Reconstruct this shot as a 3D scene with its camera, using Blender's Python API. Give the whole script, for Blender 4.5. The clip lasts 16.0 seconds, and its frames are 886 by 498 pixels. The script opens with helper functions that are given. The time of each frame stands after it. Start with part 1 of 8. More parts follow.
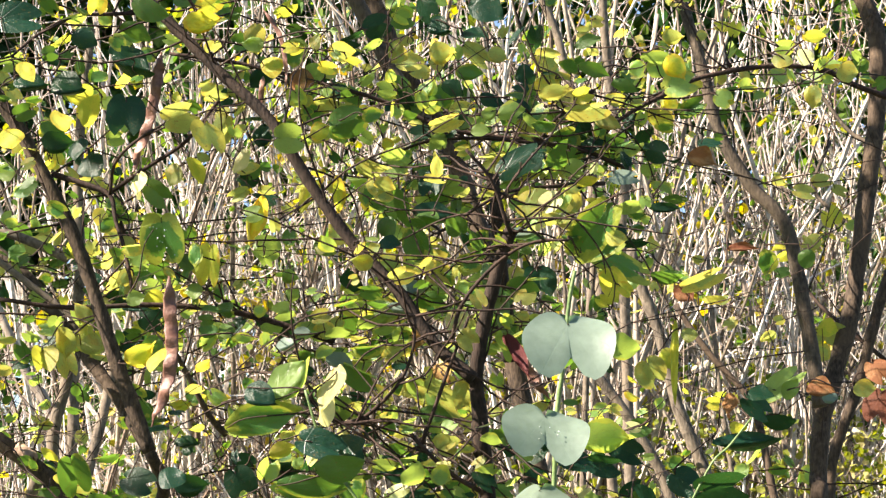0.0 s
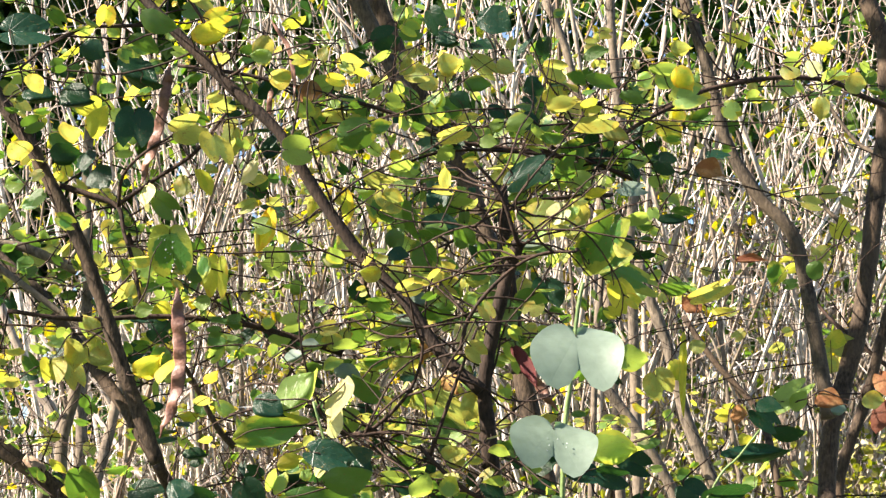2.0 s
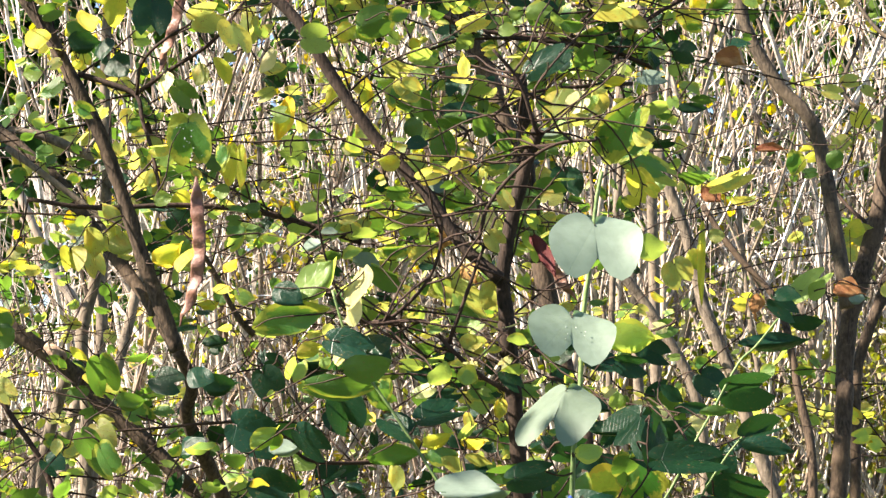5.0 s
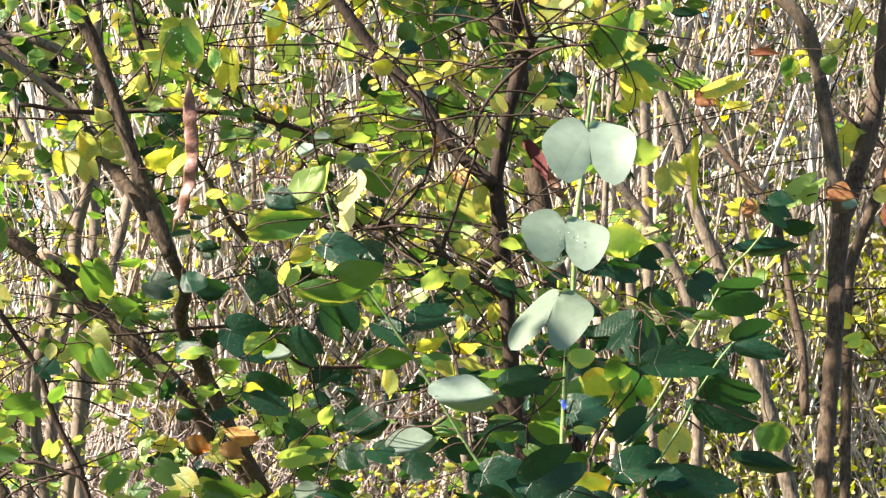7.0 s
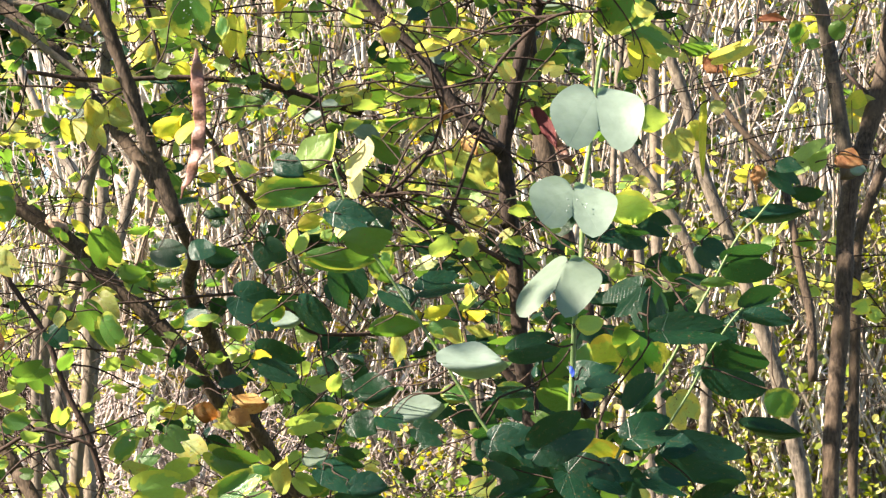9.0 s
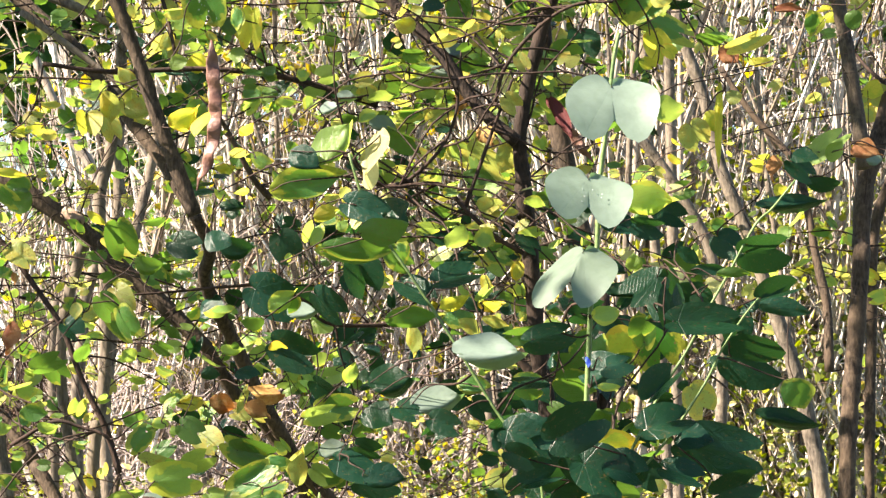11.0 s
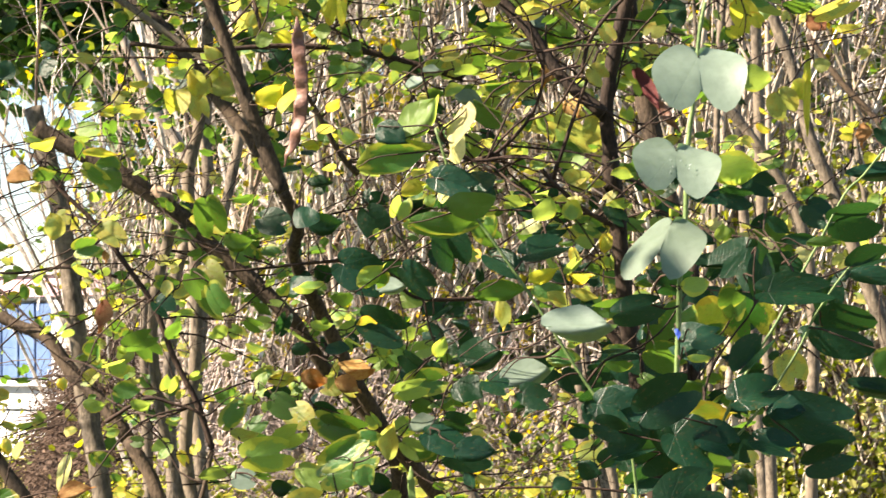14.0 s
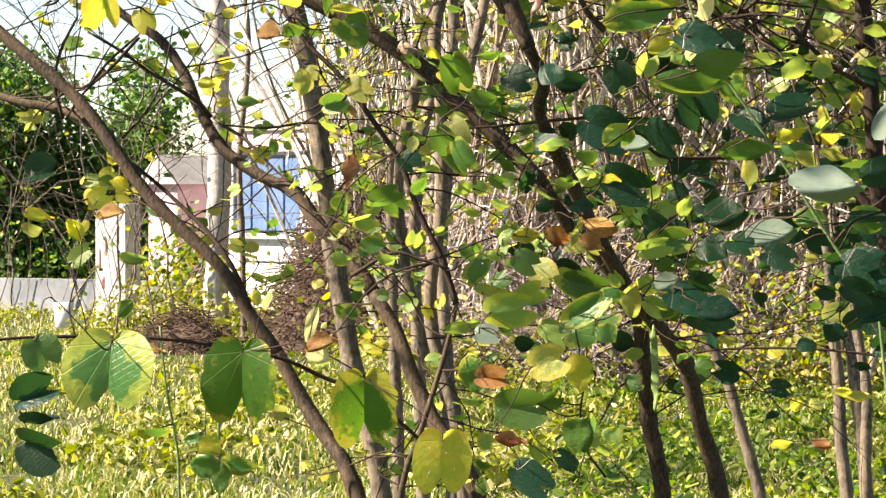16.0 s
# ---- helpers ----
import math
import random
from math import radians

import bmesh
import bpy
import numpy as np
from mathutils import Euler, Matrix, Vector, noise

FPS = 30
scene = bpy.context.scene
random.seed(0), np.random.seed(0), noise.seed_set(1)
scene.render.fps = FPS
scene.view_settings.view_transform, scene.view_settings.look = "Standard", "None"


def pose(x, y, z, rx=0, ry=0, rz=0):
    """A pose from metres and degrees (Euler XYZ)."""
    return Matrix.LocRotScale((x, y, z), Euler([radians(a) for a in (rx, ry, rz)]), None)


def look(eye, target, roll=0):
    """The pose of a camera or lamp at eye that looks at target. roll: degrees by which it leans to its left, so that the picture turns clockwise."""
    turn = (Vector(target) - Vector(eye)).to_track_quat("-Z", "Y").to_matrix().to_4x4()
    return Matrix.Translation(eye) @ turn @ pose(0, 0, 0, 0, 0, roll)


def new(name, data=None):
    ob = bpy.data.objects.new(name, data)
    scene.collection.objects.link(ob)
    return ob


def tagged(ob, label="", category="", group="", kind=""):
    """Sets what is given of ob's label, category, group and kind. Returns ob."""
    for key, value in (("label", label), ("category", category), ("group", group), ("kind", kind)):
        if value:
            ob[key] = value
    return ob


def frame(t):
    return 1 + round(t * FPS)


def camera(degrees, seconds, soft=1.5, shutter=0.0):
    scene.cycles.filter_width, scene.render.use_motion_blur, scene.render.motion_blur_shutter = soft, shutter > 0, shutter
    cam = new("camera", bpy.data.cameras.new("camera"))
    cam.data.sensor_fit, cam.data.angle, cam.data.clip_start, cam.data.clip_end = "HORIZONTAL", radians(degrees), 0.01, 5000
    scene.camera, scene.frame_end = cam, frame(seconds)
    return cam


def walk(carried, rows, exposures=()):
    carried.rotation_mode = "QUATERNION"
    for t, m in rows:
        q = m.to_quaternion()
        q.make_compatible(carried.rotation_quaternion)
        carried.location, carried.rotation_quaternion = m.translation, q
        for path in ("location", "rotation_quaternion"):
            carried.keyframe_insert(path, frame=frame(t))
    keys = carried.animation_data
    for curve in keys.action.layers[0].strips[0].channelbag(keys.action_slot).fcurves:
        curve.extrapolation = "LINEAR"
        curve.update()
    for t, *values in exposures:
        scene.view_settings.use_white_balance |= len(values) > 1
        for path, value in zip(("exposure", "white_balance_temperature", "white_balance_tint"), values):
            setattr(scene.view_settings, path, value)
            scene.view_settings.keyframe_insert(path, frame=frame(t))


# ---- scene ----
# The camera stands still and turns: a long lens looks into the crown of small
# orchid trees, then tilts down and pans to the lawn and the house behind them.
cam = camera(24, 16.0, soft=1.4, shutter=0.22)
walk(cam, [
    (0.0, look((0, 0, 1.5), (-0.00000, 9.86294, 3.15000), 0.000)),
    (0.5, look((0, 0, 1.5), (-0.00407, 9.86188, 3.15631), 0.058)),
    (1.0, look((0, 0, 1.5), (-0.00445, 9.85865, 3.17539), 0.013)),
    (1.5, look((0, 0, 1.5), (-0.00930, 9.85553, 3.19365), -0.006)),
    (2.0, look((0, 0, 1.5), (-0.03861, 9.85351, 3.20493), 0.034)),
    (2.5, look((0, 0, 1.5), (-0.06198, 9.85165, 3.21496), -0.034)),
    (3.0, look((0, 0, 1.5), (-0.10915, 9.86445, 3.13731), 0.036)),
    (3.5, look((0, 0, 1.5), (-0.14522, 9.88670, 2.99398), 0.125)),
    (6.0, look((0, 0, 1.5), (-0.10273, 9.95262, 2.46681), 0.163)),
    (6.5, look((0, 0, 1.5), (-0.09233, 9.96479, 2.33332), 0.149)),
    (7.0, look((0, 0, 1.5), (-0.09486, 9.97334, 2.22346), 0.143)),
    (7.5, look((0, 0, 1.5), (-0.10749, 9.97911, 2.13698), 0.110)),
    (8.0, look((0, 0, 1.5), (-0.11113, 9.98285, 2.07483), 0.159)),
    (8.5, look((0, 0, 1.5), (-0.11513, 9.98282, 2.07448), 0.096)),
    (9.0, look((0, 0, 1.5), (-0.13343, 9.98308, 2.06605), 0.054)),
    (9.5, look((0, 0, 1.5), (-0.17844, 9.98294, 2.05600), -0.004)),
    (12.0, look((0, 0, 1.5), (-0.23412, 9.98443, 2.00633), -0.110)),
    (12.5, look((0, 0, 1.5), (-0.29594, 9.98328, 1.99649), -0.236)),
    (13.0, look((0, 0, 1.5), (-0.40842, 9.98039, 1.97435), -0.322)),
    (13.5, look((0, 0, 1.5), (-0.45245, 9.97841, 1.97600), -0.418)),
    (14.0, look((0, 0, 1.5), (-0.63105, 9.97211, 1.89861), -0.708)),
    (14.5, look((0, 0, 1.5), (-1.19390, 9.92841, 1.53466), -0.771)),
    (15.0, look((0, 0, 1.5), (-1.48626, 9.88802, 1.36527), -0.640)),
    (15.5, look((0, 0, 1.5), (-1.65389, 9.86013, 1.29377), -0.265)),
    (16.0, look((0, 0, 1.5), (-1.79680, 9.83332, 1.22205), -0.006)),
], exposures=[(0.0, 2.36, 6800, 15), (3.5, 2.42, 6800, 15), (6.5, 2.6, 6800, 15), (12.5, 2.63, 6850, 15), (14.5, 2.3, 7250, 15), (16.0, 2.2, 7250, 15)])

# ---- light ----
SUN_TO = Vector((-0.74, -0.22, 0.64)).normalized()

world = bpy.data.worlds.new("sky")
scene.world = world
world.use_nodes = True
wn = world.node_tree.nodes
sky = wn.new("ShaderNodeTexSky")
sky.sky_type = "NISHITA"
sky.sun_disc = False
sky.sun_elevation = math.asin(SUN_TO.z)
sky.sun_rotation = math.atan2(SUN_TO.x, SUN_TO.y)
sky.dust_density = 0.1
sky.ozone_density = 3.0
wn["Background"].inputs["Strength"].default_value = 0.05
world.node_tree.links.new(sky.outputs["Color"], wn["Background"].inputs["Color"])

sun_data = bpy.data.lights.new("sun", "SUN")
sun_data.energy = 5.0
sun_data.angle = radians(0.53)
sun_data.color = (1.0, 0.91, 0.77)
sun = new("sun", sun_data)
sun.matrix_world = look(SUN_TO * 50, (0, 0, 0))


# ---- materials ----
class Mat:
    """A node material under construction."""

    def __init__(self, name):
        self.m = bpy.data.materials.new(name)
        self.m.use_nodes = True
        self.t = self.m.node_tree
        self.t.nodes.clear()
        self.out = self.n("ShaderNodeOutputMaterial")

    def n(self, kind, **kw):
        node = self.t.nodes.new(kind)
        for key, value in kw.items():
            node.inputs[key.replace("_", " ")].default_value = value
        return node

    def l(self, a, b):
        self.t.links.new(a, b)

    def math(self, op, a, b=None):
        node = self.t.nodes.new("ShaderNodeMath")
        node.operation = op
        for i, v in enumerate((a, b)):
            if v is None:
                continue
            if isinstance(v, (int, float)):
                node.inputs[i].default_value = v
            else:
                self.l(v, node.inputs[i])
        return node.outputs[0]

    def mix(self, fac, a, b):
        node = self.t.nodes.new("ShaderNodeMixRGB")
        for i, v in enumerate((fac, a, b)):
            if isinstance(v, (int, float)):
                node.inputs[i].default_value = v
            elif isinstance(v, tuple):
                node.inputs[i].default_value = (*v, 1)
            else:
                self.l(v, node.inputs[i])
        return node.outputs[0]

    def ramp(self, fac, *stops):
        node = self.t.nodes.new("ShaderNodeValToRGB")
        el = node.color_ramp.elements
        while len(el) < len(stops):
            el.new(0.5)
        for e, (p, c) in zip(el, stops):
            e.position = p
            e.color = (*c, 1) if isinstance(c, tuple) else (c, c, c, 1)
        self.l(fac, node.inputs[0])
        return node.outputs[0]

    def noise(self, vec, scale, detail=3.0, rough=0.55):
        node = self.n("ShaderNodeTexNoise", Scale=scale, Detail=detail, Roughness=rough)
        if vec is not None:
            self.l(vec, node.inputs["Vector"])
        return node.outputs[0]

    def coords(self, which="Object"):
        return self.t.nodes.new("ShaderNodeTexCoord").outputs[which]

    def position(self):
        return self.t.nodes.new("ShaderNodeNewGeometry").outputs["Position"]

    def island(self):
        return self.t.nodes.new("ShaderNodeNewGeometry").outputs["Random Per Island"]

    def per_object(self):
        return self.t.nodes.new("ShaderNodeObjectInfo").outputs["Random"]

    def bump(self, height, strength=0.4, distance=0.01):
        node = self.n("ShaderNodeBump", Strength=strength, Distance=distance)
        self.l(height, node.inputs["Height"])
        return node.outputs[0]

    def surface(self, color, rough=0.6, normal=None, spec=0.4, thin=0.0, thin_color=None, metal=0.0):
        p = self.n("ShaderNodeBsdfPrincipled", Roughness=rough, Metallic=metal)
        p.inputs["Specular IOR Level"].default_value = spec
        if isinstance(color, tuple):
            p.inputs["Base Color"].default_value = (*color, 1)
        else:
            self.l(color, p.inputs["Base Color"])
        if normal is not None:
            self.l(normal, p.inputs["Normal"])
        if not thin:
            self.l(p.outputs[0], self.out.inputs[0])
            return self.m
        tr = self.n("ShaderNodeBsdfTranslucent")
        if isinstance(thin_color, tuple):
            tr.inputs["Color"].default_value = (*thin_color, 1)
        else:
            self.l(thin_color, tr.inputs["Color"])
        mx = self.n("ShaderNodeMixShader", Fac=thin)
        self.l(p.outputs[0], mx.inputs[1])
        self.l(tr.outputs[0], mx.inputs[2])
        self.l(mx.outputs[0], self.out.inputs[0])
        return self.m


def bark_material(name, dark, light, scale=1.0):
    m = Mat(name)
    v = m.position()
    stretch = m.n("ShaderNodeMapping")
    stretch.inputs["Scale"].default_value = (1, 1, 0.35)
    m.l(v, stretch.inputs["Vector"])
    fine = m.noise(stretch.outputs[0], 160 * scale, 4)
    big = m.noise(v, 9 * scale, 3)
    lichen = m.ramp(m.noise(v, 38 * scale, 4, 0.7), (0.56, 0.0), (0.66, 1.0))
    col = m.mix(m.ramp(fine, (0.35, 0.0), (0.7, 1.0)), dark, light)
    col = m.mix(m.math("MULTIPLY", m.ramp(big, (0.4, 0.0), (0.7, 1.0)), 0.55), col, (light[0] * 1.25, light[1] * 1.2, light[2] * 1.1))
    col = m.mix(m.math("MULTIPLY", lichen, 0.3), col, (light[0] * 2.2, light[1] * 2.2, light[2] * 2.1))
    return m.surface(col, 0.85, m.bump(fine, 0.7, 0.004), 0.25)


def leaf_material(name, base, vein, thin_color, thin=0.45, rough=0.42, spots=0.0, spot_color=(0.25, 0.12, 0.03), blotch=None, spec=0.45, veined=0.4, blotch_from=0.48, rim=None, relief=0.28):
    """A leaf blade in its own space: x runs from the base to the tip, y across."""
    m = Mat(name)
    v = m.coords("Object")
    sep = m.n("ShaderNodeSeparateXYZ")
    m.l(v, sep.inputs[0])
    x, y = sep.outputs[0], sep.outputs[1]
    across = m.math("MULTIPLY", m.math("ABSOLUTE", y), 1.35)
    along = m.math("ADD", x, 0.36)
    turn = m.math("ARCTAN2", across, along)
    reach = m.math("SQRT", m.math("ADD", m.math("MULTIPLY", across, across), m.math("MULTIPLY", along, along)))
    wave = m.math("MULTIPLY", m.math("ABSOLUTE", m.math("SINE", m.math("MULTIPLY", turn, 6.6))), reach)
    veins = m.ramp(wave, (0.0, 1.0), (0.07, 0.0))
    side = m.math("ABSOLUTE", m.math("SINE", m.math("ADD", m.math("MULTIPLY", x, 34.0), m.math("MULTIPLY", m.math("ABSOLUTE", y), 26.0))))
    veins2 = m.math("MULTIPLY", m.ramp(side, (0.0, 1.0), (0.22, 0.0)), 0.3)
    allv = m.math("MAXIMUM", veins, veins2)
    r = m.per_object()
    moved = m.n("ShaderNodeVectorMath")
    m.l(v, moved.inputs[0])
    m.l(m.math("MULTIPLY", r, 40.0), moved.inputs[1])
    v = moved.outputs[0]
    grain = m.noise(v, 7.0, 4, 0.6)
    hue = m.n("ShaderNodeHueSaturation", Saturation=1.0)
    m.l(m.math("ADD", m.math("MULTIPLY", r, 0.05), 0.475), hue.inputs["Hue"])
    m.l(m.math("ADD", m.math("MULTIPLY", r, 0.55), 0.8), hue.inputs["Value"])
    col = m.mix(m.math("MULTIPLY", allv, veined), base, vein)
    thin_col = m.mix(m.math("MULTIPLY", allv, veined), thin_color, tuple(c * 0.55 for c in thin_color))
    if blotch:
        f = m.ramp(m.noise(v, 1.7, 4, 0.62), (blotch_from, 0.0), (blotch_from + 0.1, 1.0))
        f = m.math("MULTIPLY", f, m.ramp(m.math("ADD", wave, m.math("MULTIPLY", m.noise(v, 9.0, 3), 0.12)), (0.06, 0.25), (0.17, 1.0)))
        col = m.mix(f, col, blotch)
        thin_col = m.mix(f, thin_col, tuple(min(1.0, c * 1.3) for c in blotch))
    if rim:
        edge = m.math("MULTIPLY", m.math("SQRT", m.math("ADD", m.math("MULTIPLY", x, x), m.math("MULTIPLY", y, y))), 2.0)
        edge = m.math("ADD", edge, m.math("MULTIPLY", m.math("SUBTRACT", m.noise(v, 2.6, 4, 0.65), 0.5), 1.3))
        edge = m.math("ADD", edge, m.math("MULTIPLY", m.math("SUBTRACT", r, 0.5), 0.7))
        f = m.math("MULTIPLY", m.ramp(edge, (0.92, 0.0), (1.2, 1.0)), 0.75)
        col = m.mix(f, col, rim)
        thin_col = m.mix(f, thin_col, tuple(min(1.0, c * 1.9) for c in rim))
        f = m.ramp(edge, (1.22, 0.0), (1.3, 1.0))
        col = m.mix(f, col, (0.16, 0.07, 0.02))
        thin_col = m.mix(f, thin_col, (0.25, 0.1, 0.02))
    if spots:
        s = m.ramp(m.noise(v, 16.0, 3, 0.6), (0.62, 0.0), (0.67, 1.0))
        f = m.math("MULTIPLY", s, spots)
        col = m.mix(f, col, spot_color)
        thin_col = m.mix(f, thin_col, spot_color)
    col = m.mix(m.math("MULTIPLY", m.ramp(grain, (0.35, 1.0), (0.62, 0.0)), 0.45), col, tuple(c * 0.6 for c in base))
    m.l(col, hue.inputs["Color"])
    return m.surface(hue.outputs[0], rough, m.bump(m.math("ADD", m.math("MULTIPLY", allv, -0.45), m.math("MULTIPLY", grain, 0.5)), relief, 0.022), spec, thin, thin_col)


bark = bark_material("bark", (0.013, 0.0085, 0.0055), (0.075, 0.053, 0.036))
brown_bark = bark_material("brown_bark", (0.016, 0.0125, 0.0088), (0.086, 0.067, 0.049))
dark_bark = bark_material("dark_bark", (0.0065, 0.0042, 0.003), (0.036, 0.023, 0.016))
twig_bark = bark_material("twig_bark", (0.010, 0.0055, 0.004), (0.042, 0.025, 0.018))
pale_bark = bark_material("pale_bark", (0.14, 0.11, 0.09), (0.34, 0.29, 0.24), 0.4)
white_bark = bark_material("white_bark", (0.22, 0.205, 0.20), (0.40, 0.385, 0.38), 0.3)
grey_bark = bark_material("grey_bark", (0.042, 0.034, 0.026), (0.165, 0.135, 0.104), 0.6)

leaf_mature = leaf_material("leaf_mature", (0.0045, 0.024, 0.0125), (0.013, 0.042, 0.022), (0.055, 0.19, 0.03), 0.2, 0.34, 0.25, spec=0.2, veined=0.2)
leaf_green = leaf_material("leaf_green", (0.040, 0.108, 0.020), (0.10, 0.19, 0.05), (0.20, 0.41, 0.04), 0.32, 0.4, 0.5, veined=0.6, rim=(0.30, 0.30, 0.035))
leaf_fresh = leaf_material("leaf_fresh", (0.135, 0.23, 0.055), (0.24, 0.34, 0.10), (0.48, 0.66, 0.10), 0.45, 0.4, 0.3, veined=0.7, rim=(0.36, 0.36, 0.04))
leaf_aging = leaf_material("leaf_aging", (0.19, 0.235, 0.06), (0.30, 0.33, 0.12), (0.54, 0.60, 0.12), 0.52, 0.48, 0.8, blotch=(0.38, 0.34, 0.06), veined=0.75, rim=(0.42, 0.33, 0.05))
leaf_yellow = leaf_material("leaf_yellow", (0.40, 0.375, 0.04), (0.36, 0.34, 0.07), (0.78, 0.75, 0.07), 0.6, 0.5, 0.35, blotch=(0.40, 0.46, 0.045), veined=0.6, rim=(0.46, 0.30, 0.03))
leaf_dry = leaf_material("leaf_dry", (0.19, 0.085, 0.032), (0.12, 0.05, 0.02), (0.45, 0.17, 0.035), 0.35, 0.65, 0.7, (0.06, 0.028, 0.014), blotch=(0.32, 0.18, 0.07), spec=0.2)
leaf_turning = leaf_material("leaf_turning", (0.026, 0.085, 0.012), (0.09, 0.17, 0.035), (0.18, 0.40, 0.02), 0.36, 0.45, 0.8, (0.13, 0.07, 0.03), blotch=(0.22, 0.27, 0.02), blotch_from=0.6, veined=0.4, rim=(0.32, 0.27, 0.03), spec=0.25)
leaf_red = leaf_material("leaf_red", (0.085, 0.020, 0.016), (0.05, 0.015, 0.012), (0.16, 0.04, 0.03), 0.2, 0.6, 0.4, (0.03, 0.012, 0.01), spec=0.2)
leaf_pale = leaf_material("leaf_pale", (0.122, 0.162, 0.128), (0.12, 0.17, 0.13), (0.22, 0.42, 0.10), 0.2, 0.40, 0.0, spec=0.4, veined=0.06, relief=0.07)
leaf_cream = leaf_material("leaf_cream", (0.52, 0.50, 0.22), (0.55, 0.55, 0.3), (0.8, 0.78, 0.3), 0.45, 0.45, 0.3)


def stuff_leaf_material(name, *stops, thin=0.45):
    m = Mat(name)
    col = m.ramp(m.island(), *stops)
    hue = m.n("ShaderNodeHueSaturation", Value=1.9, Saturation=1.15)
    m.l(col, hue.inputs["Color"])
    return m.surface(col, 0.5, None, 0.35, thin, hue.outputs[0])


scrub_leaf = stuff_leaf_material("scrub_leaf", (0.0, (0.045, 0.10, 0.022)), (0.35, (0.11, 0.18, 0.03)), (0.65, (0.27, 0.28, 0.04)), (1.0, (0.45, 0.33, 0.05)))
hedge_leaf = stuff_leaf_material("hedge_leaf", (0.0, (0.016, 0.045, 0.014)), (0.6, (0.05, 0.115, 0.022)), (1.0, (0.15, 0.24, 0.04)), thin=0.35)
lush_leaf = stuff_leaf_material("lush_leaf", (0.0, (0.024, 0.060, 0.010)), (0.5, (0.08, 0.14, 0.018)), (0.85, (0.18, 0.24, 0.035)), (1.0, (0.36, 0.34, 0.10)))
weed_leaf = stuff_leaf_material("weed_leaf", (0.0, (0.045, 0.075, 0.012)), (0.45, (0.15, 0.17, 0.02)), (0.8, (0.25, 0.25, 0.05)), (0.95, (0.5, 0.44, 0.22)), (1.0, (0.68, 0.62, 0.45)))
grass_blade = stuff_leaf_material("grass_blade", (0.0, (0.022, 0.055, 0.010)), (0.45, (0.10, 0.15, 0.022)), (0.7, (0.24, 0.24, 0.06)), (0.86, (0.50, 0.42, 0.22)), (1.0, (0.72, 0.66, 0.50)))


def dry_stick_material():
    m = Mat("dry_stick")
    col = m.ramp(m.island(), (0.0, (0.13, 0.09, 0.065)), (0.3, (0.30, 0.245, 0.205)), (0.65, (0.56, 0.51, 0.465)), (1.0, (0.75, 0.71, 0.67)))
    f = m.noise(m.position(), 26, 3)
    col = m.mix(m.math("MULTIPLY", m.ramp(f, (0.4, 1.0), (0.65, 0.0)), 0.55), col, (0.12, 0.09, 0.06))
    return m.surface(col, 0.85, m.bump(f, 0.4, 0.004), 0.2)


def plain_material(name, a, b, scale, rough=0.8, spec=0.3, bump=0.3):
    m = Mat(name)
    v = m.position()
    f = m.noise(v, scale, 5, 0.6)
    g = m.noise(v, scale * 0.17, 3)
    col = m.mix(m.ramp(f, (0.35, 0.0), (0.68, 1.0)), a, b)
    col = m.mix(m.math("MULTIPLY", m.ramp(g, (0.45, 0.0), (0.7, 1.0)), 0.35), col, tuple(c * 0.7 for c in a))
    return m.surface(col, rough, m.bump(f, bump, 0.01), spec)


dry_stick = dry_stick_material()
brown_stick = plain_material("brown_stick", (0.035, 0.022, 0.016), (0.125, 0.08, 0.056), 30, 0.9)
grey_twig = plain_material("grey_twig", (0.05, 0.038, 0.03), (0.22, 0.175, 0.14), 14, 0.9)
dead_twig = plain_material("dead_twig", (0.13, 0.10, 0.09), (0.40, 0.33, 0.31), 9, 0.9)
green_stem = plain_material("green_stem", (0.07, 0.12, 0.035), (0.14, 0.20, 0.07), 60, 0.5)
pod_brown = plain_material("pod_brown", (0.085, 0.036, 0.024), (0.24, 0.12, 0.082), 40, 0.5, 0.4, 0.5)
pod_green = plain_material("pod_green", (0.10, 0.17, 0.05), (0.18, 0.26, 0.08), 50, 0.5)
cut_wood = plain_material("cut_wood", (0.16, 0.10, 0.07), (0.36, 0.26, 0.18), 60)
blue_petal = plain_material("blue_petal", (0.05, 0.10, 0.55), (0.08, 0.16, 0.7), 60, 0.5)
# opaque pale colour puts the glint of clear drops into the base
water = plain_material("water", (0.30, 0.36, 0.32), (0.45, 0.5, 0.46), 40, 0.06, 1.0, 0.0)
soil = plain_material("soil", (0.022, 0.028, 0.010), (0.075, 0.08, 0.028), 7, 0.95)
white_paint = plain_material("white_paint", (0.46, 0.46, 0.48), (0.56, 0.56, 0.57), 5, 0.8)
pink_paint = plain_material("pink_paint", (0.56, 0.33, 0.38), (0.62, 0.42, 0.45), 5, 0.8)
blue_paint = plain_material("blue_paint", (0.06, 0.115, 0.24), (0.095, 0.155, 0.29), 8, 0.6)
roof_grey = plain_material("roof_grey", (0.28, 0.27, 0.27), (0.4, 0.39, 0.38), 6, 0.8)
red_paint = plain_material("red_paint", (0.34, 0.10, 0.09), (0.44, 0.17, 0.15), 12, 0.7)
white_plastic = plain_material("white_plastic", (0.62, 0.63, 0.64), (0.7, 0.7, 0.71), 9, 0.45)
concrete = plain_material("concrete", (0.17, 0.185, 0.21), (0.28, 0.30, 0.33), 4, 0.9)


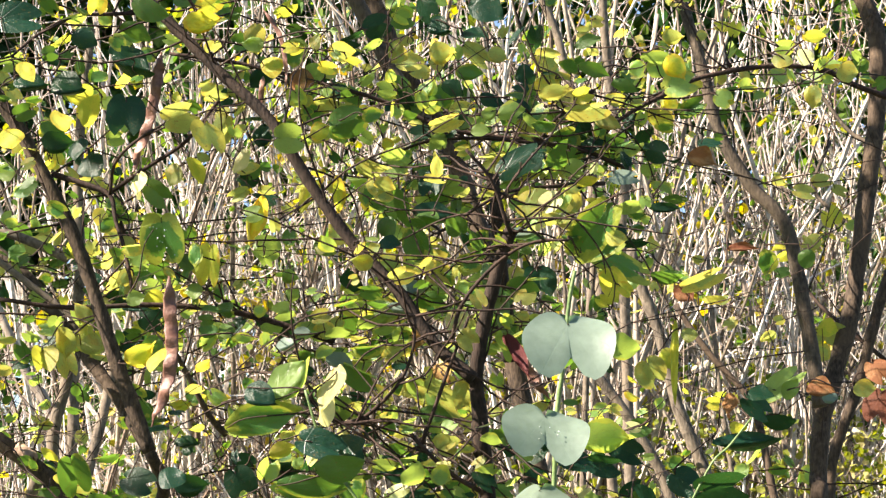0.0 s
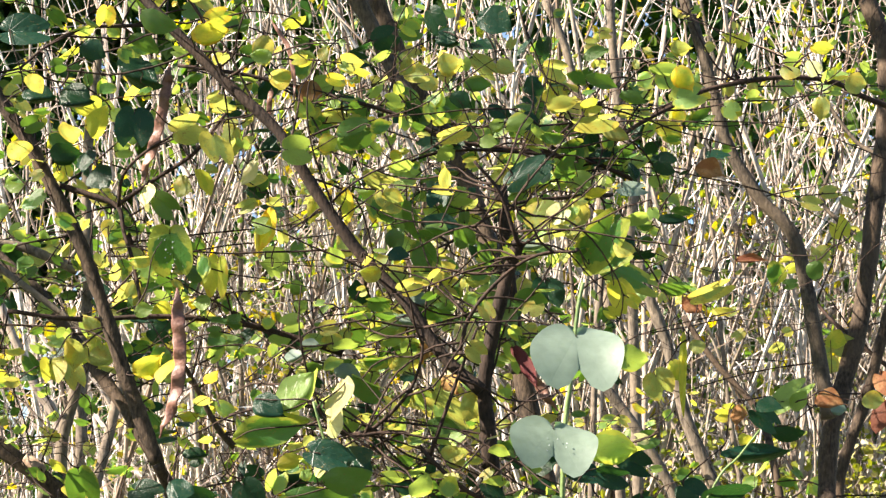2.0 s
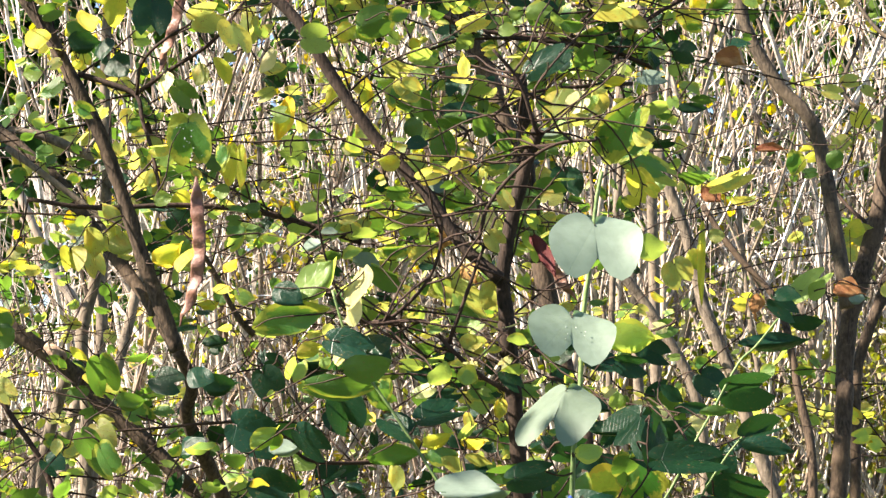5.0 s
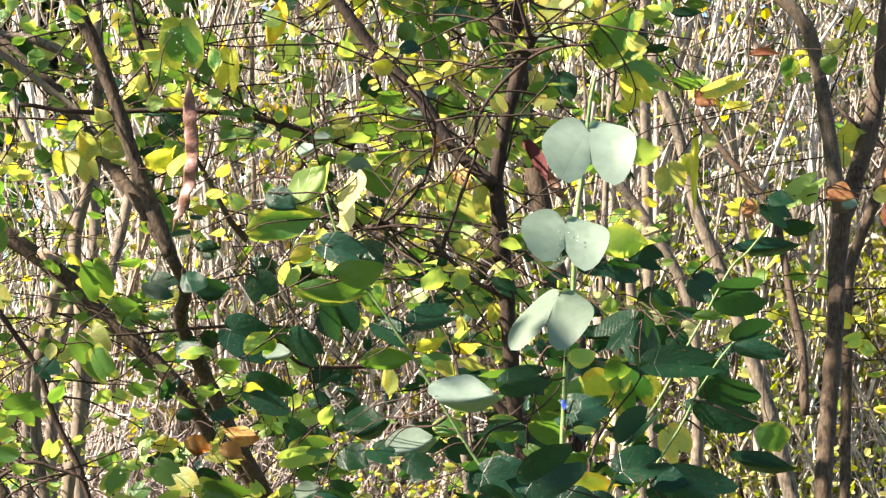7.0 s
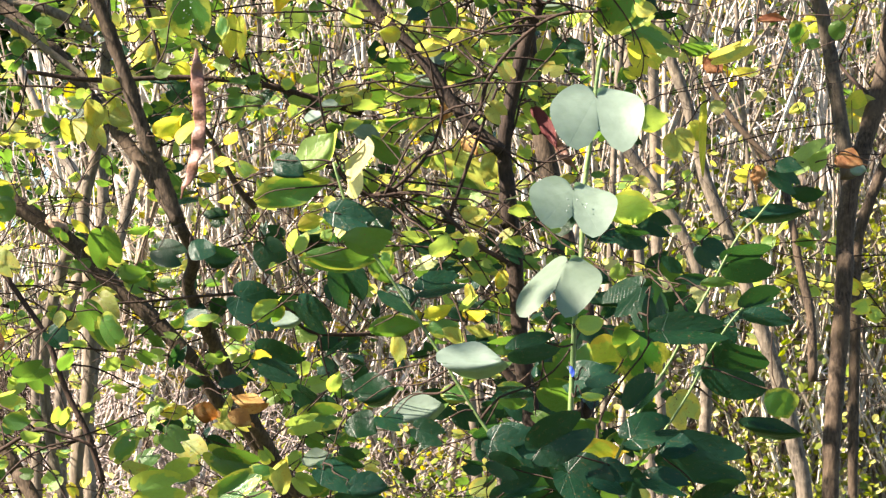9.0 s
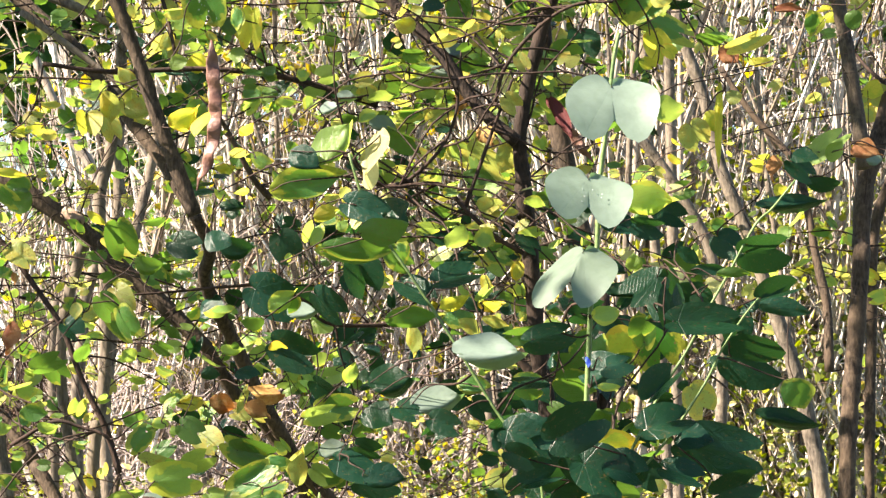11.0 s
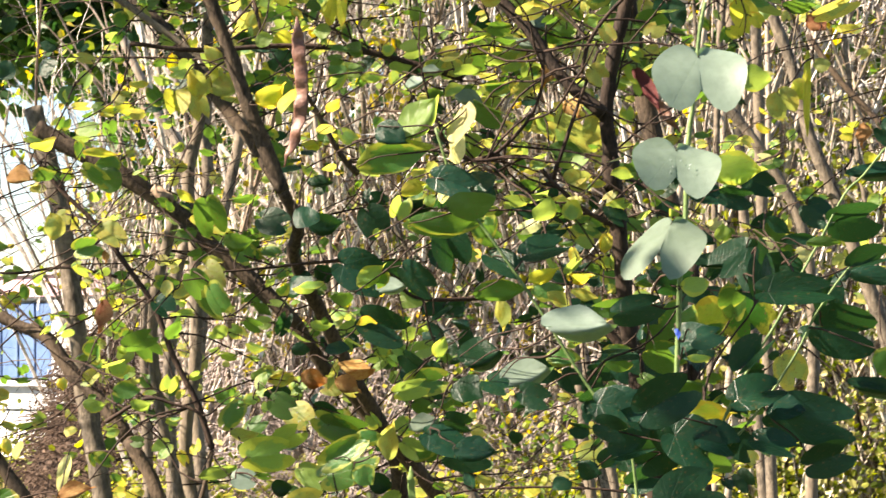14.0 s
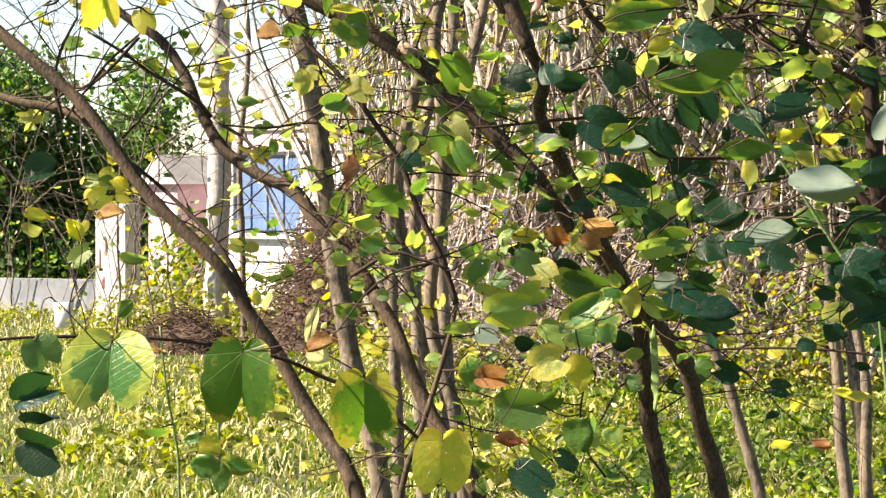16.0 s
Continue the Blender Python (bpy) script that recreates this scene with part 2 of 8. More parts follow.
# ---- building helpers ----
def mesh_of(name, bm, material, smooth=True):
    me = bpy.data.meshes.new(name)
    bm.to_mesh(me)
    bm.free()
    me.materials.append(material)
    if smooth:
        me.polygons.foreach_set("use_smooth", [True] * len(me.polygons))
    return me


def part(name, bm, material, parent, label="", smooth=True):
    ob = new(name, mesh_of(name, bm, material, smooth))
    ob.parent = parent
    if label:
        ob["label"] = label
    return ob


def thing(name, label, category, group="", kind="", at=(0, 0, 0)):
    ob = new(name)
    ob.location = at
    ob.empty_display_size = 0.1
    return tagged(ob, label, category, group, kind)


def smooth_path(points, steps=4):
    """Points with radii, glided through by a Catmull-Rom curve."""
    p = [Vector(q) for q in points]
    p = [p[0] * 2 - p[1]] + p + [p[-1] * 2 - p[-2]]
    path = []
    for i in range(1, len(p) - 2):
        a, b, c, d = p[i - 1:i + 3]
        for k in range(steps):
            t = k / steps
            path.append(0.5 * ((2 * b) + (c - a) * t + (2 * a - 5 * b + 4 * c - d) * t * t + (3 * b - a - 3 * c + d) * t ** 3))
    path.append(p[-2])
    return path


def tube(bm, points, sides=8, steps=4, rough=0.0, squash=1.0, twist=0.0):
    """A closed tube through points (x, y, z, radius)."""
    path = smooth_path([Vector(q) for q in points], steps)
    rings = []
    up = Vector((0.13, 0.97, 0.2))
    for i, q in enumerate(path):
        a, b = path[max(i - 1, 0)], path[min(i + 1, len(path) - 1)]
        d = (Vector(b[:3]) - Vector(a[:3])).normalized()
        s = d.cross(up).normalized()
        u = s.cross(d)
        c, r = Vector(q[:3]), q[3]
        ring = []
        for k in range(sides):
            w = 2 * math.pi * k / sides
            off = s * math.cos(w) + u * math.sin(w) * squash
            if twist:
                w2 = twist * i / len(path)
                off = (s * math.cos(w2) + u * math.sin(w2)) * math.cos(w) + (u * math.cos(w2) - s * math.sin(w2)) * math.sin(w) * squash
            rr = r
            if rough:
                rr *= 1 + rough * noise.noise((c + off * r) * (0.5 / max(r, 0.002))) + rough * 0.8 * noise.noise(c * 22)
            ring.append(bm.verts.new(c + off * rr))
        rings.append(ring)
    for a, b in zip(rings, rings[1:]):
        for k in range(sides):
            bm.faces.new((a[k], a[(k + 1) % sides], b[(k + 1) % sides], b[k]))
    bm.faces.new(rings[0][::-1])
    bm.faces.new(rings[-1])


wood = {}


def limb(tree, name, material, points):
    bm = bmesh.new()
    big = points[len(points) // 2][3] > 0.008
    wood.setdefault(tree, []).extend(Vector(q[:3]) for q in smooth_path([Vector(q) for q in points], 4))
    tube(bm, points, 10 if big else 6, 5 if big else 4, 0.16 if big else 0.1)
    return part(name, bm, material, tree)


def pod(tree, name, material, points):
    """A flat seed pod: a thin ribbon, half turned over its length, that bellies out over each seed."""
    fine = smooth_path([Vector(q) for q in points], 9)
    last = len(fine) - 1
    bm = bmesh.new()
    rings = []
    run = 0.0
    for i, q in enumerate(fine):
        a, b = Vector(fine[max(i - 1, 0)][:3]), Vector(fine[min(i + 1, last)][:3])
        d = (b - a).normalized()
        run += (b - a).length / 2
        side = d.cross(Vector((0.13, 0.97, 0.2))).normalized()
        turn = 0.9 * (i / last - 0.5) + 0.35 * math.sin(run * 95)
        side = Matrix.Rotation(turn, 3, d) @ side
        flat = side.cross(d)
        f = i / last
        w = q[3] * min(1.0, 0.12 + 6.0 * f, 0.12 + 3.2 * (1 - f)) * (1 + 0.06 * math.sin(run * 190))
        c = Vector(q[:3]) + flat * q[3] * 0.3 * math.sin(run * 130 + 1.0)
        swell = q[3] * (0.17 + 0.1 * math.sin(run * 260))
        rings.append([bm.verts.new(c + side * w * math.cos(t) + flat * min(swell, w) * math.sin(t)) for t in (2 * math.pi * k / 10 for k in range(10))])
    for a, b in zip(rings, rings[1:]):
        for k in range(10):
            bm.faces.new((a[k], a[(k + 1) % 10], b[(k + 1) % 10], b[k]))
    bm.faces.new(rings[0][::-1])
    bm.faces.new(rings[-1])
    return part(name, bm, material, tree)


def leaf_edge(angle):
    """How far a two-lobed leaf reaches from its stalk at an angle from its midrib, in degrees."""
    stops = ((0, 0.63), (6, 0.77), (14, 0.95), (23, 1.01), (36, 0.95), (54, 0.84), (75, 0.72), (95, 0.57), (115, 0.43), (135, 0.30), (165, 0.12))
    for (p, q), (r, w) in zip(stops, stops[1:]):
        if angle <= r:
            return q + (w - q) * (angle - p) / (r - p)
    return 0.1


def half_blade(bm, side, fold, cup, curl, wave, torn, steps, reach=165.0, narrow=1.0, cleft=0.0):
    """One lobe of a two-lobed leaf, hinged on the midrib, with the wavy edge of an old blade."""
    rings = 5 if steps > 16 else 4
    phase = 1.3 + 2.1 * side + 7 * wave
    grid = []
    for i in range(steps):
        deg = reach * (i / (steps - 1)) ** 0.85
        th = radians(deg)
        rim = leaf_edge(deg) * (1 - cleft * max(0.0, 1 - deg / 32) ** 1.4)
        rim *= 1 + 0.03 * math.sin(3.1 * th + phase) + torn * max(0.0, noise.noise((4.5 * th, phase, 2.0))) * (-1.0)
        row = []
        for j in range(rings + 1):
            f = j / rings
            x, y = rim * f * math.cos(th), rim * f * math.sin(th) * narrow
            u = y / 0.73
            z = 0.5 * u * math.tan(fold) + cup * u * u * 0.25 - curl * (x - 0.3) ** 2 * 0.6 + wave * f * f * math.sin(3.6 * th + phase)
            row.append(bm.verts.new(((x + 0.17) / 1.08 - 0.5, side * y / 1.46, z)))
        grid.append(row)
    for a, b in zip(grid, grid[1:]):
        for k in range(rings):
            f = (a[k], a[k + 1], b[k + 1], b[k])
            bm.faces.new(f if side > 0 else f[::-1])


def blade(kind, variant, rows=11):
    bm = bmesh.new()
    steps = 24 if rows > 11 else 13
    torn = 0.3 if rows > 21 else 0.04
    if kind == "bilobed":
        fold, other, cup, curl, wave = ((0.15, 0.2, 0.1, 0.1, 0.03), (0.32, 0.15, -0.12, 0.2, 0.03), (-0.22, -0.1, 0.15, 0.1, 0.03), (0.75, 0.55, -0.2, 0.15, 0.03), (0.1, -0.55, 0.1, 0.2, 0.03),
                                        (0.6, 0.4, 0.5, 0.5, 0.1), (0.4, -0.3, -0.5, 0.6, 0.12), (-0.5, 0.4, 0.6, 0.4, 0.1))[variant]
        half_blade(bm, 1, fold, cup, curl, wave, torn, steps)
        half_blade(bm, -1, other, cup * 0.8, curl, wave * 0.8, torn * 0.7, steps)
    elif kind in ("cleft", "hooded"):
        fold, other, cup, curl = (-0.3, 0.2, 0.5, 0.25) if kind == "cleft" else (-0.15, -0.8, 0.2, 0.3)
        half_blade(bm, 1, fold, cup, curl, 0.05, 0.0, steps, cleft=0.13)
        half_blade(bm, -1, other, cup, curl, 0.04, 0.0, steps, cleft=0.13)
    else:
        cup, curl, point, skew, flap = ((0.3, 0.1, 0.8, 0.1, 0.0), (-0.2, 0.25, 0.62, -0.12, 0.0), (0.2, -0.15, 0.72, 0.08, 1.0), (0.3, 0.3, 0.66, -0.05, 0.7), (-0.3, 0.15, 0.7, 0.14, 0.0),
                                        (0.35, 0.3, 0.85, 0.14, 0.6), (-0.3, 0.35, 0.75, -0.14, 0.8), (0.25, -0.3, 0.95, 0.12, 1.0))[variant]
        cols = 5
        grid = []
        for i in range(rows):
            t = i / (rows - 1)
            w = 0.5 * max(0.012, math.sin(math.pi * min(1, 0.06 + 0.94 * t)) ** point * (1.0 + 0.25 * (0.45 - t)))
            w *= (1 + 0.05 * math.sin(11 * t + 9 * skew)) * (1 - 0.5 * max(0.0, t - 0.55) ** 1.3)
            grid.append([bm.verts.new((t - 0.5 + 0.03 * s * s, w * s + skew * math.sin(3 * t), cup * (w * s) ** 2 - curl * (t - 0.5) ** 2 + 0.035 * math.sin(7 * t + 3 * s))) for s in (-1, -0.5, 0, 0.5, 1)])
        for a, b in zip(grid, grid[1:]):
            for k in range(cols - 1):
                bm.faces.new((a[k], b[k], b[k + 1], a[k + 1]))
        if flap:
            # the other lobe, folded back along the midrib
            rim = [row[0] for row in grid]
            back = []
            for i, v in enumerate(rim):
                t = i / (rows - 1)
                d = 0.62 * math.sin(math.pi * t) ** 0.7
                back.append([v] + [bm.verts.new((v.co.x + 0.05 * k, v.co.y + d * k * 0.33 * math.cos(1.1 * flap) * (1 if k < 3 else 0.98) - 0.02, v.co.z - d * k * 0.33 * math.sin(1.1 * flap) - 0.01)) for k in (1, 2, 3)])
            for a, b in zip(back, back[1:]):
                for k in range(3):
                    bm.faces.new((a[k], a[k + 1], b[k + 1], b[k]))
    bmesh.ops.remove_doubles(bm, verts=bm.verts, dist=0.002)
    return bm


blades = {}
petioles = {}
leaf_rng = random.Random(11)


def leaf(tree, material, kind, at, length, width, turn, lean, pitch, joint):
    """A leaf blade at its place: turn in the upright plane, lean about its midrib, pitch about its width."""
    rows = 22 if material is leaf_turning else 21 if length > 0.085 else 11
    key = (material.name, kind, leaf_rng.randrange(3) + 5 if material is leaf_dry else 2 if material is leaf_pale else leaf_rng.randrange(3 if rows > 11 else 5), rows)
    if key not in blades:
        blades[key] = mesh_of("leaf", blade(kind, key[2], rows), material)
    ob = new("leaf", blades[key])
    ob.parent = tree
    a = radians(turn)
    ax = Vector((math.cos(a), 0, -math.sin(a)))
    nz = Vector((0, -1, 0))
    ay = nz.cross(ax)
    m = Matrix((ax, ay, nz)).transposed().to_4x4()
    tip_up = Matrix.Rotation(radians(pitch), 4, "X")
    m = Matrix.Translation(at) @ tip_up @ m @ Matrix.Rotation(radians(lean), 4, "X")
    ob.matrix_basis = m @ Matrix.Diagonal((length, width, (length + width) / 2, 1))
    if joint:
        base = ob.matrix_basis @ Vector((-0.48 if kind == "lobe" else -0.34, 0, 0))
        petioles.setdefault(tree, []).append((base, Vector(joint), ob))
    return ob


def sprigs(tree, count, palette, seed, low=0.4, high=9.0, back=0.75, size_of=(0.03, 0.064), front=4.4):
    """Side shoots with alternate leaves, grown from the wood of a tree."""
    rng = random.Random(seed)
    roots = [q for q in wood[tree] if low < q.z < high]
    for _ in range(count):
        p = rng.choice(roots).copy()
        d = Vector((rng.gauss(0, 0.75), back + rng.gauss(0, 0.35), rng.gauss(0.25, 0.5))).normalized()
        n = rng.randrange(4, 9)
        step = rng.uniform(0.045, 0.075)
        shoot = [p.copy()]
        kind_of = rng.choice(palette)
        for i in range(n):
            d = (d + Vector((rng.gauss(0, 0.22), rng.gauss(0, 0.15), rng.gauss(-0.03, 0.18)))).normalized()
            p = p + d * step
            shoot.append(p.copy())
            if i == 0:
                continue
            size = rng.uniform(*size_of) * (1.0 if i < n - 1 else 0.75)
            off = Vector((rng.uniform(-1, 1), rng.uniform(-0.5, 0.5), rng.uniform(-0.7, 0.6))).normalized()
            at = p + off * size * 0.75
            at.y = max(at.y, front + 0.3 * rng.random())
            turn = math.degrees(math.atan2(-off.z, off.x)) + rng.uniform(-25, 25)
            hue = kind_of if rng.random() < 0.7 else rng.choice(palette)
            droop = rng.uniform(15, 65) if hue is not leaf_mature and rng.random() < 0.7 else rng.uniform(-65, 30)
            leaf(tree, hue, rng.choice(("bilobed", "bilobed", "lobe")), at, size, size * rng.uniform(0.55, 1.1),
                 turn, rng.uniform(-45, 45), droop, p)
        shoots.setdefault(tree, []).append(shoot)


shoots = {}


def bare_twigs(tree, count, seed, low=0.6, high=9.0, back=0.3, reach=(0.25, 0.7)):
    """Leafless forking twigs, grown from the wood of a tree."""
    rng = random.Random(seed)
    roots = [q for q in wood[tree] if low < q.z < high]
    for _ in range(count):
        todo = [(rng.choice(roots).copy(), Vector((rng.gauss(0, 0.8), back + rng.gauss(0, 0.3), rng.gauss(0.45, 0.5))).normalized(), rng.uniform(*reach), 0.0022, 0)]
        while todo:
            p, d, ln, r, depth = todo.pop()
            path = [(*p, r)]
            for i in range(4):
                d = (d + Vector((rng.gauss(0, 0.2), rng.gauss(0, 0.12), rng.gauss(0.02, 0.2)))).normalized()
                p = p + d * ln / 4
                path.append((*p, r * (1 - 0.15 * (i + 1))))
                if depth < 2 and rng.random() < 0.45:
                    e = (d + Vector((rng.gauss(0, 0.7), rng.gauss(0, 0.3), rng.gauss(0.1, 0.6)))).normalized()
                    todo.append((p.copy(), e, ln * rng.uniform(0.4, 0.8), r * 0.6, depth + 1))
            bare.setdefault(tree, []).append(path)


bare = {}


def grow_petioles():
    """Stalks and side twigs from the leaves to the wood that bears them, one mesh a tree."""
    trees = list(wood)
    nodes = np.array([tuple(q) for tree in trees for q in wood[tree]])
    owner = [tree for tree in trees for _ in wood[tree]]
    stalks, loose = {}, []
    for tree, held in petioles.items():
        for a, b, ob in held:
            if (b - a).length < 0.2:
                stalks.setdefault(tree, []).append((a, b))
            else:
                loose.append((a, ob))
    # leaves away from the limbs hang on twigs that grow from one leaf to the next
    gaps = [np.linalg.norm(nodes - np.array(a), axis=1) for a, _ in loose]
    best = [(float(g.min()), int(g.argmin())) for g in gaps]
    waiting = set(range(len(loose)))
    nodes = [Vector(q) for q in nodes]
    while waiting:
        i = min(waiting, key=lambda k: best[k][0])
        waiting.remove(i)
        a, ob = loose[i]
        tree = owner[best[i][1]]
        ob.parent = tree
        tip = a + Vector((0, 0.006, 0.012))
        stalks.setdefault(tree, []).append((a, tip))
        stalks[tree].append((tip, nodes[best[i][1]]))
        nodes.append(tip)
        owner.append(tree)
        for k in waiting:
            gap = (loose[k][0] - tip).length * 1.1
            if gap < best[k][0]:
                best[k] = (gap, len(nodes) - 1)
    for tree in trees:
        bm = bmesh.new()
        for a, b in stalks.get(tree, ()):
            gap = (b - a).length
            sway = Vector((noise.noise(a * 9), noise.noise(b * 9), noise.noise(a * 7 + b))) * 0.22 * gap
            mid = a.lerp(b, 0.35) + Vector((0, 0, 0.05 * gap)) + sway
            far = a.lerp(b, 0.75) - sway * 0.5
            tube(bm, [(*a, 0.0009), (*mid, 0.0012), (*far, 0.0016), (*b, 0.0020)], 4, 4)
        for shoot in shoots.get(tree, ()):
            n = len(shoot)
            tube(bm, [(*q, 0.0024 - 0.0014 * i / n) for i, q in enumerate(shoot)], 4, 2)
        for path in bare.get(tree, ()):
            tube(bm, path, 4, 2)
        if bm.verts:
            tagged(part("fine_branching", bm, twig_bark, tree), kind="stuff")
        else:
            bm.free()


def box(bm, x0, x1, y0, y1, z0, z1):
    m = Matrix.LocRotScale(((x0 + x1) / 2, (y0 + y1) / 2, (z0 + z1) / 2), None, (x1 - x0, y1 - y0, z1 - z0))
    bmesh.ops.create_cube(bm, size=1, matrix=m)
    return bm


def boxed(name, material, parent, *ends, bevel=0.006, label=""):
    bm = box(bmesh.new(), *ends)
    bmesh.ops.bevel(bm, geom=bm.edges[:], offset=bevel, segments=2, affect="EDGES")
    return part(name, bm, material, parent, label, smooth=False)


def stuff(name, verts, faces, material, label, category):
    me = bpy.data.meshes.new(name)
    me.from_pydata(verts, [], faces)
    me.materials.append(material)
    return tagged(new(name, me), label, category, kind="stuff")


def add_stick(verts, faces, pts, r0, r1, sides=4):
    """A thin stick through pts, into plain lists."""
    n = len(pts)
    start = len(verts)
    for i, p in enumerate(pts):
        r = r0 + (r1 - r0) * i / (n - 1)
        d = (pts[min(i + 1, n - 1)] - pts[max(i - 1, 0)]).normalized()
        s = d.cross(Vector((0.1, 1, 0.15))).normalized()
        u = s.cross(d)
        for k in range(sides):
            w = 2 * math.pi * k / sides
            verts.append(p + (s * math.cos(w) + u * math.sin(w)) * r)
    for i in range(n - 1):
        for k in range(sides):
            a, b = start + i * sides + k, start + i * sides + (k + 1) % sides
            faces.append((a, b, b + sides, a + sides))


def add_leaf(verts, faces, rng, p, size, wide=1.0):
    """A small bent leaf of four corners and a fold."""
    d = Vector((rng.uniform(-1, 1), rng.uniform(-1, 1), rng.uniform(-1, 1) - 0.2)).normalized()
    s = d.cross(Vector((rng.uniform(-1, 1), rng.uniform(-1, 1), rng.uniform(-0.4, 1.6)))).normalized()
    nn = d.cross(s)
    s = s * wide
    i = len(verts)
    verts.extend((p, p + d * size * 0.3 + s * size * 0.36 + nn * size * 0.1, p + d * size * 0.75 + s * size * 0.3 + nn * size * 0.1, p + d * size,
                  p + d * size * 0.75 - s * size * 0.3 + nn * size * 0.1, p + d * size * 0.3 - s * size * 0.36 + nn * size * 0.1))
    faces.append((i, i + 1, i + 2, i + 3))
    faces.append((i, i + 3, i + 4, i + 5))


# ---- ground ----
def build_ground():
    bm = bmesh.new()
    near = [(-26 + 0.8 * i, 0.8 * j - 6) for j in range(56) for i in range(66)]
    vs = [bm.verts.new((x, y, 0.035 * noise.noise((x * 0.7, y * 0.7, 0)))) for x, y in near]
    for j in range(55):
        for i in range(65):
            k = j * 66 + i
            bm.faces.new((vs[k], vs[k + 1], vs[k + 67], vs[k + 66]))
    rim = [e for e in bm.edges if e.is_boundary]
    made = bmesh.ops.extrude_edge_only(bm, edges=rim)["geom"]
    for v in made:
        if isinstance(v, bmesh.types.BMVert):
            d = Vector((v.co.x, v.co.y - 16, 0))
            v.co = Vector((d.x * 90, 16 + d.y * 90, -0.2))
    ob = new("ground", mesh_of("ground", bm, soil))
    tagged(ob, "sunlit ground of soil and dry litter under grass", "ground", kind="structure")


build_ground()


def build_grass():
    rng = random.Random(3)
    verts, faces = [], []
    for _ in range(170000):
        y = 8.5 + 16.5 * rng.random() ** 1.3
        x = rng.uniform(-0.46, 0.34) * y
        tuft = noise.noise((x * 1.3, y * 1.3, 5.0))
        if rng.random() > 0.72 + tuft:
            continue
        h = rng.uniform(0.03, 0.12) * (1 + 0.8 * tuft)
        w = rng.uniform(0.0025, 0.006)
        a = rng.uniform(0, 2 * math.pi)
        lean = Vector((math.cos(a), math.sin(a), 0)) * h * rng.uniform(0.2, 1.0)
        side = Vector((-math.sin(a + rng.uniform(-1, 1)), math.cos(a), 0)) * w
        p = Vector((x, y, -0.02))
        i = len(verts)
        verts.extend((p - side, p + side, p + lean * 0.4 + side + Vector((0, 0, h * 0.65)), p + lean * 0.4 - side + Vector((0, 0, h * 0.65)), p + lean + Vector((0, 0, h * 0.8))))
        faces.append((i, i + 1, i + 2, i + 3))
        faces.append((i + 3, i + 2, i + 4))
    for _ in range(26000):
        x, y = rng.uniform(-7, 6), rng.uniform(-3, 8.5)
        h = rng.uniform(0.03, 0.1)
        a = rng.uniform(0, 2 * math.pi)
        side = Vector((math.cos(a), math.sin(a), 0)) * 0.005
        p = Vector((x, y, -0.02))
        i = len(verts)
        verts.extend((p - side, p + side, p + Vector((side.y * 6, -side.x * 6, h))))
        faces.append((i, i + 1, i + 2))
    stuff("grass", verts, faces, grass_blade, "sunlit green and straw-coloured grass on the ground", "grass")
    verts, faces, lush, lush_faces = [], [], [], []
    for _ in range(44000):
        y = 9 + 16 * rng.random()
        x = rng.uniform(-0.46, 0.34) * y
        if noise.noise((x * 0.9, y * 0.9, 9.0)) < -0.02 + 0.3 * rng.random():
            continue
        for _ in range(3):
            add_leaf(verts, faces, rng, Vector((x + rng.uniform(-0.06, 0.06), y, rng.uniform(0.0, 0.12))), rng.choice((0.025, 0.035, 0.05, 0.075)) * rng.uniform(0.8, 1.2), rng.choice((0.3, 0.5, 0.8, 1.0)))
    for _ in range(5600):
        y = 9.5 + 9 * rng.random()
        x = rng.uniform(-0.13, 0.2) * y
        if noise.noise((x * 0.8, y * 0.8, 3.0)) < -0.1:
            continue
        for _ in range(3):
            add_leaf(lush, lush_faces, rng, Vector((x + rng.uniform(-0.08, 0.08), y, rng.uniform(0.0, 0.16))), rng.uniform(0.03, 0.075), 0.7)
    stuff("lush_weeds", lush, lush_faces, lush_leaf, "clumps of lush dark green broad-leaved weeds", "weeds")
    stuff("ground_weeds", verts, faces, weed_leaf, "low broad-leaved weeds growing among the grass", "weeds")


build_grass()


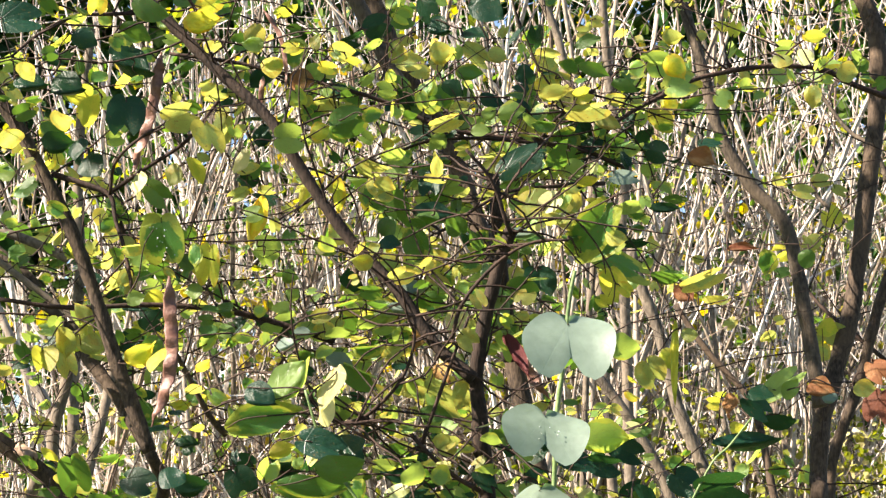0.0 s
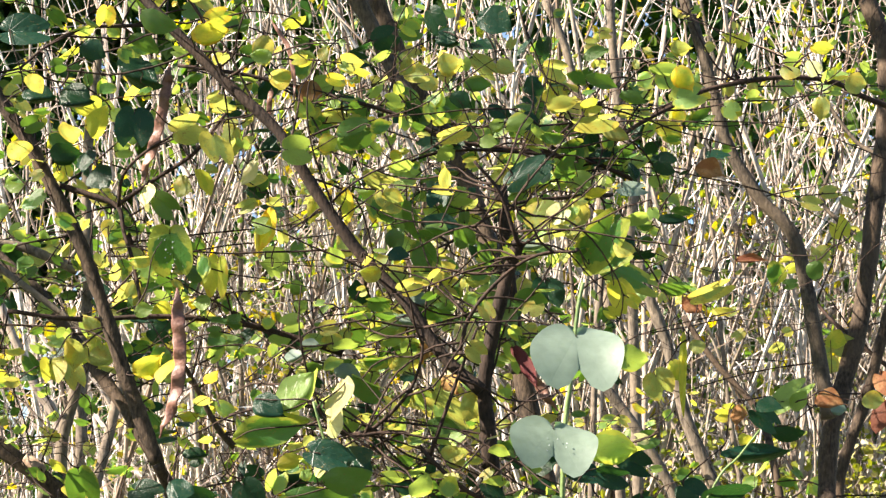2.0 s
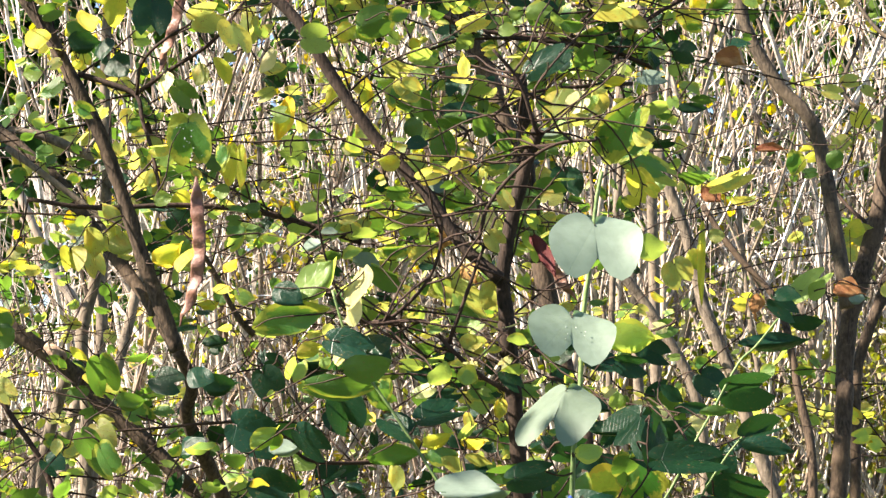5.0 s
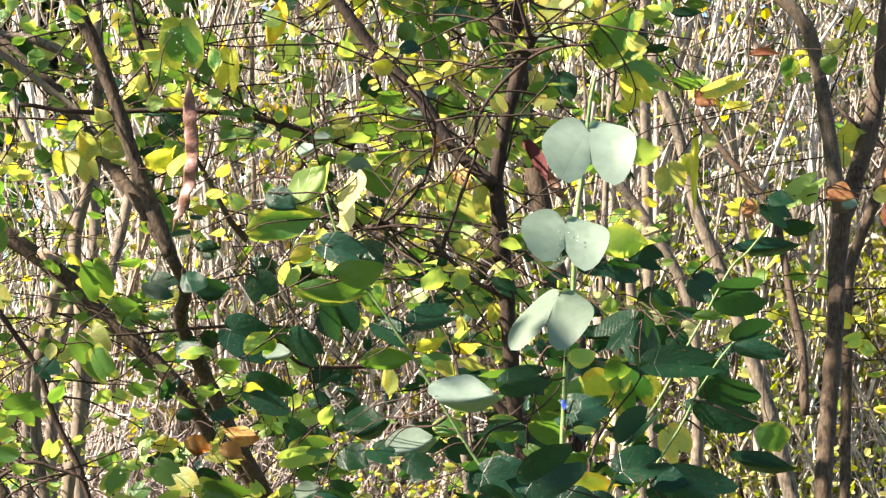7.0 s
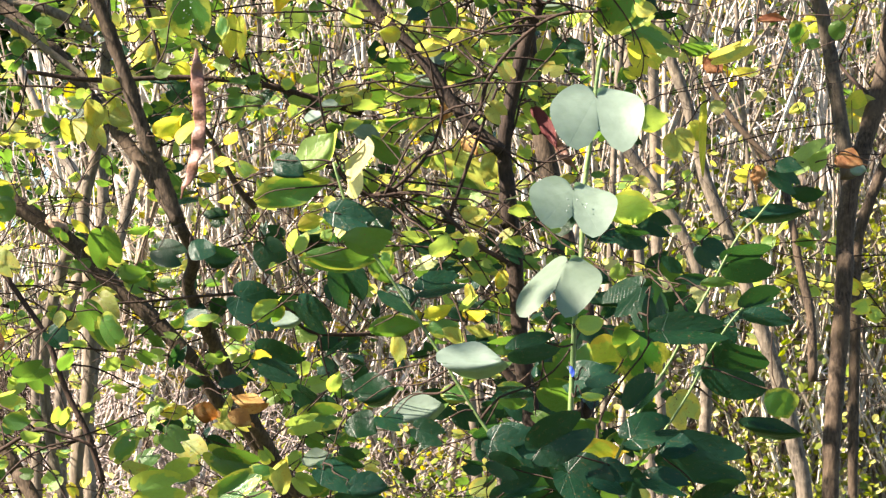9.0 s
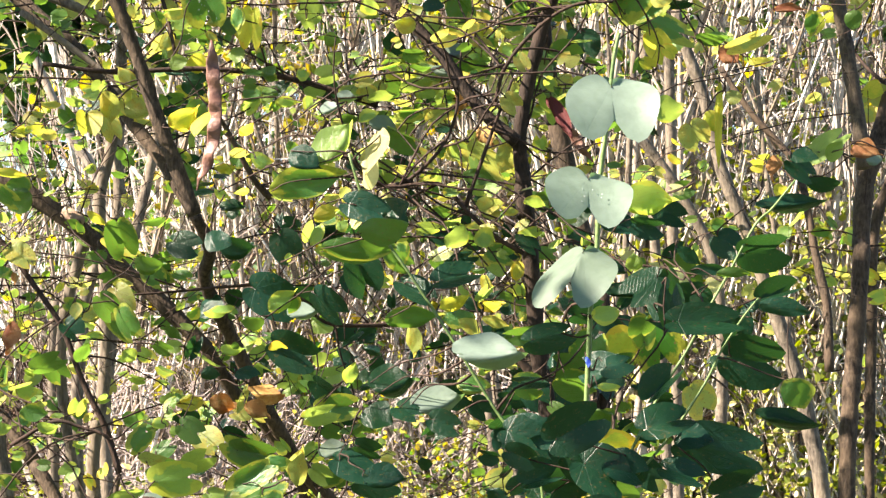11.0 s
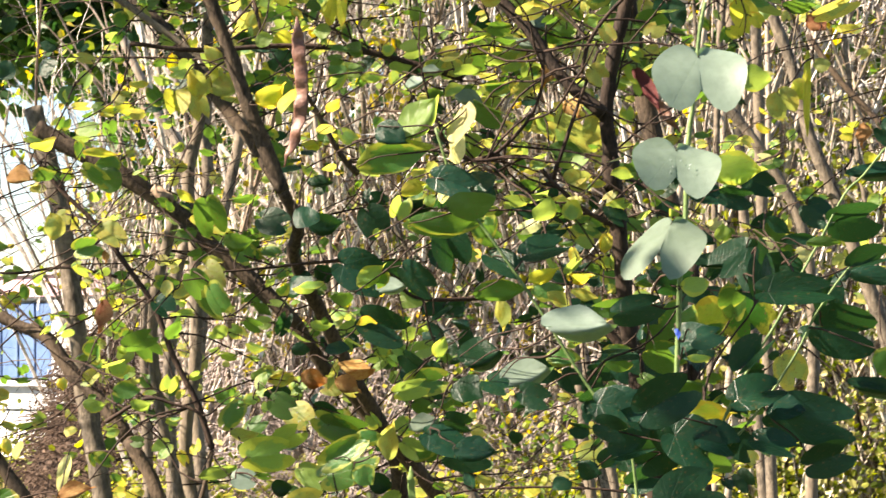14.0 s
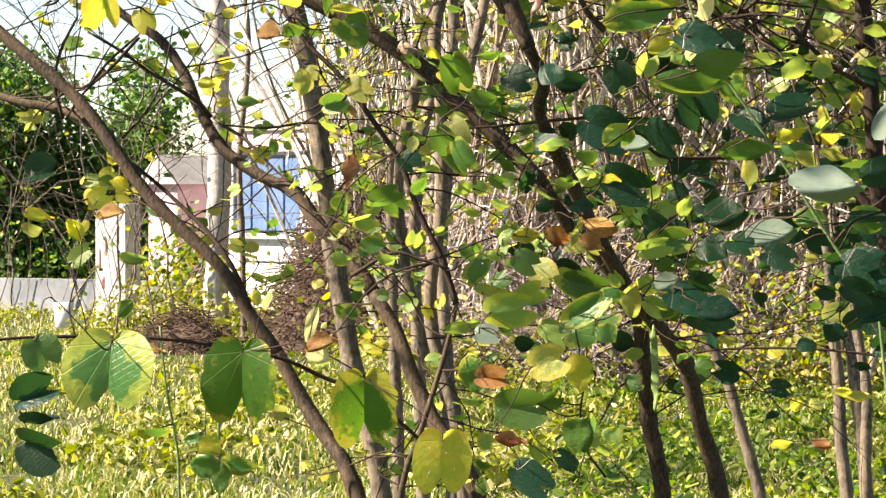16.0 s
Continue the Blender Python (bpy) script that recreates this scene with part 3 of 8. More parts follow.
# ---- thicket behind ----
def build_thicket():
    rng = random.Random(21)
    verts, faces = [], []
    lv, lf = [], []
    for _ in range(270):
        y = rng.uniform(16.0, 20.5)
        x0 = rng.uniform(-0.27, 0.28) * y
        if x0 < -0.2 * y or x0 < -0.07 * y and rng.random() < 0.5:
            continue
        slant = rng.gauss(0, 0.1)
        for _ in range(rng.randrange(3, 8)):
            h = rng.uniform(2.0, 9.0)
            p = Vector((x0 + rng.gauss(0, 0.12), y + rng.gauss(0, 0.12), -0.03))
            lean = Vector((slant + rng.gauss(0, 0.17), rng.gauss(0, 0.12), 1)).normalized()
            pts = [p]
            n = 10
            for i in range(n):
                lean = (lean + Vector((rng.gauss(0, 0.13), rng.gauss(0, 0.1), 0.05))).normalized()
                pts.append(pts[-1] + lean * h / n)
            r = rng.choice((0.008, 0.011, 0.015, 0.02, 0.026, 0.034))
            add_stick(verts, faces, pts, r, r * 0.35, 5)
            for _ in range(10):
                k = rng.randrange(1, n)
                q = pts[k].lerp(pts[k + 1], rng.random())
                d = Vector((rng.gauss(0, 0.55), rng.gauss(0, 0.4), rng.gauss(0.6, 0.6))).normalized()
                ln = rng.uniform(0.25, 1.1)
                bend = Vector((rng.gauss(0, 0.16), 0, rng.gauss(0, 0.16)))
                twig = [q, q + d * ln * 0.5 + bend, q + d * ln]
                add_stick(verts, faces, twig, min(r * 0.5, 0.007), 0.0025, 3)
                for _ in range(rng.randrange(0, 5)):
                    add_leaf(lv, lf, rng, q.lerp(twig[2], rng.uniform(0.3, 1)) + bend * 0.5, rng.uniform(0.045, 0.12))
    for _ in range(26):
        # open stand behind the brush pile
        y = rng.uniform(20.6, 23.0)
        x0 = rng.uniform(-0.236, -0.19) * y
        for _ in range(rng.randrange(2, 5)):
            lean = Vector((rng.gauss(0.05, 0.14), rng.gauss(0, 0.1), 1)).normalized()
            pts = [Vector((x0 + rng.gauss(0, 0.14), y, -0.03))]
            h = rng.uniform(2.2, 5.2)
            for i in range(9):
                lean = (lean + Vector((rng.gauss(0, 0.15), rng.gauss(0, 0.1), 0.04))).normalized()
                pts.append(pts[-1] + lean * h / 9)
            r = rng.choice((0.012, 0.018, 0.026, 0.036))
            add_stick(verts, faces, pts, r, r * 0.35, 5)
            for _ in range(7):
                q = pts[rng.randrange(2, 9)]
                tip = q + Vector((rng.gauss(0, 0.3), rng.gauss(0, 0.2), rng.gauss(0.3, 0.35)))
                add_stick(verts, faces, [q, q.lerp(tip, 0.5) + Vector((0, 0, rng.gauss(0.03, 0.06))), tip], 0.006, 0.0025, 3)
                for _ in range(rng.randrange(0, 4)):
                    add_leaf(lv, lf, rng, q.lerp(tip, rng.uniform(0.3, 1)), rng.uniform(0.045, 0.11))
    for _ in range(90):
        # close stand of pale stems in full sun
        y = rng.uniform(15.4, 17.2)
        x0 = rng.uniform(0.05, 0.27) * y
        for _ in range(rng.randrange(3, 6)):
            lean = Vector((rng.gauss(0, 0.16), rng.gauss(0, 0.1), 1)).normalized()
            pts = [Vector((x0 + rng.gauss(0, 0.12), y + rng.gauss(0, 0.1), -0.03))]
            h = rng.uniform(1.2, 4.5)
            for i in range(7):
                lean = (lean + Vector((rng.gauss(0, 0.15), rng.gauss(0, 0.1), 0.03))).normalized()
                pts.append(pts[-1] + lean * h / 7)
            r = rng.choice((0.007, 0.010, 0.014, 0.02))
            add_stick(verts, faces, pts, r, r * 0.35, 4)
            for _ in range(5):
                q = pts[rng.randrange(1, 7)]
                tip = q + Vector((rng.gauss(0, 0.22), rng.gauss(0, 0.15), rng.gauss(0.25, 0.3)))
                add_stick(verts, faces, [q, q.lerp(tip, 0.5) + Vector((0, 0, rng.gauss(0.02, 0.05))), tip], 0.005, 0.0022, 3)
    dead, dead_faces = [], []
    for _ in range(3600):
        # dry tangle at the foot of the thicket
        y = rng.uniform(15.4, 18.0)
        p = Vector((rng.uniform(-0.21, 0.01) * y, y, abs(rng.gauss(0, 0.75))))
        d = Vector((rng.gauss(0, 0.8), rng.gauss(0, 0.4), rng.gauss(0.25, 0.5))).normalized() * rng.uniform(0.15, 0.7)
        add_stick(dead, dead_faces, [p, p + d * 0.5 + Vector((rng.gauss(0, 0.05), 0, rng.gauss(0, 0.05))), p + d], rng.uniform(0.003, 0.007), 0.002, 3)
    stuff("dead_twigs", dead, dead_faces, dead_twig, "dry tangle of dull pinkish-grey dead twigs", "twigs")
    stuff("thicket_stems", verts, faces, dry_stick, "dense thicket of thin pale leafless stems in sun", "thicket")
    stuff("thicket_leaves", lv, lf, scrub_leaf, "scattered green and yellow leaves on thicket stems", "leaves")


build_thicket()


def build_thicket_trees():
    """Slim pale trees that stand out of the thicket, each with its trunk and limbs."""
    rng = random.Random(77)
    for _ in range(46):
        y = rng.uniform(14.5, 18.5)
        x = rng.uniform(-0.2, 0.25) * y
        tree = thing("thicket_tree", rng.choice(("slim pale leafless tree standing in the thicket", "thin leaning grey tree standing in the thicket")), "tree", "trees of the thicket")
        h = rng.uniform(4.0, 8.0)
        r = rng.uniform(0.016, 0.034)
        d = Vector((rng.gauss(0, 0.2), rng.gauss(0, 0.1), 1)).normalized()
        pts = [Vector((x, y, -0.04))]
        for i in range(6):
            d = (d + Vector((rng.gauss(0, 0.1), rng.gauss(0, 0.06), 0.03))).normalized()
            pts.append(pts[-1] + d * h / 6)
        stuff_of = rng.choice((pale_bark, pale_bark, grey_bark))
        bm = bmesh.new()
        tube(bm, [(*q, r * (1 - 0.1 * i)) for i, q in enumerate(pts)], 7, 3, 0.12)
        part("trunk", bm, stuff_of, tree)
        for k in range(rng.randrange(2, 5)):
            q = pts[rng.randrange(1, 5)]
            e = Vector((rng.gauss(0, 0.5), rng.gauss(0, 0.3), 1)).normalized()
            ln = rng.uniform(0.8, 2.4)
            bm = bmesh.new()
            tube(bm, [(*q, r * 0.5), (*(q + e * ln * 0.5), r * 0.4), (*(q + e * ln + Vector((rng.gauss(0, 0.15), 0, 0.2))), r * 0.2)], 5, 4, 0.1)
            part("limb", bm, stuff_of, tree)


build_thicket_trees()


def build_hedge(name, seed, x0, x1, y0, y1, height, count, size, label, bare=0.25, floor=0.0):
    rng = random.Random(seed)
    verts, faces = [], []
    for _ in range(count):
        c = Vector((rng.uniform(x0, x1), rng.uniform(y0, y1), floor + rng.uniform(0, 1) * (height - floor)))
        if noise.noise(c * 0.55 + Vector((seed, 0, 0))) < -0.35 + bare * (c.z / height):
            continue
        for _ in range(9):
            add_leaf(verts, faces, rng, c + Vector((rng.gauss(0, 0.22), rng.gauss(0, 0.2), rng.gauss(0, 0.22))), rng.uniform(0.6, 1.3) * size)
    return stuff(name, verts, faces, hedge_leaf, label, "foliage")


build_hedge("far_foliage", 5, -5.7, 11.0, 25.0, 29.5, 12.0, 6800, 0.27, "dark green foliage of far trees behind the thicket", 0.1)
build_hedge("far_crown", 6, -8.6, -5.4, 25.0, 28.5, 11.0, 1500, 0.25, "green crown of a far tree behind the yard", 0.1, 4.7)
undergrowth = build_hedge("undergrowth", 14, -1.2, 6.5, 16.5, 23.5, 1.4, 1900, 0.085, "sunlit yellow-green undergrowth between the thicket stems", 0.2)
undergrowth.data.materials[0] = scrub_leaf
front_weeds = build_hedge("sunny_weeds", 16, -3.6, 6.0, 14.4, 16.4, 0.42, 1500, 0.05, "sunlit yellow-green weeds before the thicket", 0.5)
front_weeds.data.materials[0] = weed_leaf
right_scrub = build_hedge("sunlit_scrub", 18, 0.75, 4.0, 14.4, 16.0, 2.7, 850, 0.06, "sunlit yellow-green scrub leaves before the thicket", 0.3)
right_scrub.data.materials[0] = weed_leaf
low_scrub = build_hedge("sunlit_scrub", 19, -1.2, 0.9, 14.8, 16.4, 1.6, 300, 0.055, "low sunlit yellow-green scrub leaves before the thicket", 0.5)
low_scrub.data.materials[0] = scrub_leaf
weed_strip = build_hedge("tall_weeds", 12, -7.55, -5.0, 20.2, 22.4, 0.25, 420, 0.06, "tall green weeds growing before the garden wall", 0.1)
weed_strip.data.materials[0] = weed_leaf
build_hedge("hedge", 8, -15.8, -10.05, 29.7, 31.6, 3.45, 7600, 0.1, "dark green hedge behind the white gate pillar", 0.3)
build_hedge("far_hedge", 9, -17.0, -10.7, 32.2, 34.0, 3.2, 2200, 0.09, "dark green far hedge beside the yard", 0.25)
yard_weeds = build_hedge("yard_weeds", 15, -7.85, -7.15, 23.2, 24.2, 0.95, 110, 0.075, "knee-high green weeds in the yard", 0.4)
yard_weeds.data.materials[0] = scrub_leaf


def build_climbers():
    """Thin leafless climbers and shrub stems that cross the sky and the hedge."""
    rng = random.Random(91)
    verts, faces, lv, lf = [], [], [], []
    for k in range(60):
        left = k % 3 == 0
        x = rng.uniform(-10.4, -7.7) if left else rng.choice((rng.uniform(-7.6, -6.5), rng.uniform(-5.2, -4.0)))
        y = rng.uniform(22.6, 24.6) if left else rng.uniform(19.6, 22.0)
        p = Vector((x, y, -0.03))
        d = Vector((rng.gauss(0, 0.25), rng.gauss(0, 0.1), 1)).normalized()
        ln = rng.uniform(1.8, 5.2) / 9
        r = rng.choice((0.004, 0.006, 0.009, 0.013))
        pts = [p]
        for i in range(9):
            d = (d + Vector((rng.gauss(0, 0.3), rng.gauss(0, 0.1), 0.06 if i < 5 else -0.12))).normalized()
            pts.append(pts[-1] + d * ln)
        add_stick(verts, faces, pts, r, r * 0.5, 4)
        for _ in range(5):
            q = pts[rng.randrange(3, 9)]
            e = Vector((rng.gauss(0, 0.8), rng.gauss(0, 0.2), rng.gauss(0, 0.6))).normalized()
            f = rng.uniform(0.3, 1.1)
            tip = q + e * f + Vector((0, 0, -0.15 * f))
            add_stick(verts, faces, [q, q + e * f * 0.5 + Vector((0, 0, 0.05)), tip], 0.0035, 0.002, 3)
            for _ in range(rng.randrange(-2, 3)):
                add_leaf(lv, lf, rng, q.lerp(tip, rng.random()), rng.uniform(0.04, 0.09))
    stuff("climber_stems", verts, faces, grey_twig, "thin tangled brown climber stems before the hedge and house", "climbers")
    stuff("climber_leaves", lv, lf, scrub_leaf, "few small yellow-green leaves on the climbers", "leaves")


build_climbers()


# ---- house and yard ----
def turned(ob, x, y, degrees):
    ob.matrix_basis = pose(x, y, 0, 0, 0, degrees)
    return ob


house = turned(thing("house", "small white single-storey house with pink fascia and blue shuttered window", "house"), -7.35, 27.0, -36)
boxed("wall", white_paint, house, -0.95, -0.7, 0.0, 4.0, -0.05, 2.3)
boxed("wall", white_paint, house, -0.7, 0.72, 0.0, 0.25, -0.05, 0.93)
boxed("wall", white_paint, house, -0.7, 0.72, 0.0, 0.25, 1.98, 2.3)
boxed("wall", white_paint, house, 0.72, 4.2, 0.0, 4.0, -0.05, 2.3)
boxed("fascia", pink_paint, house, -1.0, 4.3, -0.05, -0.004, 2.02, 2.3, label="faded pink painted fascia")
boxed("roof", roof_grey, house, -1.05, 4.4, -0.1, 4.2, 2.3, 2.38, label="thin grey flat roof slab")
window = boxed("window", roof_grey, house, -0.7, 0.72, 0.1, 0.2, 0.93, 1.98)
for i in range(4):
    boxed("shutter", blue_paint, window, -0.67 + 0.345 * i, -0.36 + 0.345 * i, 0.04, 0.09, 0.97, 1.95)
boxed("sill", white_paint, window, -0.76, 0.78, -0.1, -0.004, 0.86, 0.925)

shed = turned(thing("shed", "small pinkish shed with a grey pitched roof", "shed"), -9.3, 28.6, -36)
boxed("wall", pink_paint, shed, -0.35, 0.35, 0.0, 1.2, -0.05, 1.62)
bm = bmesh.new()
ends = [[bm.verts.new(q) for q in ((-0.48, y, 1.60), (0.48, y, 1.60), (0.0, y, 2.02))] for y in (-0.12, 1.3)]
bm.faces.new(ends[0])
bm.faces.new(ends[1][::-1])
for k in range(3):
    bm.faces.new((ends[0][k], ends[1][k], ends[1][(k + 1) % 3], ends[0][(k + 1) % 3]))
bmesh.ops.recalc_face_normals(bm, faces=bm.faces[:])
part("roof", bm, roof_grey, shed, smooth=False)

low_wall = turned(thing("low_wall", "low white rendered garden wall in full sun", "wall"), -6.9, 25.6, -36)
boxed("wall_body", white_paint, low_wall, -0.55, 1.35, 0.0, 0.2, -0.05, 0.60, bevel=0.02)
boxed("coping", white_paint, low_wall, -0.59, 1.39, -0.03, 0.23, 0.602, 0.65, bevel=0.01)
low_wall_far = turned(thing("low_wall", "low grey-white garden wall beside the gate pillar", "wall"), -9.5, 24.3, -12)
boxed("wall_body", concrete, low_wall_far, -1.6, 2.0, 0.0, 0.2, -0.05, 0.42, bevel=0.02)
pillar = turned(thing("gate_pillar", "white gate pillar with worn red paint marks", "pillar"), -7.74, 22.2, -6)
boxed("shaft", white_paint, pillar, -0.19, 0.19, -0.19, 0.19, -0.05, 1.36, bevel=0.015)
mark_rng = random.Random(4)
for i in range(7):
    dx, z, h = mark_rng.uniform(-0.16, 0.14), mark_rng.uniform(0.35, 1.05), mark_rng.uniform(0.06, 0.24)
    boxed("paint_mark", red_paint, pillar, dx, dx + mark_rng.uniform(0.006, 0.018), -0.195, -0.19, z, z + h, bevel=0.001)
tub = turned(thing("bucket", "small white plastic tub on the ground", "bucket"), -7.96, 21.1, -20)
bm = bmesh.new()
bmesh.ops.create_cone(bm, cap_ends=True, segments=20, radius1=0.095, radius2=0.108, depth=0.32, matrix=Matrix.Translation((0, 0, 0.15)))
bmesh.ops.bevel(bm, geom=bm.edges[:], offset=0.006, segments=2, affect="EDGES")
part("tub_body", bm, white_plastic, tub)


def build_brush_pile(name, seed, cx, cy, wide, deep, tall, count, label):
    rng = random.Random(seed)
    verts, faces = [], []
    rings, around = 7, 22
    for i in range(rings):
        f = i / (rings - 1)
        for k in range(around):
            w = 2 * math.pi * k / around
            p = Vector((cx + wide * 0.8 * f * math.cos(w), cy + deep * 0.8 * f * math.sin(w), tall * 0.72 * (1 - f * f) - 0.02))
            verts.append(p + Vector((1, 1, 0.6)) * 0.16 * noise.noise(p * 3.1))
    for i in range(rings - 1):
        for k in range(around):
            a, b = i * around + k, i * around + (k + 1) % around
            faces.append((a, b, b + around, a + around))
    for _ in range(count):
        u, v = rng.gauss(0, 0.42), rng.gauss(0, 0.42)
        top = max(0.02, tall * (1 - min(1, u * u + v * v)))
        p = Vector((cx + u * wide, cy + v * deep, rng.uniform(0.0, top)))
        d = Vector((rng.gauss(0, 1), rng.gauss(0, 0.6), rng.gauss(-0.1, 0.42))).normalized()
        ln = rng.uniform(0.12, 0.42)
        a, b = p - d * ln / 2, p + d * ln / 2
        a.z, b.z = max(a.z, 0.0), max(b.z, 0.0)
        add_stick(verts, faces, [a, p + Vector((0, 0, rng.uniform(0, 0.04))), b], rng.uniform(0.003, 0.008), 0.002, 4)
    stuff(name, verts, faces, brown_stick, label, "brush pile")


build_brush_pile("brush_pile", 31, -4.35, 19.2, 1.0, 0.9, 1.62, 5600, "heap of cut brown twigs and dry brush on grass")
build_brush_pile("brush_pile", 32, -5.85, 18.6, 0.6, 0.5, 0.42, 700, "low heap of dry brown brush on grass")

# ---- the trees ----
TREES = "orchid trees"
tree_fork = thing("orchid_tree", "slender dark forked orchid tree with yellowing leaves", "tree", TREES)
tree_twin = thing("orchid_tree", "brown orchid tree with twin stems and hanging pods", "tree", TREES)
tree_right = thing("orchid_tree", "stout grey-brown orchid tree with forked trunk", "tree", TREES)
tree_left = thing("orchid_tree", "leaning orchid tree with brown twisted seed pods", "tree", TREES)
tree_stub = thing("orchid_tree", "grey orchid tree with a cut stub", "tree", TREES)
tree_far = thing("orchid_tree", "leaning dark orchid tree growing from the lawn", "tree", TREES)
tree_mid = thing("orchid_tree", "orchid tree with curved limb over the lawn", "tree", TREES)
tree_dark = thing("orchid_tree", "thin dark-stemmed orchid tree with few leaves", "tree", TREES)
branch_low = thing("low_branch", "thin low branch with large drooping yellow-green leaves", "branch")
tree_back, tree_back_b, tree_back_c, tree_back_d, tree_back_e, tree_back_f, tree_back_g, tree_back_h, tree_back_i, tree_back_j, tree_back_k, tree_back_l, tree_back_m = (
    thing("young_tree", "slim bare grey young tree on the grass", "tree", "slim trees of the thicket") for _ in range(13))
sapling_pale = thing("sapling", "green-stemmed sapling with large pale two-lobed leaves", "sapling", "saplings")
sapling_slim = thing("sapling", "arching green sapling with long folded leaves", "sapling", "saplings")
sapling_broad = thing("sapling", "sapling with broad dark blue-green leaves", "sapling", "saplings")
weed_a = thing("weed", "tall thin green weed stalk in the lawn", "weed")
weed_b = thing("weed", "small upright weed with yellow-green leaves", "weed")

limb(tree_fork, "limb", dark_bark, [(-0.644, 4.100, 2.748, 0.0107), (-0.598, 4.087, 2.696, 0.0109), (-0.517, 4.073, 2.610, 0.0112), (-0.434, 4.060, 2.525, 0.0114), (-0.342, 4.047, 2.435, 0.0116), (-0.266, 4.033, 2.312, 0.0119), (-0.181, 4.020, 2.190, 0.0121), (-0.092, 4.007, 2.093, 0.0124), (-0.015, 3.993, 1.981, 0.0126), (0.058, 3.980, 1.914, 0.0127)])
limb(tree_fork, "trunk", dark_bark, [(0.133, 3.980, 2.206, 0.0126), (0.105, 3.990, 2.124, 0.0132), (0.078, 4.000, 2.015, 0.0137), (0.064, 4.010, 1.923, 0.0141), (0.070, 4.020, 1.853, 0.0146), (0.074, 4.030, 1.777, 0.0152), (0.071, 4.040, 1.839, 0.0156), (0.082, 4.050, 1.735, 0.0161), (0.089, 4.060, 1.647, 0.0167), (0.097, 4.070, 1.548, 0.0171), (0.111, 4.080, 1.449, 0.0176), (0.128, 4.090, 1.339, 0.0182), (0.145, 4.100, 1.250, 0.0186), (0.220, 4.137, 0.595, 0.0196), (0.295, 4.174, -0.060, 0.0206)])
limb(tree_fork, "twig", twig_bark, [(-0.263, 3.880, 1.883, 0.0026), (-0.221, 3.892, 1.844, 0.0030), (-0.184, 3.903, 1.821, 0.0034), (-0.089, 3.915, 1.828, 0.0037), (-0.041, 3.927, 1.781, 0.0041), (0.017, 3.938, 1.729, 0.0044), (0.070, 3.950, 1.698, 0.0048)])
limb(tree_fork, "twig", twig_bark, [(-0.052, 3.880, 2.021, 0.0026), (-0.057, 3.897, 1.959, 0.0030), (-0.084, 3.915, 1.897, 0.0034), (-0.143, 3.933, 1.840, 0.0039), (-0.186, 3.950, 1.825, 0.0043)])
limb(tree_fork, "twig", twig_bark, [(0.049, 3.880, 2.021, 0.0026), (0.012, 3.903, 1.928, 0.0032), (-0.015, 3.927, 1.855, 0.0037), (-0.042, 3.950, 1.783, 0.0043)])
limb(tree_fork, "twig", twig_bark, [(0.044, 3.880, 2.341, 0.0032), (0.093, 3.903, 2.285, 0.0037), (0.120, 3.927, 2.213, 0.0043), (0.132, 3.950, 2.189, 0.0048)])
limb(tree_fork, "twig", twig_bark, [(0.236, 3.880, 2.166, 0.0026), (0.178, 3.894, 2.166, 0.0030), (0.125, 3.908, 2.144, 0.0033), (0.071, 3.922, 2.097, 0.0036), (0.033, 3.936, 2.045, 0.0039), (0.017, 3.950, 1.987, 0.0043)])
limb(tree_twin, "limb", brown_bark, [(-0.266, 5.500, 3.158, 0.0239), (-0.221, 5.475, 3.071, 0.0225), (-0.151, 5.450, 2.922, 0.0210), (-0.089, 5.425, 2.815, 0.0196), (-0.021, 5.400, 2.732, 0.0182)])
limb(tree_twin, "trunk", bark, [(-0.214, 5.600, 3.188, 0.0248), (-0.147, 5.586, 3.022, 0.0251), (-0.076, 5.571, 2.874, 0.0253), (0.009, 5.557, 2.728, 0.0256), (0.070, 5.543, 2.568, 0.0259), (0.118, 5.529, 2.411, 0.0262), (0.160, 5.514, 2.241, 0.0265), (0.192, 5.500, 2.103, 0.0266), (0.217, 5.486, 1.967, 0.0257), (0.238, 5.471, 1.892, 0.0248), (0.259, 5.457, 1.727, 0.0239), (0.280, 5.443, 1.550, 0.0230), (0.294, 5.429, 1.403, 0.0220), (0.308, 5.414, 1.287, 0.0211), (0.314, 5.400, 1.172, 0.0213), (0.335, 5.362, 0.556, 0.0224), (0.355, 5.324, -0.060, 0.0234)])
limb(tree_twin, "limb", dark_bark, [(0.126, 5.300, 2.596, 0.0168), (0.141, 5.325, 2.482, 0.0184), (0.144, 5.350, 2.382, 0.0202), (0.163, 5.375, 2.222, 0.0218), (0.178, 5.400, 2.107, 0.0236)])
limb(tree_twin, "limb", brown_bark, [(0.080, 5.300, 1.520, 0.0126), (0.151, 5.300, 1.434, 0.0143), (0.230, 5.300, 1.320, 0.0161), (0.266, 5.300, 1.206, 0.0178)])
limb(tree_twin, "limb", brown_bark, [(0.187, 5.300, 1.548, 0.0105), (0.216, 5.300, 1.448, 0.0115), (0.251, 5.300, 1.334, 0.0126), (0.266, 5.300, 1.206, 0.0136)])
limb(tree_twin, "twig", twig_bark, [(-0.595, 4.400, 2.667, 0.0042), (-0.449, 4.417, 2.650, 0.0044), (-0.277, 4.433, 2.612, 0.0046), (-0.129, 4.450, 2.572, 0.0048), (-0.005, 4.467, 2.519, 0.0050), (0.119, 4.483, 2.500, 0.0053), (0.220, 4.500, 2.494, 0.0055)])
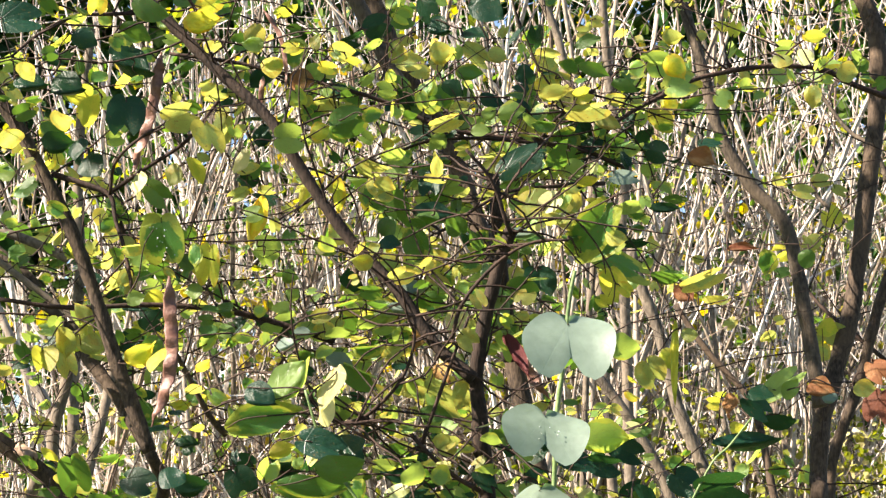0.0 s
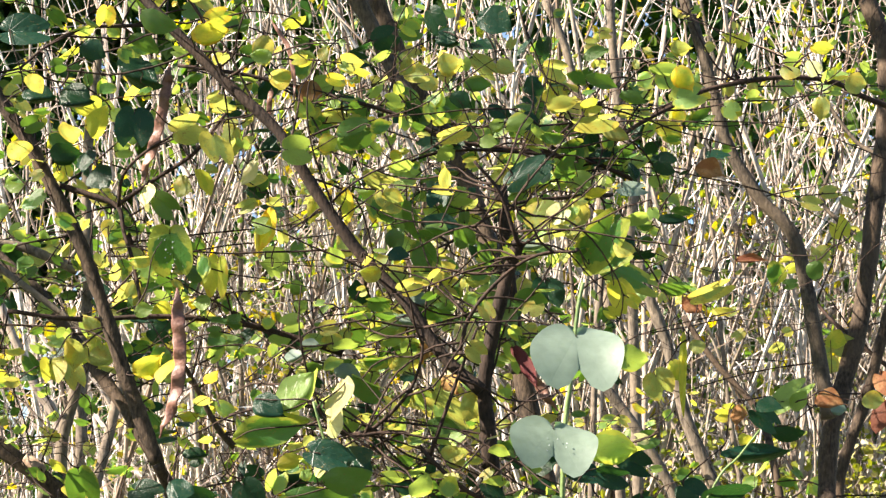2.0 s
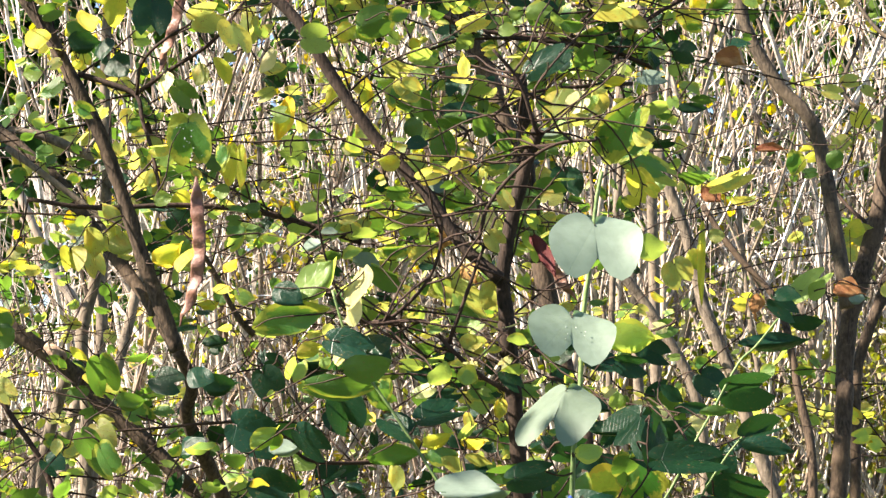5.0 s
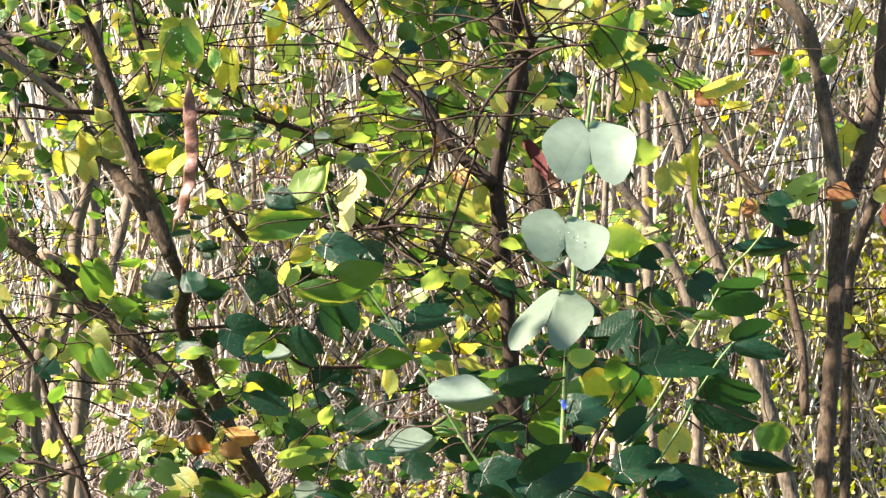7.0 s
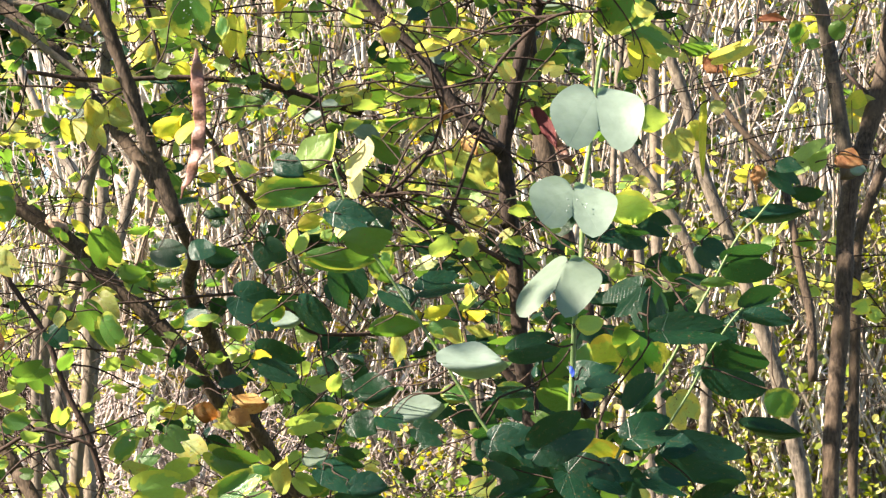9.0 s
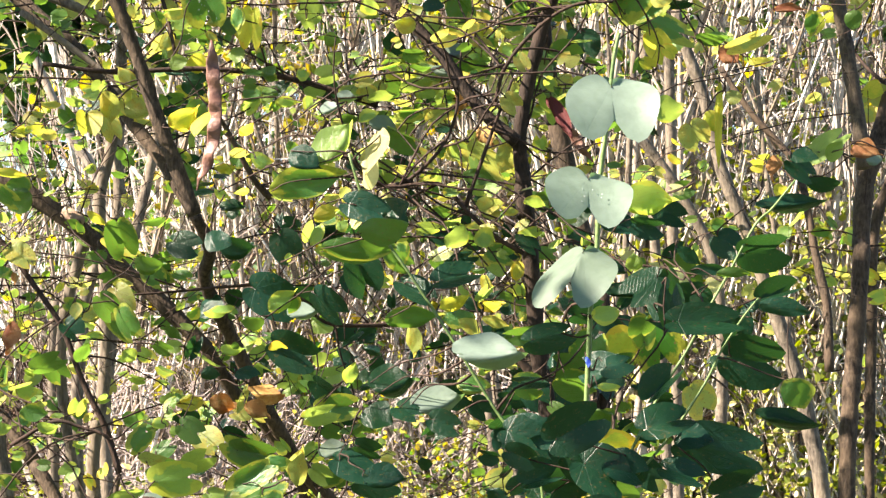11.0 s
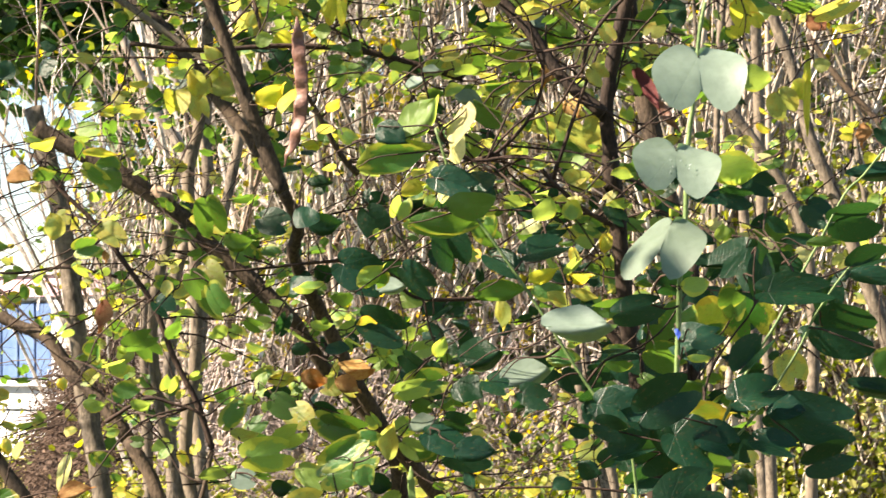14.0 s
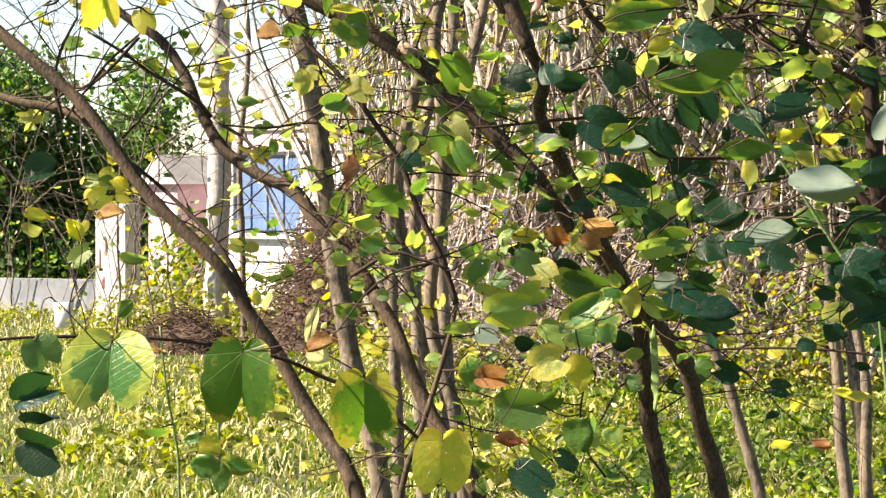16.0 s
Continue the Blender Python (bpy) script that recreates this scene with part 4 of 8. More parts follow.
limb(tree_twin, "twig", twig_bark, [(-0.115, 4.400, 2.441, 0.0030), (-0.029, 4.420, 2.477, 0.0034), (0.081, 4.440, 2.487, 0.0037), (0.218, 4.460, 2.479, 0.0041), (0.305, 4.480, 2.471, 0.0045), (0.406, 4.500, 2.431, 0.0049)])
limb(tree_twin, "twig", twig_bark, [(0.210, 4.300, 2.462, 0.0029), (0.240, 4.300, 2.499, 0.0035), (0.282, 4.300, 2.530, 0.0041), (0.318, 4.300, 2.560, 0.0047)])
limb(tree_twin, "twig", twig_bark, [(-0.005, 4.200, 2.239, 0.0028), (0.066, 4.250, 2.295, 0.0033), (0.138, 4.300, 2.341, 0.0038), (0.236, 4.350, 2.363, 0.0043), (0.348, 4.400, 2.379, 0.0048)])
limb(tree_right, "limb", brown_bark, [(0.600, 5.200, 3.067, 0.0144), (0.640, 5.189, 2.929, 0.0149), (0.672, 5.178, 2.792, 0.0155), (0.704, 5.167, 2.656, 0.0160), (0.778, 5.156, 2.523, 0.0166), (0.852, 5.144, 2.434, 0.0171), (0.882, 5.133, 2.317, 0.0176), (0.898, 5.122, 2.188, 0.0181), (0.913, 5.111, 2.074, 0.0187), (0.925, 5.100, 1.962, 0.0192)])
# both trunks use a darker bark than the limbs to stand for canopy shade
limb(tree_right, "trunk", bark, [(1.116, 5.400, 3.112, 0.0246), (1.154, 5.375, 2.964, 0.0243), (1.142, 5.350, 2.758, 0.0240), (1.105, 5.325, 2.556, 0.0237), (1.075, 5.300, 2.388, 0.0234), (1.040, 5.275, 2.208, 0.0231), (0.987, 5.250, 2.047, 0.0229), (0.950, 5.225, 1.930, 0.0226), (0.932, 5.200, 1.788, 0.0223), (0.929, 5.175, 1.759, 0.0220), (0.910, 5.150, 1.577, 0.0217), (0.887, 5.125, 1.383, 0.0215), (0.873, 5.100, 1.192, 0.0212), (0.845, 5.059, 0.566, 0.0223), (0.818, 5.018, -0.060, 0.0233)])
limb(tree_right, "trunk", bark, [(1.194, 5.500, 2.360, 0.0152), (1.148, 5.483, 2.236, 0.0150), (1.094, 5.467, 2.054, 0.0148), (1.015, 5.450, 1.847, 0.0146), (1.000, 5.433, 1.640, 0.0143), (0.990, 5.417, 1.406, 0.0141), (0.982, 5.400, 1.174, 0.0139), (0.970, 5.378, 0.557, 0.0146), (0.957, 5.356, -0.060, 0.0153)])
limb(tree_right, "twig", twig_bark, [(0.307, 4.500, 2.469, 0.0043), (0.399, 4.543, 2.556, 0.0047), (0.506, 4.586, 2.624, 0.0051), (0.588, 4.629, 2.671, 0.0055), (0.738, 4.671, 2.708, 0.0059), (0.876, 4.714, 2.714, 0.0063), (0.962, 4.757, 2.687, 0.0067), (1.050, 4.800, 2.667, 0.0072)])
limb(tree_right, "limb", brown_bark, [(1.060, 5.800, 2.947, 0.0052), (1.139, 5.733, 2.800, 0.0061), (1.195, 5.667, 2.736, 0.0069), (1.217, 5.600, 2.627, 0.0078)])
limb(tree_right, "limb", brown_bark, [(1.103, 5.800, 2.782, 0.0046), (1.039, 5.733, 2.637, 0.0057), (1.087, 5.667, 2.545, 0.0067), (1.149, 5.600, 2.470, 0.0078)])
limb(tree_right, "twig", twig_bark, [(1.004, 5.800, 2.391, 0.0047), (1.045, 5.733, 2.302, 0.0052), (1.123, 5.667, 2.214, 0.0056), (1.199, 5.600, 2.129, 0.0061)])
limb(tree_left, "limb", bark, [(-0.977, 4.250, 2.597, 0.0142), (-0.928, 4.256, 2.525, 0.0144), (-0.879, 4.261, 2.454, 0.0146), (-0.830, 4.267, 2.364, 0.0148), (-0.781, 4.272, 2.270, 0.0150), (-0.745, 4.278, 2.181, 0.0152), (-0.707, 4.283, 2.075, 0.0153), (-0.677, 4.289, 1.982, 0.0155), (-0.640, 4.294, 1.889, 0.0156), (-0.604, 4.300, 1.796, 0.0157)])
limb(tree_left, "trunk", bark, [(-0.618, 4.400, 1.803, 0.0139), (-0.595, 4.464, 1.735, 0.0145), (-0.615, 4.527, 1.674, 0.0152), (-0.598, 4.591, 1.615, 0.0158), (-0.567, 4.655, 1.541, 0.0164), (-0.524, 4.718, 1.434, 0.0171), (-0.466, 4.782, 1.316, 0.0177), (-0.420, 4.845, 1.235, 0.0184), (-0.359, 4.909, 1.152, 0.0191), (-0.316, 4.973, 1.067, 0.0198), (-0.287, 5.036, 0.925, 0.0205), (-0.249, 5.100, 0.778, 0.0212), (-0.186, 5.190, 0.359, 0.0223), (-0.122, 5.281, -0.060, 0.0233)])
limb(tree_left, "limb", bark, [(-1.209, 5.200, 2.429, 0.0168), (-1.113, 5.167, 2.351, 0.0166), (-1.019, 5.133, 2.267, 0.0165), (-0.939, 5.100, 2.164, 0.0164), (-0.861, 5.067, 2.069, 0.0163), (-0.792, 5.033, 1.983, 0.0163), (-0.709, 5.000, 1.858, 0.0161)])
limb(tree_left, "limb", bark, [(-1.252, 4.800, 1.990, 0.0217), (-1.173, 4.800, 1.943, 0.0213), (-1.053, 4.800, 1.877, 0.0209), (-0.921, 4.800, 1.784, 0.0205), (-0.842, 4.800, 1.705, 0.0201), (-0.763, 4.800, 1.639, 0.0197), (-0.644, 4.800, 1.521, 0.0192)])
limb(tree_left, "trunk", bark, [(-0.651, 4.850, 1.521, 0.0161), (-0.591, 4.900, 1.415, 0.0169), (-0.550, 4.950, 1.377, 0.0178), (-0.487, 5.000, 1.281, 0.0187), (-0.440, 5.050, 1.196, 0.0196), (-0.434, 5.100, 1.082, 0.0204), (-0.424, 5.150, 0.938, 0.0214), (-0.395, 5.200, 0.761, 0.0222), (-0.354, 5.258, 0.350, 0.0234), (-0.313, 5.316, -0.060, 0.0245)])
limb(tree_left, "twig", twig_bark, [(-0.966, 4.500, 2.142, 0.0049), (-0.821, 4.520, 2.126, 0.0054), (-0.639, 4.540, 2.135, 0.0059), (-0.479, 4.560, 2.125, 0.0064), (-0.355, 4.580, 2.096, 0.0070), (-0.243, 4.600, 2.061, 0.0075)])
limb(tree_left, "twig", twig_bark, [(-0.844, 4.400, 2.398, 0.0042), (-0.778, 4.440, 2.381, 0.0046), (-0.737, 4.480, 2.370, 0.0050), (-0.711, 4.520, 2.314, 0.0054), (-0.697, 4.560, 2.251, 0.0058), (-0.690, 4.600, 2.169, 0.0062)])
limb(tree_left, "twig", twig_bark, [(-0.488, 4.400, 2.560, 0.0036), (-0.558, 4.433, 2.480, 0.0042), (-0.654, 4.467, 2.424, 0.0048), (-0.738, 4.500, 2.374, 0.0055)])
limb(tree_left, "limb", bark, [(-0.661, 4.900, 2.118, 0.0048), (-0.617, 4.933, 2.041, 0.0062), (-0.558, 4.967, 1.929, 0.0075), (-0.520, 5.000, 1.885, 0.0089)])
limb(tree_left, "twig", twig_bark, [(-0.917, 4.300, 2.634, 0.0029), (-0.869, 4.350, 2.698, 0.0034), (-0.806, 4.400, 2.750, 0.0039), (-0.728, 4.450, 2.770, 0.0044), (-0.636, 4.500, 2.788, 0.0049)])
limb(tree_left, "twig", twig_bark, [(-0.753, 4.300, 1.630, 0.0023), (-0.663, 4.325, 1.637, 0.0028), (-0.585, 4.350, 1.646, 0.0032), (-0.469, 4.375, 1.657, 0.0037), (-0.442, 4.400, 1.670, 0.0042)])
limb(tree_left, "twig", twig_bark, [(-0.422, 4.200, 1.651, 0.0028), (-0.375, 4.250, 1.618, 0.0035), (-0.332, 4.300, 1.573, 0.0041), (-0.241, 4.350, 1.568, 0.0047), (-0.149, 4.400, 1.575, 0.0054)])
limb(tree_stub, "limb", grey_bark, [(-0.963, 5.000, 1.803, 0.0148), (-0.984, 5.000, 1.734, 0.0143), (-1.015, 5.000, 1.611, 0.0139), (-1.024, 5.000, 1.472, 0.0134), (-1.005, 5.000, 1.306, 0.0129), (-0.972, 5.000, 1.168, 0.0124), (-0.952, 5.000, 1.058, 0.0119)])
limb(tree_stub, "trunk", grey_bark, [(-0.940, 5.400, 3.000, 0.0105), (-0.965, 5.400, 2.650, 0.0135), (-0.952, 5.400, 2.330, 0.0150), (-0.978, 5.400, 2.063, 0.0160), (-1.009, 5.400, 1.916, 0.0164), (-0.994, 5.400, 1.738, 0.0168), (-0.988, 5.400, 1.544, 0.0172), (-0.996, 5.400, 1.410, 0.0176), (-1.019, 5.400, 1.261, 0.0180), (-1.012, 5.400, 1.112, 0.0184), (-0.960, 5.400, 0.934, 0.0188), (-0.938, 5.400, 0.785, 0.0192), (-0.900, 5.400, 0.362, 0.0202), (-0.863, 5.400, -0.060, 0.0212)])
limb(tree_far, "limb", bark, [(-1.950, 4.700, 1.893, 0.0149), (-1.861, 4.689, 1.824, 0.0150), (-1.774, 4.678, 1.756, 0.0150), (-1.700, 4.667, 1.688, 0.0151), (-1.628, 4.656, 1.595, 0.0152), (-1.543, 4.644, 1.489, 0.0152), (-1.445, 4.633, 1.398, 0.0153), (-1.361, 4.622, 1.320, 0.0153), (-1.291, 4.611, 1.217, 0.0154), (-1.222, 4.600, 1.128, 0.0155)])
limb(tree_far, "trunk", bark, [(-1.222, 4.600, 1.128, 0.0155), (-1.149, 4.567, 1.016, 0.0166), (-1.082, 4.533, 0.932, 0.0176), (-1.023, 4.500, 0.843, 0.0187), (-0.844, 4.416, 0.391, 0.0196), (-0.666, 4.331, -0.060, 0.0206)])
limb(tree_far, "limb", bark, [(-1.993, 4.800, 1.737, 0.0095), (-1.897, 4.775, 1.712, 0.0099), (-1.801, 4.750, 1.696, 0.0103), (-1.708, 4.725, 1.657, 0.0108), (-1.644, 4.700, 1.602, 0.0112)])
limb(tree_far, "twig", twig_bark, [(-1.637, 4.700, 1.589, 0.0045), (-1.541, 4.680, 1.522, 0.0051), (-1.453, 4.660, 1.449, 0.0057), (-1.393, 4.640, 1.397, 0.0063), (-1.333, 4.620, 1.320, 0.0069), (-1.288, 4.600, 1.231, 0.0075)])
limb(tree_mid, "limb", bark, [(-1.812, 4.900, 2.031, 0.0107), (-1.675, 4.880, 1.923, 0.0114), (-1.583, 4.860, 1.865, 0.0121), (-1.514, 4.840, 1.774, 0.0128), (-1.473, 4.820, 1.691, 0.0135), (-1.405, 4.800, 1.596, 0.0142), (-1.309, 4.780, 1.535, 0.0149), (-1.222, 4.760, 1.498, 0.0156), (-1.163, 4.740, 1.422, 0.0163), (-1.091, 4.720, 1.356, 0.0170), (-1.020, 4.700, 1.266, 0.0177)])
limb(tree_mid, "trunk", bark, [(-1.020, 4.700, 1.266, 0.0158), (-0.962, 4.675, 1.176, 0.0167), (-0.918, 4.650, 1.075, 0.0175), (-0.855, 4.625, 0.963, 0.0183), (-0.780, 4.600, 0.859, 0.0191), (-0.581, 4.545, 0.400, 0.0201), (-0.382, 4.490, -0.060, 0.0210)])
limb(tree_mid, "trunk", grey_bark, [(-1.369, 5.200, 2.080, 0.0241), (-1.314, 5.188, 1.905, 0.0245), (-1.282, 5.175, 1.731, 0.0249), (-1.251, 5.162, 1.544, 0.0254), (-1.227, 5.150, 1.357, 0.0258), (-1.198, 5.138, 1.215, 0.0262), (-1.171, 5.125, 1.073, 0.0266), (-1.125, 5.112, 0.918, 0.0270), (-1.094, 5.100, 0.778, 0.0274), (-1.039, 5.081, 0.359, 0.0287), (-0.983, 5.063, -0.060, 0.0301)])
limb(tree_mid, "twig", twig_bark, [(-1.711, 4.700, 1.876, 0.0032), (-1.637, 4.725, 1.830, 0.0038), (-1.576, 4.750, 1.783, 0.0045), (-1.473, 4.775, 1.717, 0.0052), (-1.439, 4.800, 1.677, 0.0059)])
limb(tree_mid, "twig", twig_bark, [(-1.586, 4.700, 1.867, 0.0025), (-1.668, 4.733, 1.811, 0.0034), (-1.751, 4.767, 1.746, 0.0043), (-1.848, 4.800, 1.790, 0.0052)])
limb(tree_mid, "twig", twig_bark, [(-1.220, 4.700, 1.521, 0.0025), (-1.269, 4.733, 1.554, 0.0032), (-1.346, 4.767, 1.622, 0.0039), (-1.411, 4.800, 1.656, 0.0046)])
limb(tree_dark, "twig", twig_bark, [(-1.159, 4.400, 1.893, 0.0048), (-1.102, 4.400, 1.819, 0.0052), (-1.027, 4.400, 1.745, 0.0056), (-0.953, 4.400, 1.646, 0.0060), (-0.897, 4.400, 1.561, 0.0065), (-0.855, 4.400, 1.451, 0.0069), (-0.806, 4.400, 1.354, 0.0073), (-0.775, 4.400, 1.257, 0.0078)])
limb(tree_dark, "trunk", bark, [(-0.775, 4.400, 1.257, 0.0052), (-0.791, 4.400, 1.184, 0.0057), (-0.819, 4.400, 1.087, 0.0061), (-0.863, 4.400, 0.952, 0.0065), (-0.894, 4.400, 0.860, 0.0070), (-0.988, 4.400, 0.400, 0.0073), (-1.083, 4.400, -0.060, 0.0077)])
limb(tree_dark, "twig", twig_bark, [(-0.758, 4.300, 1.263, 0.0029), (-0.781, 4.300, 1.334, 0.0034), (-0.836, 4.300, 1.357, 0.0038), (-0.896, 4.300, 1.369, 0.0042), (-0.982, 4.300, 1.321, 0.0047)])
limb(branch_low, "twig", twig_bark, [(-1.624, 3.900, 1.204, 0.0032), (-1.566, 3.933, 1.208, 0.0034), (-1.473, 3.967, 1.209, 0.0036), (-1.402, 4.000, 1.207, 0.0038), (-1.318, 4.033, 1.202, 0.0040), (-1.246, 4.067, 1.192, 0.0042), (-1.149, 4.100, 1.174, 0.0044), (-1.075, 4.133, 1.152, 0.0047), (-1.012, 4.167, 1.117, 0.0049), (-0.936, 4.200, 1.086, 0.0051)])
limb(branch_low, "twig", twig_bark, [(-0.835, 4.000, 1.062, 0.0033), (-0.810, 4.100, 1.012, 0.0039), (-0.794, 4.200, 0.966, 0.0046), (-0.765, 4.300, 0.906, 0.0052)])
limb(tree_back, "trunk", grey_bark, [(-0.018, 7.000, 1.601, 0.0166), (0.001, 7.000, 1.374, 0.0175), (0.020, 7.000, 1.224, 0.0185), (0.021, 7.000, 1.121, 0.0194), (0.049, 7.000, 0.896, 0.0203), (0.058, 7.000, 0.671, 0.0212), (0.077, 7.000, 0.517, 0.0222), (0.097, 7.000, 0.229, 0.0233), (0.118, 7.000, -0.060, 0.0244)])
limb(tree_back_b, "trunk", grey_bark, [(-0.417, 7.400, 0.998, 0.0161), (-0.421, 7.400, 0.996, 0.0176), (-0.342, 7.400, 0.857, 0.0190), (-0.282, 7.400, 0.658, 0.0205), (-0.223, 7.400, 0.455, 0.0220), (-0.178, 7.400, 0.198, 0.0231), (-0.133, 7.400, -0.060, 0.0242)])
limb(tree_back_c, "trunk", grey_bark, [(0.087, 8.000, 1.195, 0.0158), (0.119, 8.000, 1.003, 0.0179), (0.161, 8.000, 0.768, 0.0201), (0.161, 8.000, 0.597, 0.0222), (0.161, 8.000, 0.268, 0.0233), (0.161, 8.000, -0.060, 0.0244)])
limb(tree_back_d, "trunk", grey_bark, [(0.513, 7.500, 2.342, 0.0178), (0.613, 7.500, 2.220, 0.0186), (0.742, 7.500, 2.016, 0.0193), (0.813, 7.500, 1.854, 0.0200), (0.843, 7.500, 1.611, 0.0208), (0.842, 7.500, 1.368, 0.0215), (0.830, 7.500, 1.106, 0.0223), (0.815, 7.500, 0.523, 0.0234), (0.800, 7.500, -0.060, 0.0245)])
limb(tree_back_e, "trunk", grey_bark, [(0.637, 7.000, 2.673, 0.0166), (0.683, 7.000, 2.517, 0.0182), (0.737, 7.000, 2.363, 0.0197), (0.790, 7.000, 2.134, 0.0213), (0.872, 7.000, 1.925, 0.0229), (0.957, 7.000, 1.679, 0.0244), (1.031, 7.000, 1.453, 0.0260), (1.086, 7.000, 1.227, 0.0275), (1.114, 7.000, 1.073, 0.0291), (1.174, 7.000, 0.507, 0.0305), (1.234, 7.000, -0.060, 0.0320)])
limb(tree_back_e, "limb", bark, [(0.810, 7.200, 2.507, 0.0100), (0.911, 7.167, 2.344, 0.0111), (1.048, 7.133, 2.175, 0.0122), (1.088, 7.100, 2.029, 0.0133), (1.111, 7.067, 1.854, 0.0145), (1.142, 7.033, 1.681, 0.0155), (1.145, 7.000, 1.453, 0.0166)])
limb(tree_back_f, "trunk", grey_bark, [(-1.497, 8.500, 2.642, 0.0219), (-1.512, 8.500, 2.362, 0.0230), (-1.515, 8.500, 2.085, 0.0241), (-1.628, 8.500, 1.803, 0.0252), (-1.659, 8.500, 1.526, 0.0264), (-1.679, 8.500, 1.251, 0.0275), (-1.663, 8.500, 0.976, 0.0286), (-1.646, 8.500, 0.458, 0.0300), (-1.629, 8.500, -0.060, 0.0315)])
limb(tree_back_f, "trunk", grey_bark, [(-1.379, 8.800, 2.585, 0.0209), (-1.415, 8.767, 2.341, 0.0223), (-1.462, 8.733, 2.101, 0.0236), (-1.547, 8.700, 1.716, 0.0250), (-1.584, 8.667, 1.387, 0.0263), (-1.587, 8.633, 1.154, 0.0276), (-1.566, 8.600, 0.970, 0.0289), (-1.533, 8.553, 0.455, 0.0304), (-1.499, 8.507, -0.060, 0.0318)])
limb(tree_back_g, "trunk", grey_bark, [(0.609, 8.000, 3.042, 0.0127), (0.584, 8.000, 2.752, 0.0131), (0.559, 8.000, 2.486, 0.0135), (0.509, 8.000, 1.358, 0.0139), (0.487, 8.000, 1.186, 0.0142), (0.440, 8.000, 0.563, 0.0150), (0.393, 8.000, -0.060, 0.0157)])
limb(tree_back_h, "trunk", grey_bark, [(-1.790, 8.600, 1.738, 0.0187), (-1.796, 8.600, 1.453, 0.0209), (-1.788, 8.600, 1.119, 0.0230), (-1.782, 8.600, 0.833, 0.0251), (-1.771, 8.600, 0.595, 0.0272), (-1.762, 8.600, 0.267, 0.0286), (-1.753, 8.600, -0.060, 0.0300)])
limb(tree_back_i, "trunk", grey_bark, [(0.027, 9.000, 1.445, 0.0196), (0.063, 9.000, 1.205, 0.0232), (0.098, 9.000, 1.013, 0.0267), (0.158, 9.000, 0.476, 0.0281), (0.217, 9.000, -0.060, 0.0294)])
limb(tree_back_j, "trunk", grey_bark, [(0.711, 9.000, 4.239, 0.0196), (0.720, 9.000, 3.978, 0.0203), (0.753, 9.000, 3.617, 0.0210), (0.812, 9.000, 3.412, 0.0217), (0.783, 9.000, 3.109, 0.0224), (0.791, 9.000, 2.808, 0.0232), (0.814, 9.000, 1.374, 0.0243), (0.838, 9.000, -0.060, 0.0255)])
limb(tree_back_k, "trunk", grey_bark, [(0.443, 9.500, 4.336, 0.0188), (0.534, 9.500, 4.116, 0.0197), (0.585, 9.500, 3.897, 0.0207), (0.675, 9.500, 3.626, 0.0216), (0.698, 9.500, 3.358, 0.0226), (0.786, 9.500, 1.649, 0.0237), (0.875, 9.500, -0.060, 0.0248)])
limb(tree_back_l, "trunk", white_bark, [(-6.180, 21.000, 4.803, 0.1190), (-6.225, 21.000, 2.746, 0.1217), (-6.205, 21.000, 1.862, 0.1245), (-6.235, 21.000, 0.977, 0.1273), (-6.245, 21.000, 0.458, 0.1316), (-6.255, 21.000, -0.060, 0.1360)])
limb(tree_back_m, "trunk", grey_bark, [(-5.667, 20.000, 3.685, 0.0237), (-5.614, 20.000, 2.848, 0.0264), (-5.708, 20.000, 1.842, 0.0290), (-5.684, 20.000, 1.058, 0.0317), (-5.673, 20.000, 0.499, 0.0332), (-5.663, 20.000, -0.060, 0.0348)])
limb(sapling_pale, "stem", green_stem, [(0.218, 3.400, 2.032, 0.0032), (0.210, 3.400, 1.994, 0.0034), (0.203, 3.400, 1.938, 0.0035), (0.195, 3.400, 1.863, 0.0037), (0.185, 3.400, 1.789, 0.0038), (0.180, 3.400, 1.679, 0.0040), (0.172, 3.400, 1.614, 0.0041), (0.166, 3.400, 1.513, 0.0043), (0.161, 3.400, 1.403, 0.0045), (0.158, 3.400, 1.302, 0.0046), (0.154, 3.400, 0.621, 0.0048), (0.150, 3.400, -0.060, 0.0051)])
limb(sapling_slim, "stem", green_stem, [(-0.232, 3.500, 1.845, 0.0024), (-0.212, 3.500, 1.779, 0.0024), (-0.195, 3.500, 1.740, 0.0025), (-0.166, 3.500, 1.693, 0.0026), (-0.119, 3.500, 1.626, 0.0026), (-0.052, 3.500, 1.522, 0.0027), (0.005, 3.500, 1.428, 0.0027), (0.043, 3.500, 1.371, 0.0028), (0.091, 3.500, 1.287, 0.0028), (0.147, 3.500, 0.613, 0.0030), (0.204, 3.500, -0.060, 0.0031)])
limb(sapling_broad, "stem", green_stem, [(0.489, 3.300, 1.781, 0.0018), (0.452, 3.300, 1.736, 0.0019), (0.425, 3.300, 1.710, 0.0020), (0.385, 3.300, 1.638, 0.0021), (0.349, 3.300, 1.575, 0.0022), (0.317, 3.300, 1.513, 0.0023), (0.272, 3.300, 1.442, 0.0025), (0.223, 3.300, 1.344, 0.0026), (0.201, 3.300, 1.299, 0.0027), (0.150, 3.300, 0.620, 0.0028), (0.098, 3.300, -0.060, 0.0030)])
limb(sapling_broad, "stem", green_stem, [(0.433, 3.300, 1.598, 0.0016), (0.407, 3.300, 1.567, 0.0017), (0.371, 3.300, 1.513, 0.0018), (0.344, 3.300, 1.460, 0.0020), (0.290, 3.300, 1.379, 0.0021), (0.237, 3.300, 1.317, 0.0022)])
